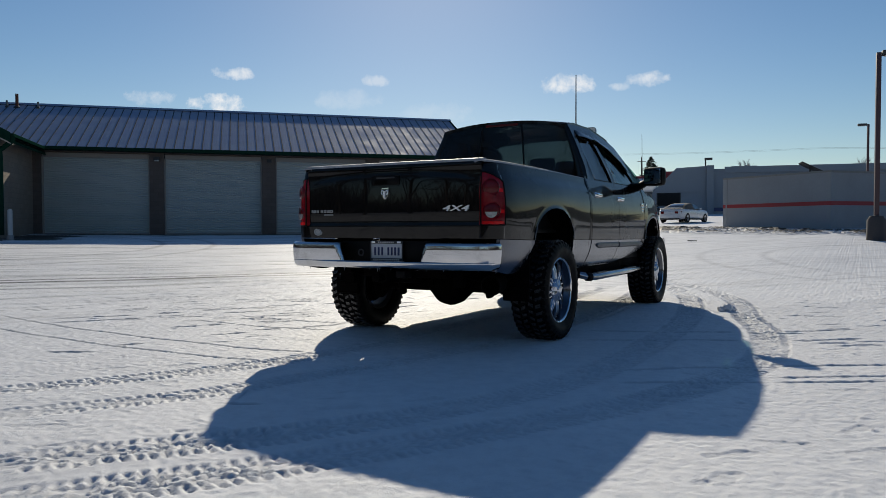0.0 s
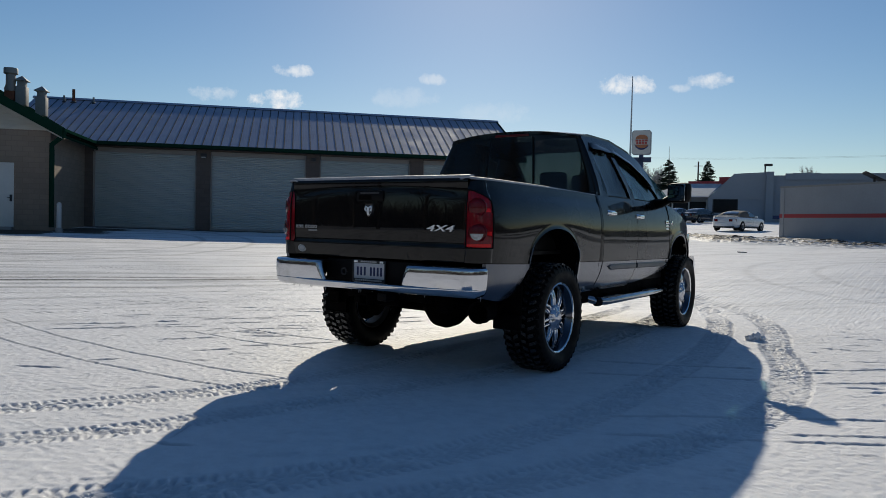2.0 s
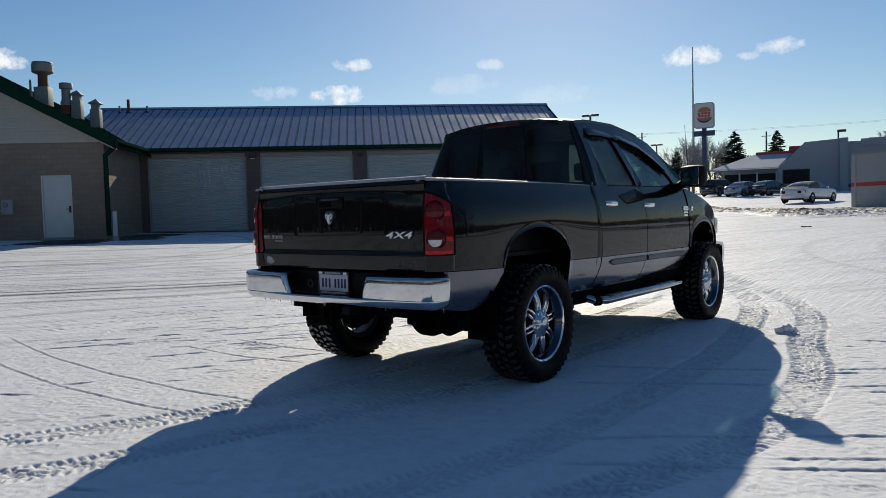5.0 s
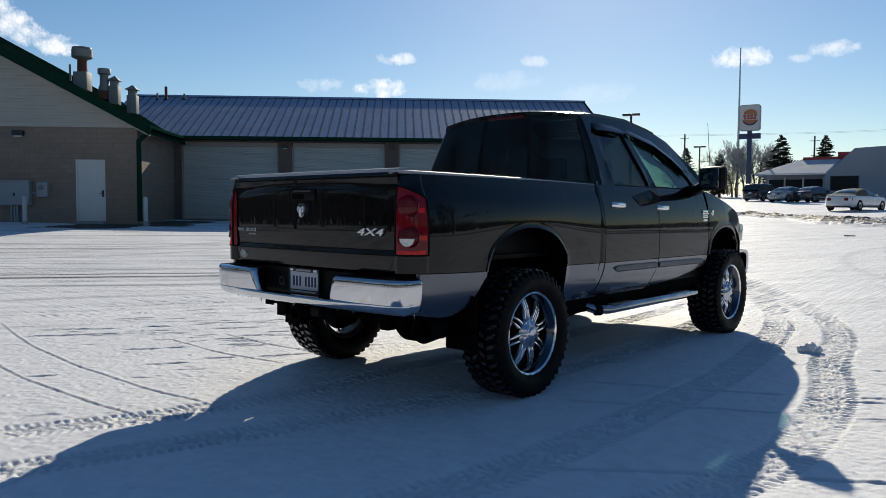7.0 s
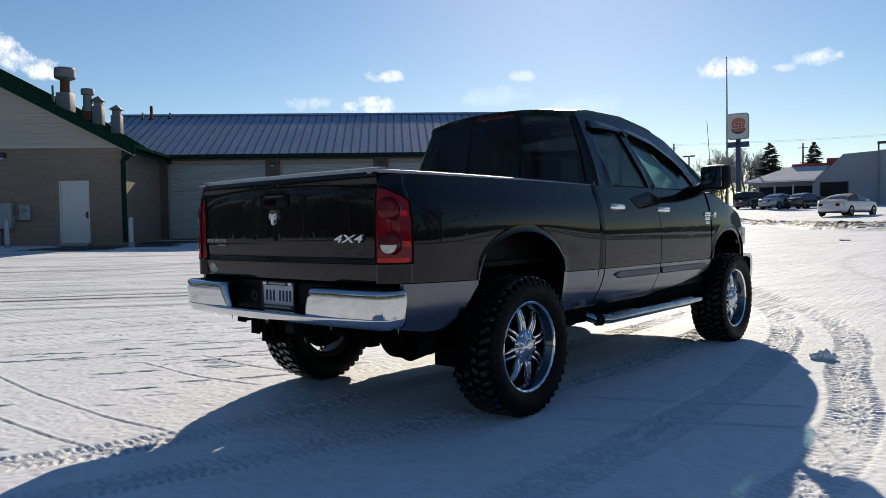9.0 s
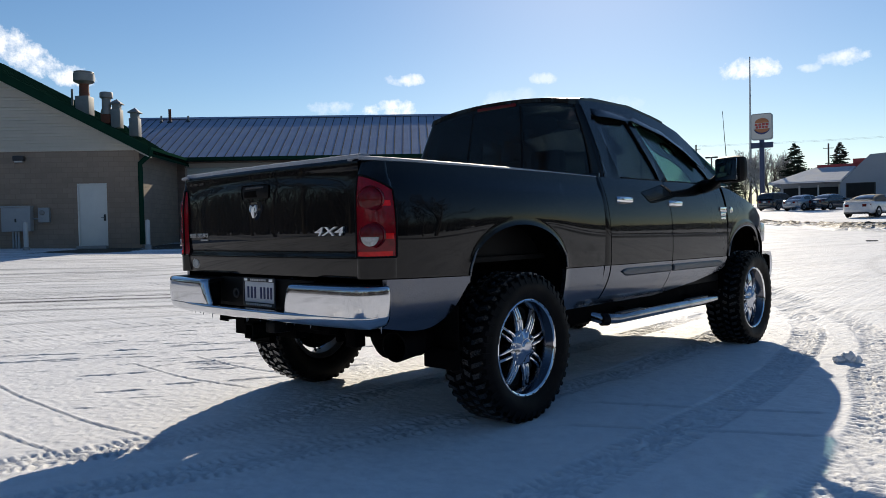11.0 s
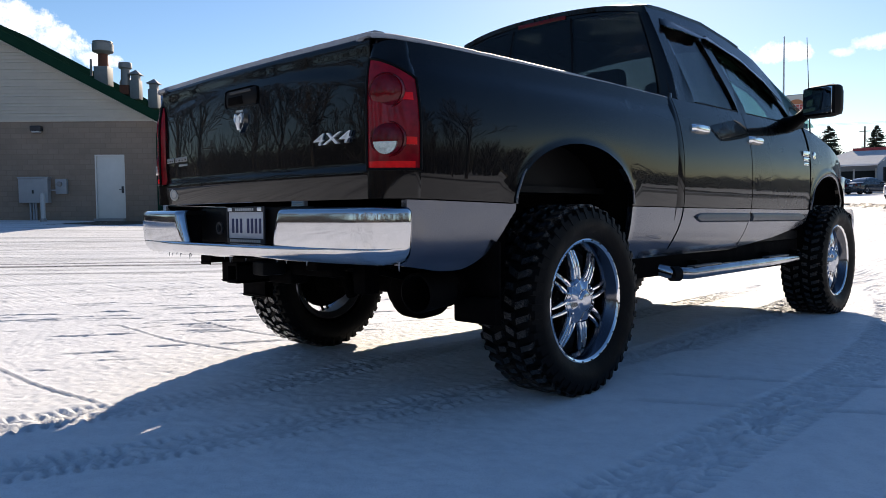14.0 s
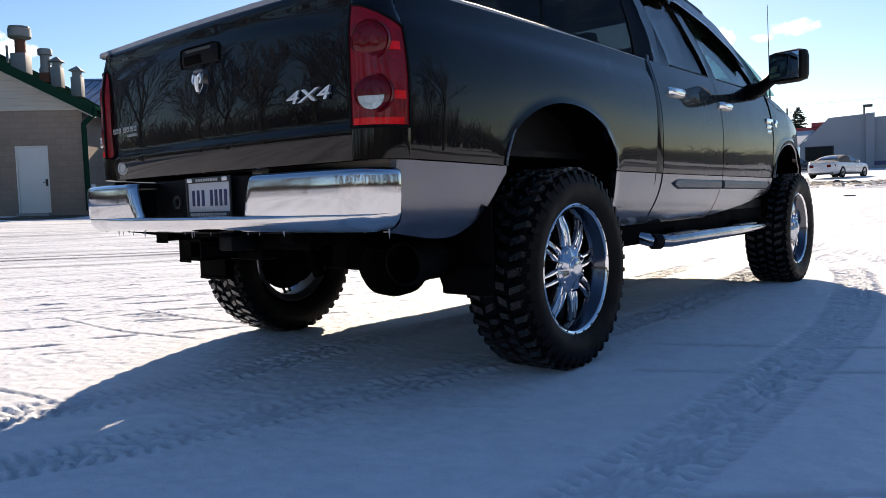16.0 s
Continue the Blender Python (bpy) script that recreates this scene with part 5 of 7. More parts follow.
def pillar_trim(side):
    """The inner trim of the windscreen pillar, with the opening of its grab handle."""
    outer = [(2.08, 1.94), (2.11, 1.84), (2.16, 1.75), (2.27, 1.70), (2.42, 1.672), (2.54, 1.62), (2.63, 1.555), (2.70, 1.48), (3.2, 1.48), (2.98, 1.66), (2.62, 1.86), (2.35, 1.94)]
    hole, rim = [], []
    for i in range(16):
        a = 2 * math.pi * i / 16
        u, v = 0.10 * math.cos(a), 0.042 * math.sin(a)
        hole.append((2.41 + 0.92 * u + 0.39 * v, 1.755 - 0.39 * u + 0.92 * v))
    bm = bmesh.new()

    def at(y, z, back=0.0):
        return Vector((side * (glass_x(z) - 0.06 - back), y, z))

    edges = []
    for loop in (outer, hole):
        vs = [bm.verts.new(at(y, z)) for y, z in loop]
        edges += [bm.edges.new((p, q)) for p, q in zip(vs, vs[1:] + vs[:1])]
    bmesh.ops.triangle_fill(bm, edges=edges, use_beauty=True)
    front = bm.faces[:]
    made = bmesh.ops.extrude_face_region(bm, geom=front)["geom"]
    bmesh.ops.translate(bm, verts=[g for g in made if isinstance(g, bmesh.types.BMVert)], vec=(-side * 0.02, 0, 0))
    bmesh.ops.recalc_face_normals(bm, faces=bm.faces)
    trim = part("pillar_trim", bm, CABIN_GREY, truck, "grey inner pillar trim with a grab handle", 30)
    ring = [at(y, z, -0.012) for y, z in hole]
    part("grab_handle", tube(ring + ring[:2], 0.007, 8), BLACK_PLASTIC, trim)


for side in (1, -1):
    pillar_trim(side)

# roof skin
rows = []
for y in steps(1.108, 2.42, 30):
    edge = lerp_table([(1.0, 1.999), (1.35, 2.022), (1.9, 2.026), (2.3, 1.99), (2.42, 1.97)], y)
    row = []
    for q in steps(-1, 1, 28):
        turn_in = max(0.0, (1.19 - y) / 0.082)
        half = glass_x(edge, y) + 0.01 - 0.022 * turn_in**2.5
        row.append(Vector((q * half, y + 0.028 * q**4 * turn_in + 0.02 * (1 - q * q) * (y > 2.3), lifted(y, edge) - 0.012 * turn_in**2 * abs(q) ** 6 + 0.063 * (1 - abs(q) ** 2.2) * min(1.0, 0.90 + (y - 1.06) / 4.0))))
    rows.append(row)
part("roof", sheet(rows, lambda p: (0, 0, -0.03)), BLACK_PAINT, truck, "", 50)


def cab_rear_y(x, z):
    return CAB_REAR + 0.0 + 0.075 * ((z - 1.46) / 0.55) + 0.05 * (abs(x) / 0.85) ** 3


def rear_half(z):
    return 0.905 - 0.185 * (max(0.0, z - BELT) / 0.53) ** 1.4


# rear window and the skin round it
def rear_strip(name, zs, qs, mat, lift=0.0, label="", parent=truck):
    grid = []
    for q in qs:
        bow = 0.058 * max(0.0, 1 - abs(q) ** 2.2)
        grid.append([Vector((q * rear_half(z), cab_rear_y(q * rear_half(z), z) - lift, lifted(1.1, z) + bow * ((z - 1.44) / 0.56) ** 1.5)) for z in zs])
    return part(name, sheet(grid, lambda p: (0, 0.02, 0)), mat, parent, label, 50)


def rear_corner(side):
    """The rounded corner of the cab between the rear window and the rear pillar."""
    grid = []
    for t in steps(0, math.pi / 2, 9):
        row = []
        for z in steps(1.46, 2.0, 16):
            x0 = 0.93 * rear_half(z) + 0.012 * (2.0 - z)
            y0 = cab_rear_y(x0, z)
            bow = 0.009 * (1 - math.sin(t)) * ((z - 1.44) / 0.56) ** 1.5
            row.append(Vector((side * (x0 + (glass_x(z) - x0) * math.sin(t)), y0 + 0.022 * (1 - math.cos(t)), lifted(1.1, z) + bow)))
        grid.append(row)
    part("rear_corner", sheet(grid, lambda p: (-side * 0.015, 0.012, 0)), BLACK_PAINT, truck, "", 60)


rear_strip("rear_window", steps(1.50, 1.965, 10), steps(-0.93, 0.93, 24), TINTED, 0.004, "large dark tinted rear window")
rear_strip("window_header", steps(1.962, 2.004, 4), steps(-1, 1, 30), BLACK_PAINT)
rear_strip("window_sill", steps(1.44, 1.503, 3), steps(-1.04, 1.04, 24), BLACK_PAINT)
for side in (1, -1):
    rear_corner(side)
rear_strip("sliding_pane_frame", steps(1.50, 1.965, 8), [-0.32, -0.305], BLACK_PLASTIC, 0.006)
rear_strip("sliding_pane_frame", steps(1.50, 1.965, 8), [0.305, 0.32], BLACK_PLASTIC, 0.006)
part("high_stop_lamp", box(-0.19, 0.19, CAB_REAR + 0.061, CAB_REAR + 0.11, 2.058, 2.084, 0.006), RED_DEEP, truck, "dark red high stop lamp")
# windscreen and bonnet
rows = []
for q in steps(0, 1, 10):
    y, z = 2.42 + 0.93 * q, 1.992 - 0.507 * q + 0.03 * math.sin(math.pi * q)
    rows.append([Vector((s * (glass_x(min(z, 1.96), 2.6) - 0.02 + 0.03 * q), y + 0.12 * (1 - s * s) * (0.3 + 0.7 * q), z + (0.06 - 0.04 * q) * (1 - s * s))) for s in steps(-1, 1, 16)])
part("windscreen", sheet(rows, lambda p: (0, -0.006, -0.006)), DOOR_GLASS, truck, "windscreen")
rows = []
for y in steps(3.2, 4.36, 24):
    z = lerp_table(HOOD_Z, y)
    row = []
    for q in steps(-1, 1, 30):
        half = side_x(y, z) - 0.03
        crown = 0.085 * (1 - abs(q) ** 3) * (1 - 0.35 * max(0, (y - 3.9) / 0.46)) - 0.03 * math.exp(-(((abs(q) - 0.72) / 0.09) ** 2))
        row.append(Vector((q * half, y, z + crown - 0.004)))
    rows.append(row)
part("bonnet", sheet(rows, lambda p: (0, 0, -0.03)), BLACK_PAINT, truck, "", 50)
part("grille", box(-0.55, 0.55, 4.34, 4.44, 0.88, 1.16, 0.04), CHROME, truck, "chrome grille")
part("front_bumper", sheet([[Vector((x, 4.52 - 0.20 * (abs(x) / 0.98) ** 3 + dy, z)) for dy, z in ((-0.03, 0.58), (0.0, 0.64), (0.01, 0.72), (0.0, 0.80), (-0.04, 0.84))] for x in steps(-0.99, 0.99, 40)], lambda p: (0, -0.06, 0)), CHROME_SALTY, truck, "chrome front bumper")
part("engine_bay", box(-0.7, 0.7, 3.3, 4.3, 0.62, 1.1), CHASSIS, truck)
part("antenna", tube([(0.90, 3.46, 1.38), (0.922, 3.36, 1.63), (0.945, 3.25, 1.89), (0.967, 3.147, 2.14)], [0.007, 0.004, 0.003, 0.002], 6), DARK, truck, "thin whip antenna")

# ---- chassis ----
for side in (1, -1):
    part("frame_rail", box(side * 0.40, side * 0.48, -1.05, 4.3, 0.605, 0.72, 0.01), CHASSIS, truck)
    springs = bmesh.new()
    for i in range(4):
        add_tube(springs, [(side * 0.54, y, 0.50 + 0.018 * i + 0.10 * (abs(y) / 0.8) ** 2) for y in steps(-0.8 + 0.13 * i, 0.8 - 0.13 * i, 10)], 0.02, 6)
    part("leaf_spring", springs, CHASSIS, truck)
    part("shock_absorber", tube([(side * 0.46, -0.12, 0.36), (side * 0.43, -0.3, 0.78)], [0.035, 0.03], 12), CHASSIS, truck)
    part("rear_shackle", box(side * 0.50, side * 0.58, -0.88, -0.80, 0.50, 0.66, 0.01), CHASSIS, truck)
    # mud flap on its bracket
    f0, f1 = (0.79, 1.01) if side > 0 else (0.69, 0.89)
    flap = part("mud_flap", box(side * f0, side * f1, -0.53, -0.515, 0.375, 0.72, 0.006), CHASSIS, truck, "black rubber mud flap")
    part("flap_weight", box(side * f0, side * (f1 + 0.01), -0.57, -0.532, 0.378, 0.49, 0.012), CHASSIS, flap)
    # chrome step bar
    bar = part("step_bar", tube([(side * 0.86, 0.93, 0.53), (side * 0.99, 0.97, 0.495), (side * 1.035, 1.1, 0.487), (side * 1.035, 2.75, 0.487), (side * 1.0, 2.9, 0.50), (side * 0.86, 2.98, 0.53)], 0.035, 16), STEP_CHROME, truck, "round chrome step bar")
    part("bar_end", lathe([(0, 0.0), (0, 0.041), (0.05, 0.042), (0.05, 0)], 18, Matrix.Translation((side * 1.0, 0.955, 0.49)) @ Euler((0, 0, radians(90 - side * 25))).to_matrix().to_4x4()), BLACK_PLASTIC, bar)
    for y in (1.3, 2.4):
        part("bar_bracket", box(side * 0.6, side * 1.0, y - 0.03, y + 0.03, 0.475, 0.55, 0.008), CHASSIS, bar)
        part("step_tread", box(side * 1.005, side * 1.055, y - 0.17, y + 0.19, 0.518, 0.527, 0.003), TRIM_GREY, bar)
    # the unseen left sill hangs lower, to keep sun off the snow underneath
    part("sill", box(side * 0.78, side * 0.94, 0.6, 3.1, 0.475 if side > 0 else 0.42, 0.62, 0.02), CHASSIS, truck)
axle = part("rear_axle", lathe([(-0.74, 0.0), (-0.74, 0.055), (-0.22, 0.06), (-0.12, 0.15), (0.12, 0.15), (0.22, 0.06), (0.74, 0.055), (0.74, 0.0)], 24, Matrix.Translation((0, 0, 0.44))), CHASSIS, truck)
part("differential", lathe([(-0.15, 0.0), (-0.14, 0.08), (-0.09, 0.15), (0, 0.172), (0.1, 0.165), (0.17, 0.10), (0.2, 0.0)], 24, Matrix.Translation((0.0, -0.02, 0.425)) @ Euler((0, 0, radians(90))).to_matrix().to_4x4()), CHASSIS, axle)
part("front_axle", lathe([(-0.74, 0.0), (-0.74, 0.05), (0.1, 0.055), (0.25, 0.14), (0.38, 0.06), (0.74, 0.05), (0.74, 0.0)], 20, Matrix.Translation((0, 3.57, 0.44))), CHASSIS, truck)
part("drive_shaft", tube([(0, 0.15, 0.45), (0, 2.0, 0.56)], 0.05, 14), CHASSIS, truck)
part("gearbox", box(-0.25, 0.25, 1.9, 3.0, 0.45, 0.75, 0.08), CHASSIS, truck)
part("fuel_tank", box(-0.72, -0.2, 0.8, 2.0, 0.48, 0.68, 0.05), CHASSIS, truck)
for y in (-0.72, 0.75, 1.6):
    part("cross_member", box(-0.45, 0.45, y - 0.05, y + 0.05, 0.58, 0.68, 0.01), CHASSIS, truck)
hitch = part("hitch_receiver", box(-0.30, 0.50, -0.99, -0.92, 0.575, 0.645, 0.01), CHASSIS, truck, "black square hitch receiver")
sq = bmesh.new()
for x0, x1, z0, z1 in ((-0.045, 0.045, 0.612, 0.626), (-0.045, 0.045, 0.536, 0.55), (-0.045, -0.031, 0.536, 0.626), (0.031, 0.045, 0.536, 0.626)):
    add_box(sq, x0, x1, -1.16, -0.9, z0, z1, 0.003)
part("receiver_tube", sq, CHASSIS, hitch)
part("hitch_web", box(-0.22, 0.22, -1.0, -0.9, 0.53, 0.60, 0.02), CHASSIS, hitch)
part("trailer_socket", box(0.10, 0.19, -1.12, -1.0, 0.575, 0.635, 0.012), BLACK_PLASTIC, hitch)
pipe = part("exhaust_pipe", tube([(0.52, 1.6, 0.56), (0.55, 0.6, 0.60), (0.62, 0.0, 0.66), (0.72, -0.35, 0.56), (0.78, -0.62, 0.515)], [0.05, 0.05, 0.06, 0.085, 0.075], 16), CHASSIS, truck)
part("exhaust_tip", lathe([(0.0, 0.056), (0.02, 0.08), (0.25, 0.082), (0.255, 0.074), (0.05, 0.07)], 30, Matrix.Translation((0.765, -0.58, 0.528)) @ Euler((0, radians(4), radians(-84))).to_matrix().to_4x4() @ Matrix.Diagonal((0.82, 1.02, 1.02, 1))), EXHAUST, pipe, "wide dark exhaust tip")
# icicles under the bumper
random.seed(11)
for i in range(18):
    x = random.uniform(-0.9, 0.95)
    y = bump_y(x) + random.uniform(0.03, 0.12)
    ln = random.uniform(0.006, 0.028)
    part("icicle", tube([(x, y, 0.665), (x, y, 0.655 - ln * 0.5), (x, y, 0.65 - ln)], [0.004, 0.0025, 0.0007], 6), FROST, bumper)


# ---- wheels ----
def build_wheel():
    """A mud-terrain tyre on a chrome rim of eight paired spokes; x points outward from the hub."""
    R, W = 0.436, 0.165
    hub = new("wheel")
    drum = bmesh.new()
    add_lathe(drum, [(-0.15, 0.0), (-0.15, 0.145), (-0.06, 0.15), (-0.04, 0.08), (0.05, 0.08), (0.05, 0.0)], 30)
    hub.data = None
    bpy.data.objects.remove(hub)
    hub = link_mesh("wheel", drum, CHASSIS)
    prof = [(-0.115, 0.262), (-0.14, 0.28), (-0.163, 0.33), (-0.165, 0.37), (-0.152, 0.405), (-0.12, R - 0.024), (0.12, R - 0.024), (0.152, 0.405), (0.165, 0.37), (0.163, 0.33), (0.14, 0.285), (0.118, 0.272)]
    part("tyre", lathe(prof, 72), RUBBER, hub, "mud-terrain tyre, dusty black sidewall", 30)
    tyre = bmesh.new()
    n = 43
    for i in range(n):
        for row in range(6):
            side = -1 if row % 2 else 1
            kind = row // 2
            a = 2 * math.pi * (i + (0.5 if side < 0 else 0.0) + 0.17 * kind) / n
            if kind == 0:      # centre block
                w, l, x, h, skew = 0.046, 0.037 if i % 3 else 0.031, 0.031 + 0.004 * (i % 2), 0.026, 0.5 if i % 2 else 0.15
            elif kind == 1:    # shoulder block
                w, l, x, h, skew = 0.056 if i % 2 else 0.064, 0.038 if i % 2 else 0.032, 0.096 if i % 2 else 0.102, 0.027, -0.35
            else:              # lug that folds down the sidewall
                w, l, x, h, skew = 0.030, 0.034 if i % 2 else 0.024, 0.150, 0.0, 0.0
            made = bmesh.ops.create_cube(tyre, size=1.0)["verts"]
            tops = {v for v in made if v.co.z > 0}
            for v in made:
                top = v.co.z > 0
                px, py, pz = v.co.x * w * (0.86 if top else 1.0), v.co.y * l * (0.82 if top else 1.0), v.co.z
                if kind < 2:
                    rr = R - 0.028 + (pz + 0.5) * (h + 0.004)
                    xx = x + px
                    rr -= 0.30 * max(0.0, xx - 0.10) ** 2 * 10 * 0.35
                else:
                    xx = x + px * 0.55 + (0.008 if v.co.z > 0 else -0.012)
                    rr = 0.398 + v.co.x * -0.07 + (0.012 if v.co.z > 0 else 0.0)
                    rr = min(rr, R - 0.012)
                ang = a + (py + skew * px) / R
                v.co = Vector((side * xx, rr * math.cos(ang), rr * math.sin(ang)))
            for fc in {fc for v in made for fc in v.link_faces}:
                fc.material_index = 1 if kind < 2 and sum(v in tops for v in fc.verts) > 1 else 0
    tagged(part("tread", tyre, [RUBBER, RUBBER_TOP], hub, "knobbly tread blocks", 30), kind="stuff")
    rim = lathe([(-0.13, 0.262), (-0.135, 0.275), (-0.10, 0.255), (0.05, 0.230), (0.095, 0.243), (0.116, 0.258), (0.130, 0.265), (0.1315, 0.267)], 72)
    part("rim", rim, RIM_CHROME, hub, "polished chrome deep-dish rim")
    part("rim_lip", lathe([(0.1305, 0.265), (0.137, 0.269), (0.140, 0.278), (0.136, 0.286), (0.12, 0.282)], 72), CHROME, hub, "bright chrome rim lip")
    part("brake_disc", lathe([(-0.05, 0.0), (-0.05, 0.185), (-0.03, 0.187), (-0.03, 0.0)], 40), CHASSIS, hub)
    part("rim_barrel", lathe([(0.03, 0.234), (0.02, 0.230), (-0.10, 0.22), (-0.13, 0.25), (-0.12, 0.26), (0.0, 0.245)], 48), DARK, hub)
    rivets = bmesh.new()
    for i in range(24):
        a = 2 * math.pi * (i + 0.5) / 24
        add_lathe(rivets, [(0.136, 0.0042), (0.1425, 0.0035), (0.143, 0.0)], 8, Matrix.Translation((0, 0.2755 * math.cos(a), 0.2755 * math.sin(a))))
    tagged(part("rim_rivets", rivets, BLACK_PLASTIC, hub), kind="stuff")
    for i in range(8):
        for s in (-1, 1):
            a = 2 * math.pi * i / 8 + 0.2
            spoke = bmesh.new()
            rings = []
            for q in steps(0, 1, 8):
                r = 0.090 + 0.142 * q
                x = 0.096 - 0.016 * q + 0.010 * math.sin(math.pi * q)
                off = s * (0.0205 - 0.002 * q)
                w, d = 0.0112 - 0.002 * q, 0.034
                er, et = Vector((0, math.cos(a), math.sin(a))), Vector((0, -math.sin(a), math.cos(a)))
                c = er * r + et * off
                rings.append([spoke.verts.new(c + et * (w * u) + Vector((x + v, 0, 0))) for u, v in ((-1, -d), (-0.9, -0.006), (-0.35, 0.004), (0.35, 0.004), (0.9, -0.006), (1, -d))])
            for p, q2 in zip(rings, rings[1:]):
                for j in range(6):
                    spoke.faces.new((p[j], p[(j + 1) % 6], q2[(j + 1) % 6], q2[j]))
            spoke.faces.new(rings[0][::-1])
            spoke.faces.new(rings[-1])
            part("spoke", spoke, CHROME, hub, "", 30)
    cap = lathe([(0.04, 0.112), (0.104, 0.110), (0.120, 0.092), (0.124, 0.052), (0.134, 0.042), (0.138, 0.030), (0.136, 0.0)], 16)
    bmesh.ops.bevel(cap, geom=cap.edges[:], offset=0.004, segments=2, affect="EDGES")
    for v in cap.verts:
        a = math.atan2(v.co.z, v.co.y)
        if math.hypot(v.co.y, v.co.z) > 0.07:
            v.co.x -= 0.012 * (0.5 + 0.5 * math.cos(8 * a))
    part("hub_cap", cap, CAP_CHROME, hub, "faceted chrome centre cap", 30)
    lugs = bmesh.new()
    for i in range(8):
        a = 2 * math.pi * (i + 0.5) / 8 + 0.2
        add_lathe(lugs, [(0.06, 0.011), (0.110, 0.010), (0.114, 0.006), (0.114, 0)], 6, Matrix.Translation((0, 0.088 * math.cos(a), 0.088 * math.sin(a))))
    tagged(part("wheel_nuts", lugs, CHROME, hub), kind="stuff")
    return hub


first = build_wheel()
first.parent = truck
first.matrix_basis = pose(0.945, 0, 0.435)
for x, y, turn, spin in ((0.945, 3.57, 0, 31), (-0.945, 0, 180, 14), (-0.945, 3.57, 180, 50)):
    wheel = copy_thing(first, pose(x, y, 0.435, 0, 0, turn) @ pose(0, 0, 0, spin, 0, 0))
    wheel.parent = truck
# ---- the service building: garage range and gabled wing ----
B = pose(0, 0, 0, 0, 0, 45)
FRONT, WING, BASE, EAVE, RIDGE = 29.65, 24.88, 0.45, 4.62, 7.31
garage = thing("service_building", "tan block service building with metal roof and four roll-up doors", "building", B)
DOORS = [(-10.36, -5.87), (-5.24, -0.85), (-0.20, 4.19), (4.84, 9.23)]
TOP = 4.40
# front wall as piers and a lintel round the openings
piers = [(-10.75, -10.36), (-5.87, -5.24), (-0.85, -0.20), (4.19, 4.84), (9.23, 9.75)]
for a, b in piers:
    part("pier", box(a, b, FRONT, FRONT + 0.3, BASE, TOP), PIER, garage, "", 0)
part("lintel", box(-10.75, 9.75, FRONT, FRONT + 0.3, TOP, EAVE - 0.02), PIER, garage, "", 0)
part("end_wall", prism([(9.75, FRONT + 0.3, BASE), (9.75, FRONT + 11.0, BASE), (9.75, FRONT + 11.0, EAVE), (9.75, FRONT + 5.55, RIDGE - 0.15), (9.75, FRONT + 0.3, EAVE)], (-0.3, 0, 0)), BLOCK, garage, "", 0)
part("back_wall", box(-30, 9.45, FRONT + 10.7, FRONT + 11.0, BASE, EAVE), BLOCK, garage, "", 0)
part("garage_floor", box(-10.7, 9.4, FRONT + 0.02, FRONT + 10.7, BASE, 0.72), CONCRETE, garage, "", 0)
for a, b in DOORS:
    rows = []
    z = 0.76
    prof = []
    while z < 4.22:
        prof += [(0.30, z), (0.275, z + 0.02), (0.275, z + 0.055), (0.30, z + 0.075)]
        z += 0.085
    door = part("roll_up_door", sheet([[Vector((x, FRONT + dy - 0.06, zz)) for dy, zz in prof] for x in (a + 0.06, b - 0.06)], lambda p: (0, 0.03, 0)), ROLLUP, garage, "closed pale roll-up door of narrow slats", 0)
    part("door_header", box(a + 0.03, b - 0.03, FRONT + 0.10, FRONT + 0.28, 4.20, 4.395, 0.01), HEADER, door, "dull tan header over the door")
    for x in (a, b - 0.06):
        part("door_track", box(x, x + 0.06, FRONT + 0.08, FRONT + 0.30, BASE, 4.20, 0.005), HEADER, door)
    part("bottom_bar", box(a + 0.06, b - 0.06, FRONT + 0.18, FRONT + 0.25, 0.70, 0.80, 0.01), GALV, door)
# garage roof
roof = part("garage_roof", prism([(-14.5, FRONT - 0.35, EAVE - 0.02), (-14.5, FRONT + 5.55, RIDGE), (-14.5, FRONT + 11.7, EAVE - 0.02), (-14.5, FRONT + 11.7, EAVE - 0.14), (-14.5, FRONT + 5.55, RIDGE - 0.12), (-14.5, FRONT - 0.35, EAVE - 0.14)], (24.5, 0, 0)), ROOF_METAL, garage, "standing-seam metal roof, bluish grey", 0)
slope = math.atan2(RIDGE - EAVE + 0.02, 5.90)
seam = box(-0.022, 0.022, 0.0, math.hypot(RIDGE - EAVE + 0.02, 5.90), 0.0, 0.007)
seam_mesh = bpy.data.meshes.new("seam")
seam.to_mesh(seam_mesh)
seam.free()
seam_mesh.materials.append(ROOF_SEAM_SHADE)
for i in range(60):
    s = -14.2 + 0.41 * i
    ob = new("seam", seam_mesh)
    ob.parent = roof
    ob.matrix_basis = pose(s, FRONT - 0.35, EAVE - 0.018, math.degrees(slope), 0, 0)
part("ridge_cap", prism([(-14.6, FRONT + 5.3, RIDGE - 0.06), (-14.6, FRONT + 5.55, RIDGE + 0.07), (-14.6, FRONT + 5.8, RIDGE - 0.06)], (24.7, 0, 0)), ROOF_METAL, roof, "", 0)
part("gutter", sheet([[Vector((x, FRONT - 0.39 + dy, EAVE + dz)) for dy, dz in ((0.04, 0.0), (-0.06, 0.0), (-0.09, -0.05), (-0.08, -0.14), (0.0, -0.17), (0.04, -0.14))] for x in steps(-10.2, 10.0, 20)], lambda p: (0, 0.01, 0.01)), GREEN_TRIM, roof, "dark green gutter", 0)
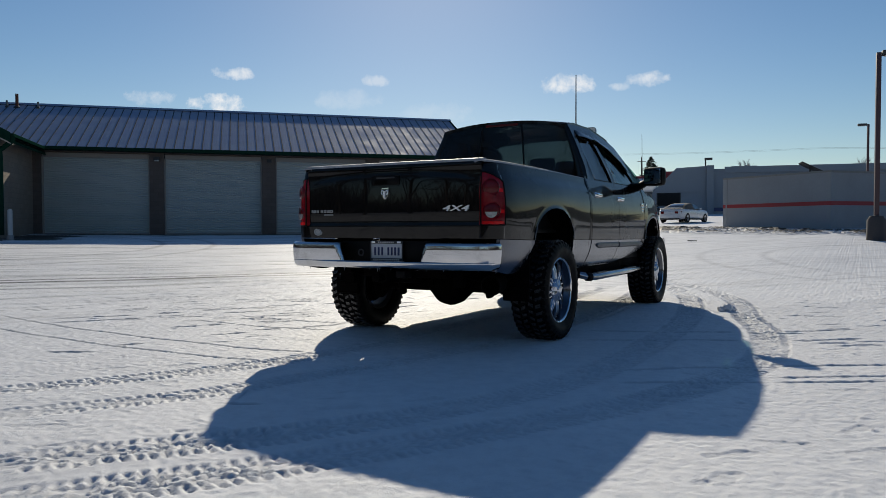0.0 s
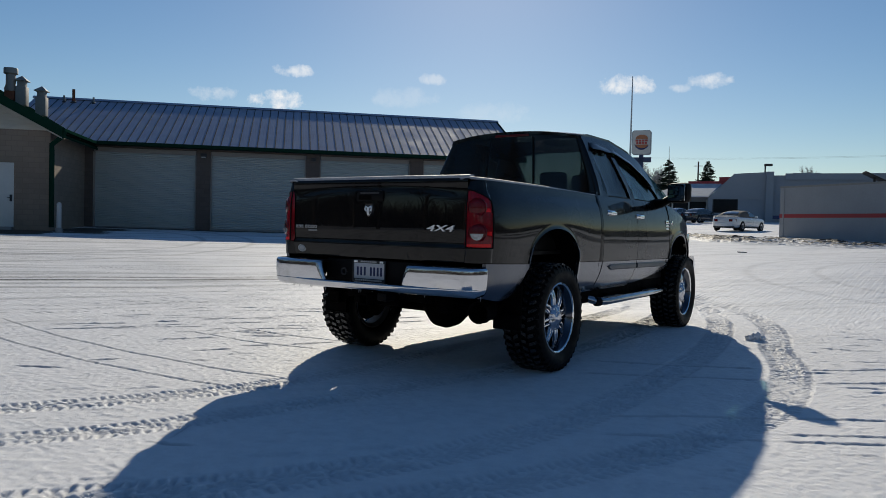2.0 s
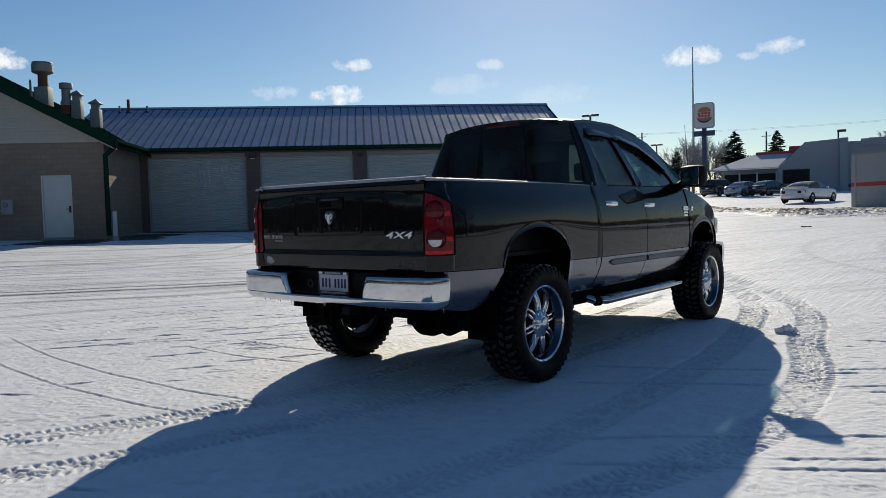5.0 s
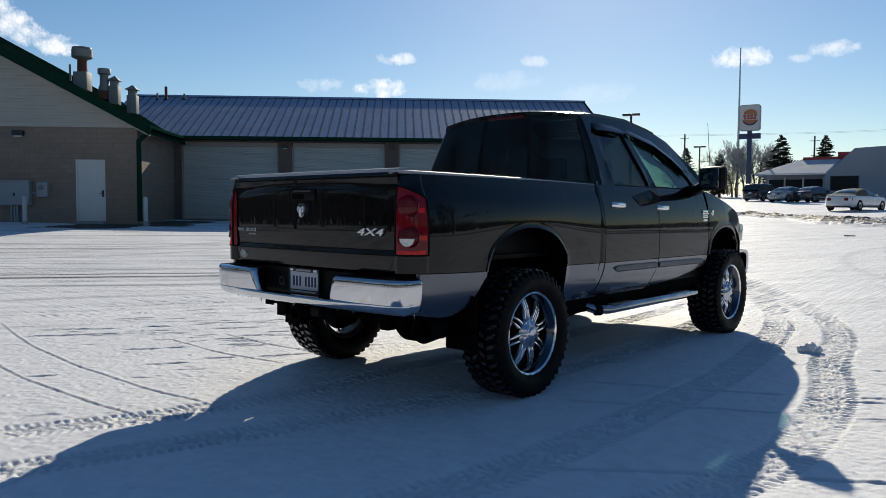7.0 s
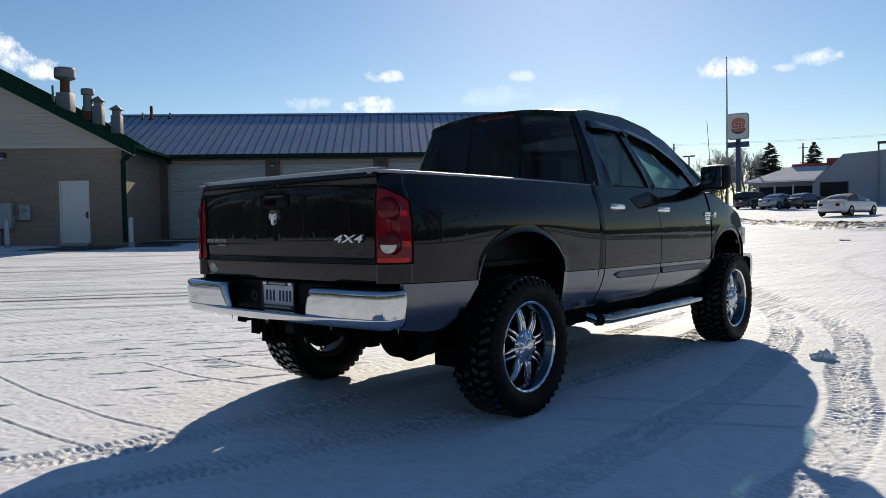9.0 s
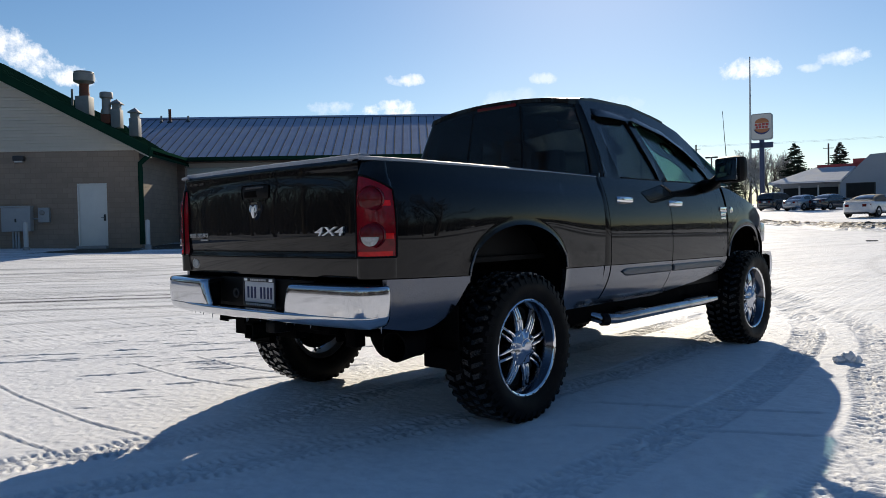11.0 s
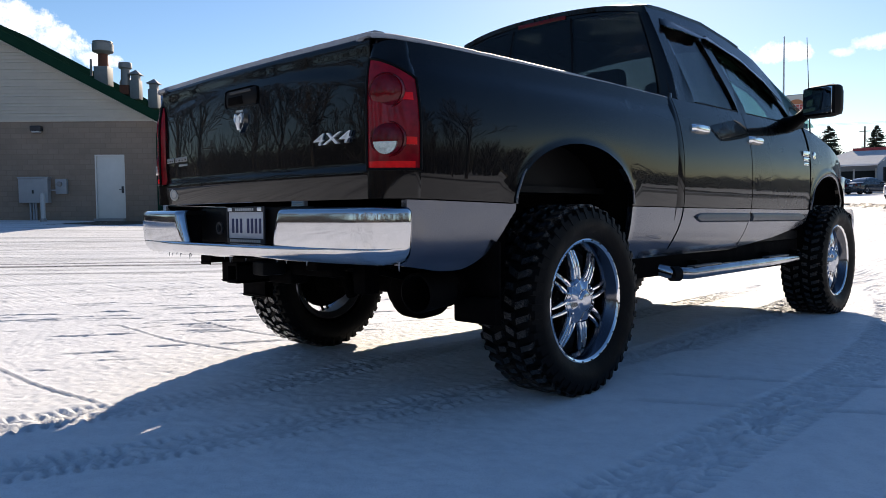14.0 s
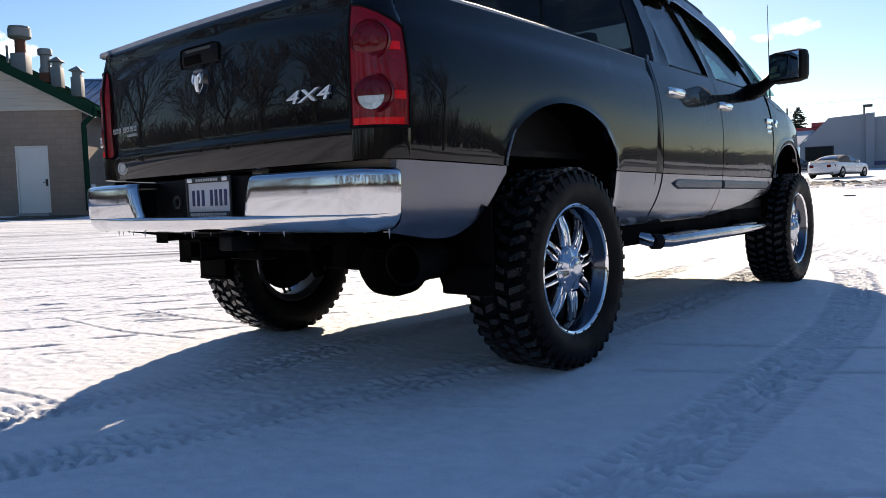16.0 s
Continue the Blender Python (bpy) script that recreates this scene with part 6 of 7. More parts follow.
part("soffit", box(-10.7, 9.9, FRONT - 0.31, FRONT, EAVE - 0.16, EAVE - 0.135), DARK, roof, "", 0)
part("verge_trim", prism([(10.0, FRONT - 0.39, EAVE - 0.2), (10.0, FRONT - 0.39, EAVE + 0.03), (10.0, FRONT + 5.55, RIDGE + 0.05), (10.0, FRONT + 11.7, EAVE + 0.03), (10.0, FRONT + 11.7, EAVE - 0.2), (10.0, FRONT + 5.55, RIDGE - 0.18)], (0.05, 0, 0)), GREEN_TRIM, roof, "", 0)
for s, tall, r, mat in ((-13.0, 0.32, 0.05, GALV), (-12.55, 0.66, 0.075, RUST), (-11.6, 0.30, 0.05, GALV)):
    pipe_ob = part("vent_pipe", tube([(s, FRONT + 5.0, RIDGE - 0.4), (s, FRONT + 5.0, RIDGE - 0.25 + tall)], r, 12), mat, roof)
    part("pipe_flashing", lathe([(0, r * 2.6), (0.05, r * 2.2), (0.14, r * 1.1)], 14, Matrix.Translation((s, FRONT + 5.0, RIDGE - 0.33)) @ Euler((0, radians(-90), 0)).to_matrix().to_4x4()), DARK, pipe_ob)
part("pier_lamp", box(-5.68, -5.40, FRONT - 0.16, FRONT, 4.12, 4.28, 0.03), DARK, garage, "dark wall lamp on a pier")
part("pier_lamp_lens", box(-5.64, -5.44, FRONT - 0.14, FRONT - 0.02, 4.08, 4.125, 0.01), SIGN_WHITE, garage)
part("pier_lamp", box(-0.62, -0.40, FRONT - 0.16, FRONT, 4.12, 4.28, 0.03), DARK, garage, "dark wall lamp on a pier")

# wing with the gable
wing_b = thing("gabled_wing", "tan block wing with cream siding in its gable and green trim", "building", B)
WEAVE, PITCH, APEX = 4.58, 0.535, -21.0
RAKE0 = -10.18


def rake_z(s):
    return WEAVE + PITCH * (RAKE0 - s) if s > APEX else WEAVE + PITCH * (RAKE0 - APEX) - PITCH * (APEX - s)


# block front with a door opening
DOOR = (-13.14, -11.99, 3.21)
for a, b, z0, z1 in ((-31.0, DOOR[0], BASE, 4.56), (DOOR[1], -10.7, BASE, 4.56), (DOOR[0], DOOR[1], DOOR[2], 4.56)):
    part("front_wall", box(a, b, WING, WING + 0.3, z0, z1), BLOCK, wing_b, "", 0)
part("side_wall", box(-11.0, -10.7, WING + 0.3, FRONT + 0.28, BASE, 4.6), BLOCK, wing_b, "", 0)
part("far_side_wall", box(-31.0, -30.7, WING + 0.3, FRONT + 11, BASE, 4.6), BLOCK, wing_b, "", 0)
laps = []
z = 4.56
while z < rake_z(APEX) - 0.1:
    laps.append(z)
    z += 0.13
lap_mesh = bmesh.new()
for z in laps:
    z1 = min(z + 0.13, rake_z(APEX) - 0.02)
    right = RAKE0 - (z1 - WEAVE) / PITCH - 0.6
    left = 2 * APEX - right
    add_prism(lap_mesh, [(left, WING - 0.065, z), (right, WING - 0.065, z), (right, WING - 0.012, z1), (left, WING - 0.012, z1)], (0, 0.06, 0))
part("gable_siding", lap_mesh, SIDING, wing_b, "cream lap siding in the gable", 0)
part("siding_trim", box(-31.0, -10.68, WING - 0.05, WING, 4.50, 4.565, 0.005), SIDING, wing_b, "", 0)
part("gable_backing", prism([(RAKE0 - 0.6, WING + 0.05, 4.5), (APEX, WING + 0.05, rake_z(APEX) - 0.12), (2 * APEX - RAKE0 + 0.6, WING + 0.05, 4.5)], (0, 0.15, 0)), SIDING, wing_b, "", 0)
wroof = part("wing_roof", prism([(RAKE0, WING - 0.44, WEAVE - 0.24), (APEX, WING - 0.44, rake_z(APEX) - 0.24), (2 * APEX - RAKE0, WING - 0.44, WEAVE - 0.24), (2 * APEX - RAKE0, WING - 0.44, WEAVE - 0.34), (APEX, WING - 0.44, rake_z(APEX) - 0.34), (RAKE0, WING - 0.44, WEAVE - 0.34)], (0, 11.0, 0)), WING_ROOF, wing_b, "dark green metal roof of the wing", 0)
rake = bmesh.new()
add_prism(rake, [(RAKE0 + 0.02, WING - 0.49, WEAVE - 0.28), (RAKE0 + 0.02, WING - 0.49, WEAVE + 0.03), (APEX, WING - 0.49, rake_z(APEX) + 0.03), (APEX, WING - 0.49, rake_z(APEX) - 0.28)], (0, 0.05, 0))
add_prism(rake, [(2 * APEX - RAKE0 - 0.02, WING - 0.49, WEAVE - 0.20), (2 * APEX - RAKE0 - 0.02, WING - 0.49, WEAVE + 0.07), (APEX - 0.001, WING - 0.49, rake_z(APEX) + 0.06), (APEX - 0.001, WING - 0.49, rake_z(APEX) - 0.20)], (0, 0.05, 0))
part("rake_trim", rake, GREEN_TRIM, wroof, "dark green trim along the gable", 0)
part("rake_soffit", prism([(RAKE0, WING - 0.44, WEAVE - 0.40), (APEX, WING - 0.44, rake_z(APEX) - 0.40), (APEX, WING - 0.44, rake_z(APEX) - 0.36), (RAKE0, WING - 0.44, WEAVE - 0.36)], (0, 0.42, 0)), SIDING, wroof, "", 0)
part("side_gutter", box(RAKE0 - 0.02, RAKE0 + 0.12, WING - 0.4, FRONT - 0.48, WEAVE - 0.13, WEAVE + 0.0, 0.02), GREEN_TRIM, wroof, "", 0)
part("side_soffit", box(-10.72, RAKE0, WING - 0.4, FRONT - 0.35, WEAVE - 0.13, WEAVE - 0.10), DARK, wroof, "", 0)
part("downspout", tube([(RAKE0 + 0.05, WING - 0.3, WEAVE - 0.1), (RAKE0 + 0.03, WING - 0.3, WEAVE - 0.28), (-10.62, WING - 0.10, WEAVE - 0.62), (-10.62, WING - 0.08, WEAVE - 0.9), (-10.62, WING - 0.08, 0.75)], 0.095, 10), GREEN_TRIM, wing_b, "dark green downspout")
seam2 = box(-0.0, math.hypot(RAKE0 - APEX, rake_z(APEX) - WEAVE), -0.022, 0.022, 0.0, 0.05)
seam2_mesh = bpy.data.meshes.new("seam")
seam2.to_mesh(seam2_mesh)
seam2.free()
seam2_mesh.materials.append(WING_ROOF)
for i in range(25):
    ob = new("seam", seam2_mesh)
    ob.parent = wroof
    ob.matrix_basis = pose(RAKE0, WING - 0.2 + 0.41 * i, WEAVE - 0.24, 0, 0, 180) @ pose(0, 0, 0, 0, -math.degrees(math.atan(PITCH)), 0)
# white steel door
door = part("steel_door", box(DOOR[0] + 0.05, DOOR[1] - 0.05, WING + 0.05, WING + 0.10, 0.74, DOOR[2] - 0.05, 0.005), DOOR_WHITE, wing_b, "closed white steel door")
fr = bmesh.new()
add_box(fr, DOOR[0], DOOR[0] + 0.05, WING - 0.01, WING + 0.15, 0.6, DOOR[2])
add_box(fr, DOOR[1] - 0.05, DOOR[1], WING - 0.01, WING + 0.15, 0.6, DOOR[2])
add_box(fr, DOOR[0] + 0.05, DOOR[1] - 0.05, WING - 0.01, WING + 0.15, DOOR[2] - 0.05, DOOR[2])
part("door_frame", fr, DOOR_WHITE, door, "", 0)
part("door_lock", box(-12.13, -12.06, WING - 0.02, WING + 0.06, 1.72, 1.98, 0.01), DARK, door, "dark door handle plate")
part("lock_lever", tube([(-12.09, WING - 0.02, 1.86), (-12.09, WING - 0.07, 1.86), (-12.2, WING - 0.07, 1.86)], 0.012, 8), DARK, door)
part("threshold", box(DOOR[0], DOOR[1], WING - 0.25, WING + 0.3, 0.55, 0.735, 0.01), CONCRETE, door)
# electrical cabinet, meter and conduits
cab_e = thing("electrical_cabinet", "grey electrical cabinet fixed to the block wall", "electrical cabinet", B)
part("cabinet_body", box(-15.98, -14.86, WING - 0.28, WING - 0.002, 1.36, 2.30, 0.015), BOX_GREY, cab_e)
part("cabinet_lid", box(-16.01, -14.83, WING - 0.31, WING - 0.01, 2.30, 2.36, 0.01), BOX_GREY, cab_e)
part("cabinet_latch", box(-15.46, -15.40, WING - 0.30, WING - 0.27, 1.72, 1.86, 0.005), DARK, cab_e)
for s in (-15.62, -15.50, -15.40):
    part("conduit", tube([(s, WING - 0.12, 1.40), (s, WING - 0.12, 0.6)], 0.04, 10), BOX_GREY, cab_e)
meter = thing("meter_box", "small grey meter box on the block wall", "meter", B)
part("meter_body", box(-14.62, -14.20, WING - 0.16, WING - 0.002, 1.70, 2.28, 0.015), BOX_GREY, meter)
part("meter_face", lathe([(0, 0.10), (0.06, 0.10), (0.08, 0.07), (0.08, 0)], 20, Matrix.Translation((-14.45, WING - 0.155, 2.08)) @ Euler((0, 0, radians(-90))).to_matrix().to_4x4()), GALV, meter)
part("meter_conduit", tube([(-14.62, WING - 0.08, 1.85), (-14.86, WING - 0.08, 1.85)], 0.03, 8), BOX_GREY, meter)
lampw = thing("wall_lamp", "dark half-round wall lamp above the cabinet", "wall lamp", B)
part("lamp_body", box(-15.52, -15.08, WING - 0.22, WING - 0.002, 4.12, 4.34, 0.06), DARK, lampw)
part("lamp_lens", box(-15.46, -15.14, WING - 0.20, WING - 0.03, 4.07, 4.13, 0.02), SIGN_WHITE, lampw)
# bollards
for s, d in ((-16.55, WING - 1.0), (-14.68, WING - 1.0), (-10.08, WING - 1.0)):
    post = thing("bollard", "white steel bollard with a domed top standing in snow", "bollard", B @ pose(s, d, 0.5), "bollards by the wing")
    part("post", lathe([(0.0, 0.085), (1.15, 0.085), (1.2, 0.065), (1.225, 0.0)], 18, Euler((0, radians(-90), 0)).to_matrix().to_4x4()), SIGN_WHITE, post)
    part("collar", lathe([(0.0, 0.13), (0.24, 0.12), (0.26, 0.085)], 16, Euler((0, radians(-90), 0)).to_matrix().to_4x4()), CONCRETE, post)

# roof vents on the wing
VENT_D = WING + 4.0


def roof_vent(s, base, label):
    return thing("roof_vent", label, "roof vent", B @ pose(s, VENT_D, base), "roof vents on the wing")


UP = Euler((0, radians(-90), 0)).to_matrix().to_4x4()
v = roof_vent(-14.46, 6.55, "tall exhaust stack with a wide galvanised cowl and rusty neck")
part("curb", box(-0.30, 0.30, -0.30, 0.30, 0.0, 0.82, 0.02), GALV, v)
part("neck", lathe([(0.8, 0.26), (0.86, 0.22), (1.50, 0.20), (1.52, 0.0)], 24, UP), RUST, v, "rust-streaked neck")
part("cowl", lathe([(1.38, 0.20), (1.46, 0.40), (1.50, 0.44), (1.82, 0.44), (1.86, 0.40), (1.88, 0.42), (1.92, 0.41), (1.92, 0.0)], 30, UP), GALV, v)
v = roof_vent(-13.50, 6.15, "mushroom roof vent with a dark neck")
part("curb", box(-0.20, 0.20, -0.20, 0.20, 0.0, 0.42, 0.02), RUST, v)
part("neck", lathe([(0.40, 0.24), (0.52, 0.26), (0.68, 0.20), (1.2, 0.19), (1.2, 0.0)], 24, UP), GALV, v)
part("cowl", lathe([(1.12, 0.2), (1.16, 0.28), (1.36, 0.28), (1.40, 0.26), (1.42, 0.0)], 24, UP), GALV, v)
for s, base in ((-13.05, 5.95), (-12.26, 5.55)):
    v = roof_vent(s, base, "square roof vent with a pointed cap")
    part("curb", box(-0.205, 0.205, -0.205, 0.205, 0.0, 0.82, 0.015), GALV, v)
    part("louvre", box(-0.155, 0.155, -0.155, 0.155, 0.82, 1.08, 0.01), GALV, v)
    part("cap", prism([(-0.25, -0.25, 1.06), (0.25, -0.25, 1.06), (0.25, 0.25, 1.06), (-0.25, 0.25, 1.06)], (0, 0, 0.03)), GALV, v)
    cone = bmesh.new()
    ring = [cone.verts.new(p) for p in ((-0.25, -0.25, 1.09), (0.25, -0.25, 1.09), (0.25, 0.25, 1.09), (-0.25, 0.25, 1.09))]
    tip = cone.verts.new((0, 0, 1.30))
    for i in range(4):
        cone.faces.new((ring[i], ring[(i + 1) % 4], tip))
    cone.faces.new(ring[::-1])
    part("peak", cone, GALV, v, "", 0)
v = roof_vent(-15.0, 7.0, "thin plumbing vent pipe")
part("pipe", tube([(0, 0, 0), (0, 0, 0.72)], 0.05, 10), GALV, v)
# ---- across the lot: restaurant, sign, poles, cars ----
F = pose(0, 0, 0, 0, 0, 12)


def spot(a, d, turn=0.0, dz=0.0):
    """A pose across the lot: a metres aside, d metres ahead on the bearing 12 degrees left of +y."""
    p = F @ Vector((a, d, 0))
    return pose(p.x, p.y, ground_z(p.x, p.y) + dz, 0, 0, 12 + turn)


diner = thing("restaurant", "grey stucco restaurant with a low snow-dusted wing and red fascia", "building", Matrix.Translation((-1.85, 2.5, -0.6)) @ Matrix.Scale(1.5, 4) @ F)
D = 52.0
part("main_block", prism([(0.45, D, 1.0), (0.45, D, 3.75), (2.2, D, 5.55), (4.45, D, 5.66), (4.45, D, 5.42), (24.0, D, 5.42), (24.0, D, 1.0)], (0, 14, 0)), STUCCO, diner, "", 0)
part("parapet", box(5.6, 22.0, D - 0.15, D + 0.2, 5.1, 5.55), STUCCO, diner, "", 0)
part("pilaster", box(4.35, 4.85, D - 0.25, D, 1.0, 5.68), STUCCO, diner, "", 0)
part("base_band", box(4.85, 24.0, D - 0.06, D, 2.3, 2.55), SIGN_BLUE, diner, "dark blue band", 0)
part("service_window", box(0.85, 2.45, D - 0.05, D + 0.1, 2.75, 3.66, 0.01), SHOP_GLASS, diner, "dark window")
part("window_frame", box(0.78, 2.52, D - 0.03, D + 0.05, 2.68, 3.73, 0.01), DARK, diner)
part("wall_ledge", box(0.46, 24.0, D - 0.05, D, 3.70, 3.80), STUCCO, diner, "", 0)
part("roof_unit", box(6.2, 8.0, D + 2, D + 4, 5.4, 5.75, 0.02), BOX_GREY, diner)
low = part("low_wing", box(-3.4, 0.45, D + 1.5, D + 10, 1.0, 3.9), STUCCO, diner, "", 0)
part("low_roof", prism([(-4.1, D + 0.6, 3.85), (0.44, D + 0.6, 3.85), (1.3, D + 4.0, 5.05), (-1.2, D + 4.0, 5.05)], (0, 0.25, 0.12)), SHINGLE_SNOW, low, "snow-dusted shingle roof", 0)
rf = bmesh.new()
quad = [rf.verts.new(p) for p in ((-4.1, D + 0.6, 3.86), (0.44, D + 0.6, 3.86), (1.5, D + 4.2, 5.08), (-1.1, D + 4.2, 5.08), (-4.1, D + 9.0, 3.86), (-1.1, D + 6.0, 5.08))]
rf.faces.new(quad[:4])
rf.faces.new((quad[0], quad[3], quad[5], quad[4]))
part("roof_slope", rf, SHINGLE_SNOW, low, "", 0)
part("fascia_red", box(-1.2, 1.9, D + 4.0, D + 5.0, 5.0, 5.28, 0.01), RED_PAINT, low, "red fascia")
part("fascia_top", box(1.1, 2.1, D + 3.9, D + 5.0, 5.28, 5.6, 0.01), RED_PAINT, low)
for a, b in ((-3.2, -2.2), (-2.1, -1.0), (-0.9, 0.3)):
    pane = part("window", box(a, b, D + 1.42, D + 1.52, 2.2, 3.55, 0.01), SHOP_GLASS, low, "dark shop window")
    part("mullion", box(b - 0.02, b + 0.08, D + 1.38, D + 1.5, 1.2, 3.7), SIGN_WHITE, pane)
part("flood_lamp", box(4.2, 4.75, D + 0.2, D + 0.5, 6.12, 6.28, 0.02), DARK, diner)
part("flood_post", box(4.22, 4.32, D + 0.3, D + 0.4, 5.4, 6.2), DARK, diner)

# white masonry enclosure with a red stripe
encl = thing("masonry_enclosure", "white painted masonry enclosure with a red stripe along it", "enclosure", F)


def wall_run(a, b, z0, z1, mat, out, name):
    (xa, ya), (xb, yb) = a, b
    d = Vector((xb - xa, yb - ya, 0)).normalized()
    n_ = Vector((d.y, -d.x, 0))
    o = n_ * out
    return part(name, prism([(xa + o.x, ya + o.y, z0), (xb + o.x, yb + o.y, z0), (xb + o.x, yb + o.y, z1), (xa + o.x, ya + o.y, z1)], tuple(-n_ * (0.3 + out))), mat, encl, "", 0)


L, M, Rr, Bk = (4.6, 39.0), (9.35, 34.2), (17.5, 40.0), (12.0, 45.0)
wall_run(L, M, 0.9, 3.80, WHITE_WALL, 0.0, "wall_panel")
wall_run(M, Rr, 0.9, 3.78, WHITE_WALL, 0.0, "wall_panel")
wall_run(Bk, L, 0.9, 3.8, WHITE_WALL, 0.0, "wall_panel")
wall_run(L, M, 2.10, 2.30, RED_PAINT, 0.02, "red_stripe")
wall_run(M, Rr, 2.10, 2.30, RED_PAINT, 0.02, "red_stripe")
wall_run(L, M, 3.74, 3.84, GALV, 0.04, "coping")
wall_run(M, Rr, 3.72, 3.82, GALV, 0.04, "coping")
panel_ob = thing("tilted_roof_panel", "dark square panel tilted on a rooftop frame", "roof panel", F)
part("panel_plate", prism([(8.3, 36.0, 4.45), (9.35, 35.6, 3.85), (9.35, 36.9, 3.85), (8.3, 37.3, 4.45)], (0.05, 0, -0.08)), DARK, panel_ob, "", 0)
part("panel_leg", box(8.7, 8.8, 36.4, 36.5, 3.7, 4.2), DARK, panel_ob)

# burger restaurant pylon sign: plain shapes in its colours
sign = thing("pylon_sign", "tall pylon sign with a rounded white face on a blue pole", "sign", spot(-8.45, 85.0))
zs = ground_z(-25, 76)


def rounded(x0, x1, z0, z1, r, y):
    pts = []
    for cx, cz, a0 in ((x1 - r, z1 - r, 0), (x0 + r, z1 - r, 90), (x0 + r, z0 + r, 180), (x1 - r, z0 + r, 270)):
        pts += [(cx + r * math.cos(radians(a0 + q * 15)), y, cz + r * math.sin(radians(a0 + q * 15))) for q in range(7)]
    return pts


part("cabinet", prism(rounded(-1.12, 1.12, 10.15 - zs, 13.05 - zs, 0.3, -0.3), (0, 0.6, 0)), BOX_GREY, sign)
sface = part("sign_face", prism(rounded(-1.03, 1.03, 10.25 - zs, 12.95 - zs, 0.26, -0.33), (0, 0.05, 0)), SIGN_WHITE, sign, "white sign face")


def lens_shape(cx, cz, w, h, y, top):
    pts = [(cx + w * math.cos(radians(a)), y, cz + (h * math.sin(radians(a)))) for a in range(0, 181, 15)]
    return pts if top else [(x, yy, 2 * cz - z) for x, yy, z in pts]


cz = 11.62 - zs
part("upper_bun", prism(lens_shape(0.05, cz + 0.38, 0.72, 0.52, -0.36, True), (0, 0.04, 0)), SIGN_ORANGE, sface)
part("lower_bun", prism(lens_shape(0.05, cz - 0.28, 0.72, 0.45, -0.36, False), (0, 0.04, 0)), SIGN_ORANGE, sface)
for z0, w in ((cz + 0.10, 0.74), (cz - 0.20, 0.66)):
    for i in range(4):
        part("red_bar", box(-w + 0.06 + i * w * 0.5, -w + 0.06 + i * w * 0.5 + w * 0.4, -0.375, -0.34, z0 - 0.02, z0 + 0.22, 0.02), SIGN_RED, sface)
crescent = bmesh.new()
add_tube(crescent, [(0.05 + 0.88 * math.cos(a), -0.36, cz + 0.05 + 0.86 * math.sin(a)) for a in steps(radians(200), radians(335), 16)], [0.02 + 0.075 * math.sin(math.pi * i / 16) for i in range(17)], 8)
part("blue_crescent", crescent, SIGN_BLUE, sface)
part("reader_board", box(-1.15, 1.15, -0.2, 0.2, 9.25 - zs, 9.85 - zs, 0.03), POLE_BLUE, sign)
part("sign_pole", box(-0.24, 0.24, -0.2, 0.2, -0.5, 10.2 - zs, 0.02), POLE_BLUE, sign)
p = F @ Vector((-7.34, 67.5, 0)) * 1.45 + Vector((-1.66, 2.25, 0))
flag_at = pose(p.x, p.y, ground_z(p.x, p.y))
flag = thing("flagpole", "tall bare grey flagpole", "flagpole", flag_at)
part("shaft", lathe([(-0.2, 0.18), (8.0, 0.15), (19.6, 0.07), (19.6, 0.0)], 12, UP), POLE_GREY, flag)
part("truck_cap", lathe([(19.6, 0.10), (19.68, 0.08), (19.74, 0.0)], 10, UP), POLE_GREY, flag)


def light_pole(at, tall, heads, mat, base):
    ob = thing("parking_lot_lamp", "tall parking lot lamp with box heads on a slim pole", "street lamp", at, "parking lot lamps")
    if base:
        part("footing", lathe([(-0.3, 0.34), (0.62, 0.32), (0.78, 0.22), (0.80, 0.0)], 20, UP), FOOTING, ob, "dark stained round concrete footing")
    part("pole", box(-0.08, 0.08, -0.08, 0.08, -0.3, tall, 0.01), mat, ob)
    for s in heads:
        part("lamp_head", box(min(0.1 * s, 0.75 * s), max(0.1 * s, 0.75 * s), -0.16, 0.16, tall - 0.12, tall + 0.06, 0.03), DARK, ob)
        part("lamp_lens", box(min(0.2 * s, 0.7 * s), max(0.2 * s, 0.7 * s), -0.13, 0.13, tall - 0.14, tall - 0.118), SIGN_WHITE, ob)
    return ob


p = Vector((3.85, 25.95))
light_pole(pose(p.x, p.y, ground_z(p.x, p.y) + 0.14, 0, 0, 12), 6.85, (1,), POLE_BROWN, True)
light_pole(spot(-15.0, 60.0), 7.9, (-1, 1), POLE_BROWN, False)
light_pole(spot(-15.7, 95.0), 6.6, (-1, 1), POLE_BROWN, False)
light_pole(spot(16.6, 60.0), 7.4, (-1,), POLE_BROWN, False)


# utility poles
def utility_pole(at, tall):
    ob = thing("utility_pole", "weathered wooden utility pole with a crossarm", "utility pole", at, "utility poles")
    part("pole", lathe([(-0.3, 0.14), (tall, 0.09), (tall, 0)], 10, UP), BARK, ob)
    part("crossarm", box(-0.55, 0.55, -0.04, 0.04, tall - 0.6, tall - 0.53), BARK, ob)
    return ob


utility_pole(spot(-17.6, 95), 8.3)
utility_pole(spot(-2.4, 95), 7.4)
utility_pole(spot(-13.0, 120), 9.0)
wires = bmesh.new()
for off in (-0.7, 0.7):
    add_tube(wires, [F @ Vector((a, 95 + off + (a + 17) * 0.1, 11.2 - 0.5 * math.sin(math.pi * (a + 60) / 40 % math.pi) * 0.6)) for a in steps(-60, 30, 45)], 0.007, 4)
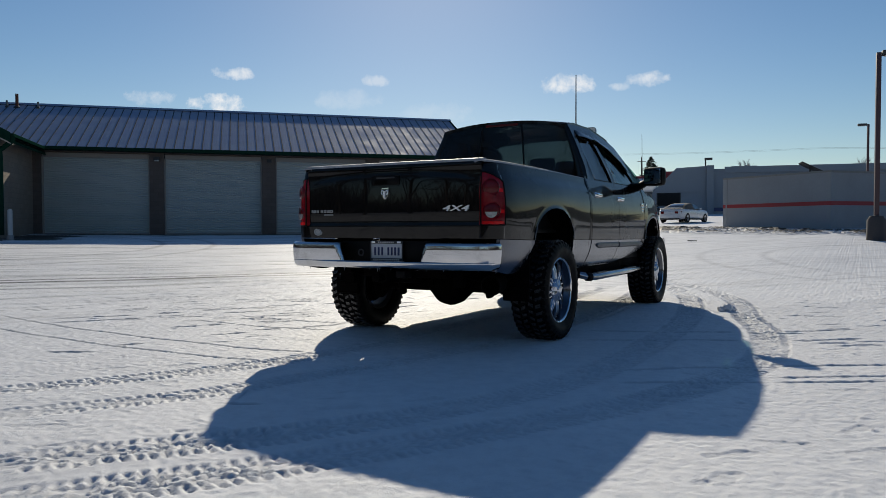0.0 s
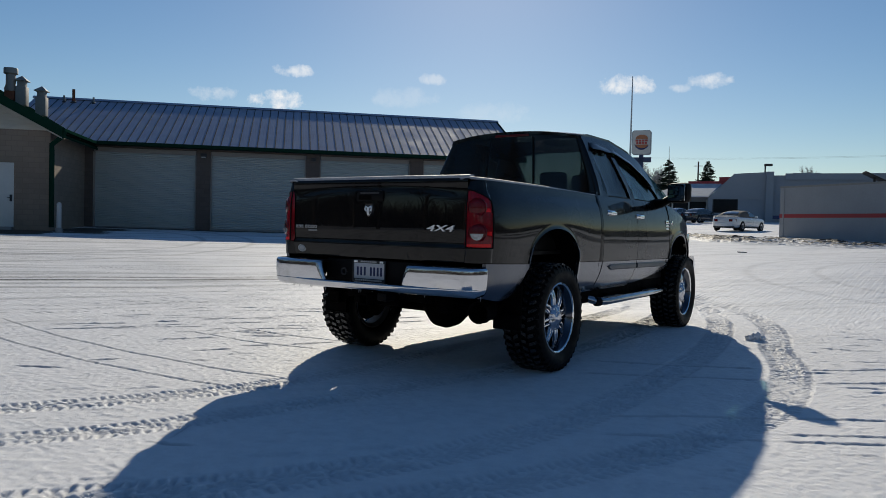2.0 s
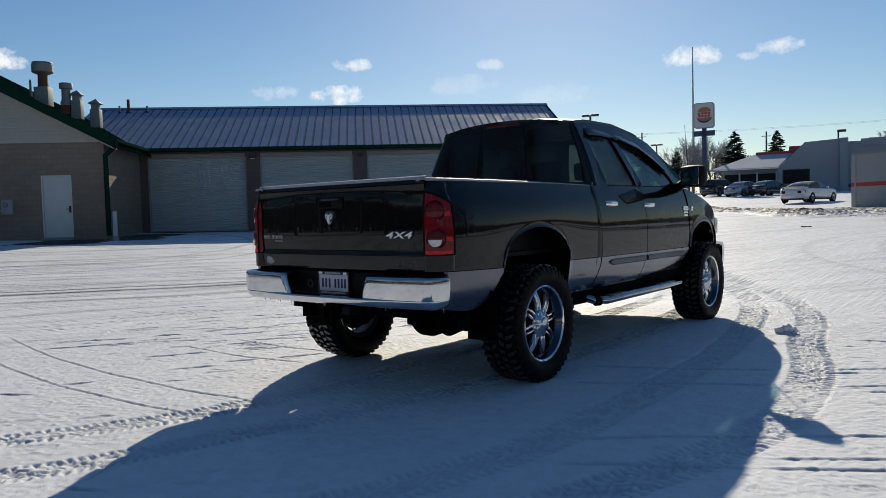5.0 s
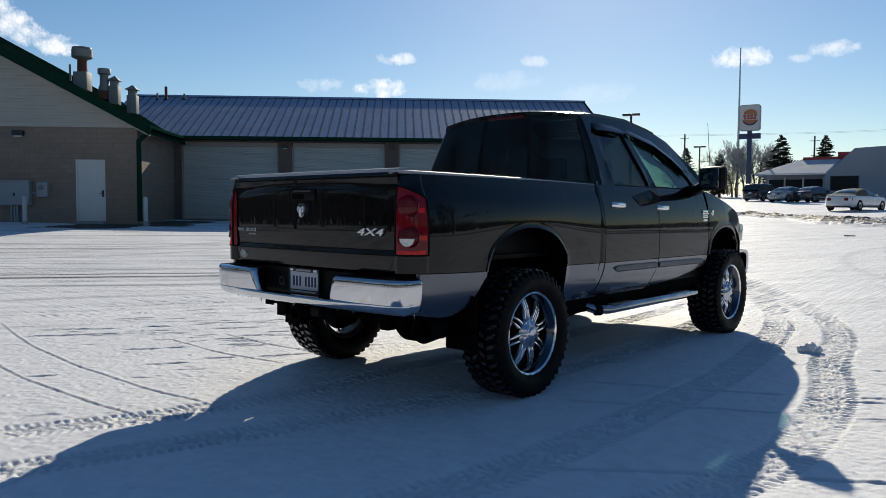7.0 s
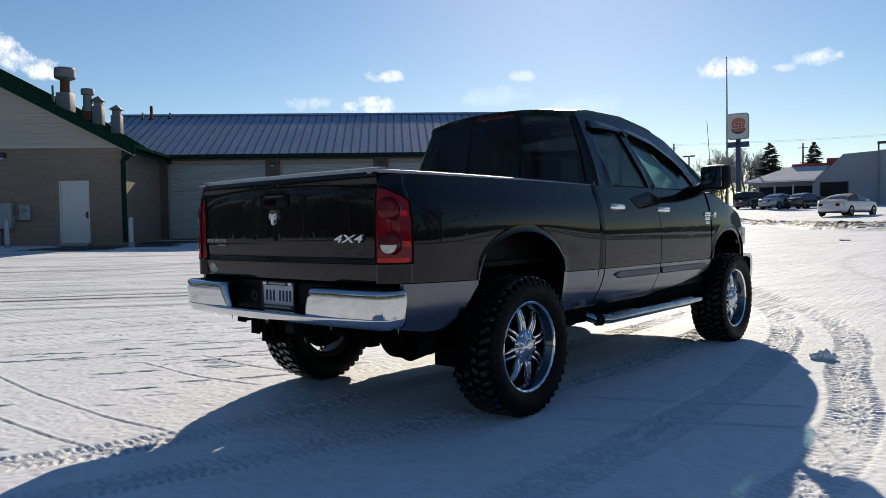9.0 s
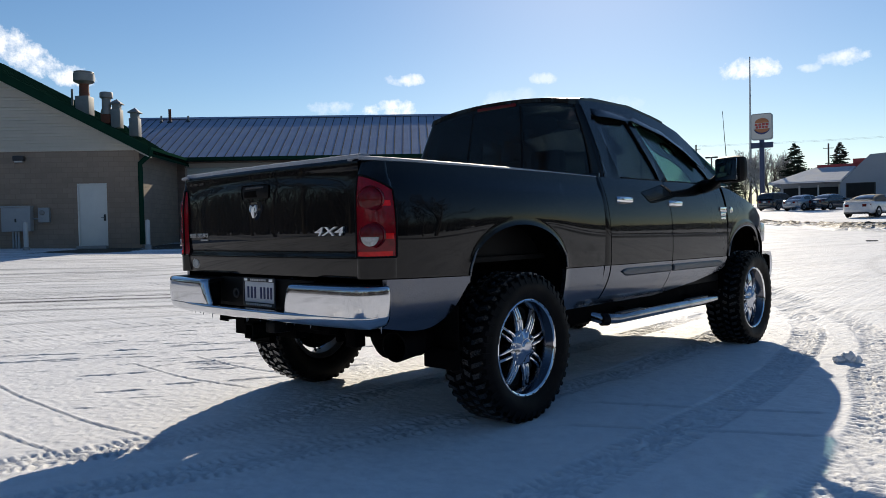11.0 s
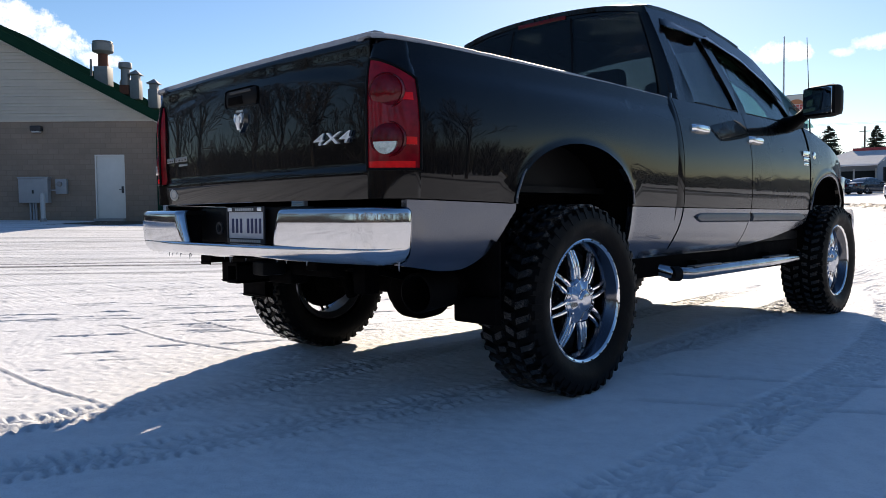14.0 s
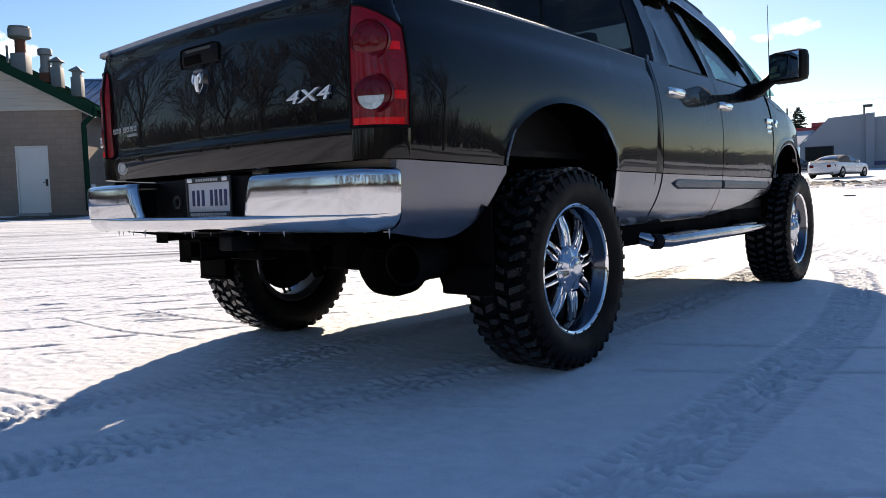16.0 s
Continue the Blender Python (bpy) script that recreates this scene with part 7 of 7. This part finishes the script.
tagged(link_mesh("power_lines", wires, DARK), "thin dark power lines between poles", "power line", kind="stuff")


# ---- parked cars ----
def car(at, label, paint, length, width, height, nose_z, deck_z, cabin, top_mat=None, van=False):
    """A parked car: a rounded lofted body, a curved cabin with set-in panes, wheels in arches, lamps and bumpers; the nose points to +y.

    cabin gives, along the car from its tail, the foot of the back window, the roof's rear and front, and the foot of the windscreen."""
    ob = thing("car", label, "car", at, "cars parked across the lot")
    half = length / 2
    y0, y1, y2, y3 = [-half + length * c for c in cabin]
    belt = deck_z - 0.02
    top_line = [(-half, deck_z - 0.16), (-half + 0.10, deck_z - 0.02), (y0, deck_z), ((y1 + y2) / 2, belt + 0.02), (y3, belt), (half - 0.55, nose_z + 0.05), (half - 0.12, nose_z - 0.06), (half, nose_z - 0.22)]

    def body_w(y):
        """Half width, drawn in round both ends."""
        e = max(0.0, (abs(y) - (half - 0.75)) / 0.75)
        return width / 2 * (1 - 0.24 * e**3)

    rows = []
    for q in steps(0, 1, 40):
        y = -half + length * (0.5 - 0.5 * math.cos(math.pi * q)) * 0.5 + length * q * 0.5
        w, top = body_w(y), smooth_table(top_line, y, 0.10)
        e = max(0.0, (abs(y) - (half - 0.35)) / 0.35) ** 2
        lo = 0.20 + 0.12 * e
        mid = lo + (top - lo) * 0.62
        side = [(0.80, lo), (0.95, lo + 0.06), (0.99, lo + 0.20), (1.0, mid), (0.985, top - 0.13), (0.95, top - 0.05), (0.87, top - 0.012), (0.60, top + 0.008)]
        rows.append([Vector((-x * w, y, z)) for x, z in side] + [Vector((0, y, top + 0.02))] + [Vector((x * w, y, z)) for x, z in side[::-1]])
    bm = bmesh.new()
    rings = [[bm.verts.new(p) for p in r] for r in rows]
    n = len(rings[0])
    for r, s in zip(rings, rings[1:]):
        for j in range(n):
            bm.faces.new((r[j], r[(j + 1) % n], s[(j + 1) % n], s[j]))
    bm.faces.new(rings[0][::-1])
    bm.faces.new(rings[-1])
    part("body", bm, paint, ob, "", 60)
    cover = top_mat or paint
    w_belt, w_top = width / 2 * 0.93, width / 2 * (0.80 if van else 0.70)
    roof_line = [(y0, belt + 0.0), (y0 + (y1 - y0) * 0.5, belt + (height - belt) * 0.60), (y1, height - 0.05), ((y1 + y2) / 2, height + 0.01), (y2, height - 0.04), (y2 + (y3 - y2) * 0.5, belt + (height - belt) * 0.55), (y3, belt)]

    def roof_z(y):
        return smooth_table(roof_line, y, 0.09)

    def cabin_w(z):
        q = max(0.0, min(1.0, (z - belt) / (height - belt)))
        return w_belt + (w_top - w_belt) * q**1.25

    shell = bmesh.new()
    rings = []
    for y in steps(y0 - 0.05, y3 + 0.05, 30):
        zr = max(roof_z(y), belt - 0.03)
        rise = zr - (belt - 0.06)
        side = [(cabin_w(belt - 0.06 + rise * h) - inset, belt - 0.06 + rise * h) for h, inset in ((0, 0), (0.35, 0), (0.65, 0.005), (0.85, 0.02), (0.95, 0.06), (1.0, 0.15))]
        rings.append([shell.verts.new((-x, y, z)) for x, z in side] + [shell.verts.new((0, y, zr + 0.025))] + [shell.verts.new((x, y, z)) for x, z in side[::-1]])
    for r, s in zip(rings, rings[1:]):
        for a, b, c, d in zip(r, r[1:], s[1:], s):
            shell.faces.new((a, b, c, d))
    part("cabin", shell, cover, ob, "tan soft top" if top_mat else "", 60)
    # panes
    for s in (-1, 1):
        split = y1 + (y2 - y1) * 0.50
        spans = [(y0 + (y1 - y0) * (0.9 if top_mat else 0.55), split - 0.04), (split + 0.04, y3 - (y3 - y2) * 0.28)]
        for ya, yb in spans[1:] if top_mat else spans:
            grid = []
            for y in steps(ya, yb, 8):
                zt = max(belt + 0.05, roof_z(y) - 0.075)
                grid.append([Vector((s * (cabin_w(z) + 0.006), y, z)) for z in steps(belt + 0.03, zt, 5)])
            part("side_window", sheet(grid, lambda p, s=s: (-s * 0.01, 0, 0)), WINDOW_DARK, ob)
        for y in (-half + length * 0.19, half - length * 0.19):
            part("wheel_arch", lathe([(0.0, 0.385), (0.012, 0.38), (0.012, 0.0)], 26, Matrix.Translation((s * (width / 2 - 0.025), y, 0.34)) @ Matrix.Diagonal((s, 1, 1, 1))), DARK, ob)
            wheel = part("wheel", lathe([(-0.1, 0.2), (-0.1, 0.31), (0.08, 0.325), (0.1, 0.30), (0.1, 0.22)], 24, Matrix.Translation((s * (width / 2 - 0.08), y, 0.325)) @ Matrix.Diagonal((s, 1, 1, 1)), closed=True), RUBBER, ob)
            part("rim", lathe([(0.08, 0.225), (0.09, 0.20), (0.05, 0.08), (0.07, 0.0)], 16, Matrix.Translation((s * (width / 2 - 0.08), y, 0.325)) @ Matrix.Diagonal((s, 1, 1, 1))), GALV, wheel)
        w = body_w(-half)
        lamp = sheet([[Vector((s * x, y, z)) for z in (deck_z - 0.33, deck_z - 0.17)] for x, y in ((w * 0.56, -half - 0.012), (w * 0.80, -half - 0.012), (w * 0.97, -half + 0.01), (body_w(-half + 0.16) + 0.004, -half + 0.16))], lambda p: (0, 0.02, 0))
        part("tail_lamp", lamp, RED_DEEP, ob, "", 0)
        part("head_lamp", box(s * width * 0.26, s * width * 0.39, half - 0.16, half - 0.02, nose_z - 0.24, nose_z - 0.13, 0.02), CLEAR_LENS, ob)
        part("door_mirror", box(s * (width / 2 - 0.05), s * (width / 2 + 0.12), y3 - 0.45, y3 - 0.30, belt, belt + 0.12, 0.03), paint, ob)
        part("sill_trim", box(s * (width / 2 - 0.06), s * (width / 2 + 0.004), -half + length * 0.28, half - length * 0.28, 0.19, 0.29, 0.015), DARK, ob)
    for name, ya, yb in (("rear_window", y0 + (y1 - y0) * (0.30 if top_mat else 0.14), y1 - (y1 - y0) * 0.10), ("windscreen", y3 - (y3 - y2) * 0.10, y2 + (y3 - y2) * 0.12)):
        grid = []
        for y in steps(ya, yb, 6):
            z = roof_z(y)
            w = cabin_w(z) * (0.66 if top_mat and name == "rear_window" else 0.80)
            grid.append([Vector((x * w, y, z + 0.012 + 0.025 * (1 - abs(x)))) for x in steps(-1, 1, 8)])
        part(name, sheet(grid, lambda p: (0, 0, -0.01)), WINDOW_DARK, ob)
    ends = [[Vector((x * body_w(-half) * 1.03, -half - 0.05 + 0.10 * abs(x) ** 4 + dy, z)) for dy, z in ((0.05, 0.28), (0.005, 0.33), (0.0, 0.46), (0.03, 0.54))] for x in steps(-1, 1, 16)]
    part("bumper", sheet(ends, lambda p: (0, 0.05, 0)), paint, ob)
    part("valance", box(-width * 0.38, width * 0.38, -half - 0.0, -half + 0.2, 0.19, 0.29, 0.03), DARK, ob)
    part("rear_plate", box(-0.16, 0.16, -half - 0.02, -half, deck_z - 0.34, deck_z - 0.20, 0.003), WHITE_PLATE, ob)
    return ob


conv = car(spot(2.55, 48.5, -25), "white two-door convertible with a closed tan soft top, parked on snow", CAR_WHITE, 4.65, 1.86, 1.36, 0.82, 0.93, (0.13, 0.33, 0.52, 0.68), SOFT_TOP)
part("spoiler", sheet([[Vector((x, -2.24 + 0.10 * abs(x / 0.8) ** 3 + dy, 1.0 + dz - 0.07 * abs(x / 0.8) ** 6)) for dy, dz in ((0, 0.012), (0.0, 0.03), (0.16, 0.02), (0.18, 0.0))] for x in steps(-0.8, 0.8, 16)], lambda p: (0, 0, -0.02)), CAR_WHITE, conv)
car(spot(-5.9, 76.0, -25), "black sport utility vehicle parked by the restaurant", CAR_BLACK, 4.6, 1.85, 1.72, 1.05, 1.06, (0.01, 0.07, 0.58, 0.76), None, True)
car(spot(-3.1, 72.0, -32), "silver sedan parked by the restaurant", CAR_SILVER, 4.6, 1.8, 1.43, 0.86, 0.98, (0.12, 0.31, 0.54, 0.74))
car(spot(-1.0, 72.5, -32), "black sedan parked by the restaurant", CAR_BLACK, 4.6, 1.8, 1.43, 0.86, 0.98, (0.12, 0.31, 0.54, 0.74))


# ---- trees ----
def bare_tree(seed, tall, spread, thick, twig=TWIG):
    """A leafless tree: tapered trunk with limbs, and a crown of fine twigs."""
    random.seed(seed)
    limbs, twigs = bmesh.new(), bmesh.new()

    def grow(p, d, length, r, level):
        pts, radii = [p.copy()], [r]
        n = 4 if level < 2 else 3
        for i in range(n):
            d = (d + Vector((random.uniform(-1, 1), random.uniform(-1, 1), random.uniform(-0.3, 0.6))) * 0.16).normalized()
            p = p + d * length / n
            pts.append(p.copy())
            radii.append(r * (1 - 0.45 * (i + 1) / n))
        add_tube(limbs if level < 3 else twigs, pts, [max(v, 0.022) for v in radii], 7 if level == 0 else (5 if level < 3 else 3), cap=False)
        if level >= 4:
            return
        kids = (6, 5, 6, 5)[level]
        for i in range(kids):
            q = pts[min(len(pts) - 1, 1 + int((i + 1) / kids * (len(pts) - 1)))]
            a = random.uniform(0, 6.283)
            tilt = random.uniform(0.35, 0.85) * spread
            side = d.orthogonal().normalized()
            side.rotate(Matrix.Rotation(a, 3, d))
            nd = (d * math.cos(tilt) + side * math.sin(tilt) + Vector((0, 0, 0.12))).normalized()
            grow(q, nd, length * random.uniform(0.5, 0.72), radii[-1] * random.uniform(0.5, 0.75), level + 1)

    grow(Vector((0, 0, -0.2)), Vector((0, 0, 1)), tall * 0.42, thick, 0)
    ob = thing("bare_tree", "leafless deciduous tree with fine grey-brown twigs", "tree")
    part("trunk", limbs, BARK, ob)
    part("crown", twigs, twig, ob, "fine bare twigs")
    return ob


def spruce(seed, tall, wide):
    random.seed(seed)
    ob = thing("spruce", "dark spruce dusted with a little snow", "tree")
    part("trunk", tube([(0, 0, -0.3), (0, 0, tall * 0.5), (0, 0, tall)], [0.2, 0.12, 0.02], 8), BARK, ob)
    bm = bmesh.new()
    z = 0.8
    while z < tall - 0.1:
        reach = wide * (1 - z / tall) ** 0.85 * random.uniform(0.75, 1.1)
        n = max(5, int(11 * (1 - z / tall)) + 3)
        for i in range(n):
            a = random.uniform(0, 6.283)
            r = reach * random.uniform(0.65, 1.12)
            droop = random.uniform(0.05, 0.35)
            for s in steps(0.15, 1.0, 5):
                c = Vector((math.cos(a) * r * s, math.sin(a) * r * s, z - droop * r * s + 0.12 * s * s * r))
                w = 0.5 * (1.15 - s) * min(1.0, reach) + 0.12
                side = Vector((-math.sin(a), math.cos(a), 0))
                out_ = Vector((math.cos(a), math.sin(a), 0))
                for sd in (-1, 1):
                    tip = c + side * sd * w * random.uniform(0.7, 1.2) + out_ * w * 0.7 + Vector((0, 0, random.uniform(-0.14, 0.08)))
                    v = [bm.verts.new(q) for q in (c, c + out_ * 0.18 + Vector((0, 0, 0.03)), tip, c - Vector((0, 0, 0.10)))]
                    bm.faces.new(v[:3])
                    bm.faces.new((v[0], v[2], v[3]))
        z += 0.15 + 0.07 * random.random()
    part("crown", bm, NEEDLE, ob, "dark green needles", 0)
    return ob


t1, t2 = bare_tree(3, 9.0, 1.0, 0.16, TWIG_FROST), bare_tree(8, 12.0, 0.85, 0.22, TWIG_FROST)
s1, s2 = spruce(2, 8.6, 4.4), spruce(6, 9.2, 4.4)


def plant(ob, m, scale=1.0, first=False):
    made = ob if first else copy_thing(ob, m)
    made.matrix_basis = m @ Matrix.Scale(scale, 4)
    return made


plant(t1, spot(-10.3, 96), 1.0, True)
plant(t2, spot(-7.8, 100), 0.62, True)
plant(s1, spot(-6.1, 95, dz=-0.2), 0.93, True)
plant(s2, spot(-1.3, 97, dz=-0.2), 0.85, True)
plant(s1, spot(-13.5, 97, 70), 0.66)
plant(s2, spot(-17.8, 97, 40), 0.72)
for tree, a, d, turn, sc in ((t1, -12.2, 99, 80, 0.85), (t1, -8.9, 97, 170, 0.9), (t2, -9.1, 95, 220, 0.62), (t2, -11.4, 97, 15, 0.6), (t1, -7.4, 99, 310, 0.7), (t1, -14.6, 99, 100, 0.6), (t1, -2.9, 103, 45, 0.62), (t1, 1.6, 104, 145, 0.5), (t1, -4.3, 104, 200, 0.5), (t2, 10.2, 96, 20, 0.62), (t1, 9.0, 98, 300, 0.6), (t2, 24.5, 96, 120, 0.6), (t1, 26.0, 98, 10, 0.55), (t1, -16.0, 102, 250, 0.5), (t2, -21.0, 104, 250, 0.5)):
    plant(tree, spot(a, d, turn), sc)
# tree tops behind the garage roof
for s, d, sc, turn in ((-12.9, 60, 0.80, 0), (6.5, 62, 0.82, 130), (7.6, 66, 0.80, 40), (-22, 58, 0.8, 77)):
    q = B @ Vector((s, d, 0))
    plant(t2, pose(q.x, q.y, ground_z(q.x, q.y), 0, 0, turn), sc)
# trees that stand behind the camera's side of the lot and show in the paint
t3, t4 = bare_tree(14, 14.0, 0.95, 0.24), bare_tree(19, 16.0, 0.85, 0.28)
random.seed(21)
for i in range(40):
    a = radians(-176 + i * 5.6 + random.uniform(-2, 2))
    r = random.uniform(34, 60)
    x, y = r * math.cos(a), r * math.sin(a)
    plant(t4 if i % 2 else t3, pose(x, y, ground_z(x, y), 0, 0, random.uniform(0, 360)), random.uniform(0.75, 1.2), i < 2)
# far woods round the horizon, one ragged mass of stems and twigs
woods = bmesh.new()
random.seed(33)
for i in range(2700):
    near_side = i >= 500
    a = random.uniform(-3.25, 1.30) if near_side else random.uniform(0, 6.283)
    r = random.uniform(62, 95) * (1.15 if a > 0.7 else 1.0) if near_side else random.uniform(170, 300)
    az_left = math.degrees(math.atan2(-math.cos(a), math.sin(a)))
    x, y = r * math.cos(a), r * math.sin(a)
    h = random.uniform(4.0, 8.0) * (0.55 if -12 < az_left < 60 else 1.0)
    if near_side:
        h = (8.5 + 2.5 * math.sin(a * 5.0) * math.sin(a * 13.0 + 1.0)) * random.uniform(0.6, 1.15)
        h *= lerp_table([(0.75, 1.0), (0.98, 0.42), (1.4, 0.42)], a)
    z = ground_z(x, y)
    w = random.uniform(2.5, 5.0)
    add_tube(woods, [(x, y, z - 1), (x + random.uniform(-0.4, 0.4), y, z + h * 0.6)], [0.2, 0.08], 4, cap=False)
    for j in range(18 if near_side else 8):
        b = random.uniform(0, 6.283)
        k_ = random.uniform(0.1, 1.0)
        root = Vector((x, y, z + h * 0.55 * k_ * k_))
        tip = Vector((x + w * 0.5 * math.cos(b), y + w * 0.5 * math.sin(b), z + h * (0.25 + 0.7 * k_)))
        bend = root.lerp(tip, 0.5) + Vector((random.uniform(-0.4, 0.4), random.uniform(-0.4, 0.4), random.uniform(-0.3, 0.5)))
        add_tube(woods, [root, bend, tip], [0.06, 0.045, 0.02], 3, cap=False)
tagged(link_mesh("far_woods", woods, TWIG), "bare woods along the horizon", "woods", kind="stuff")
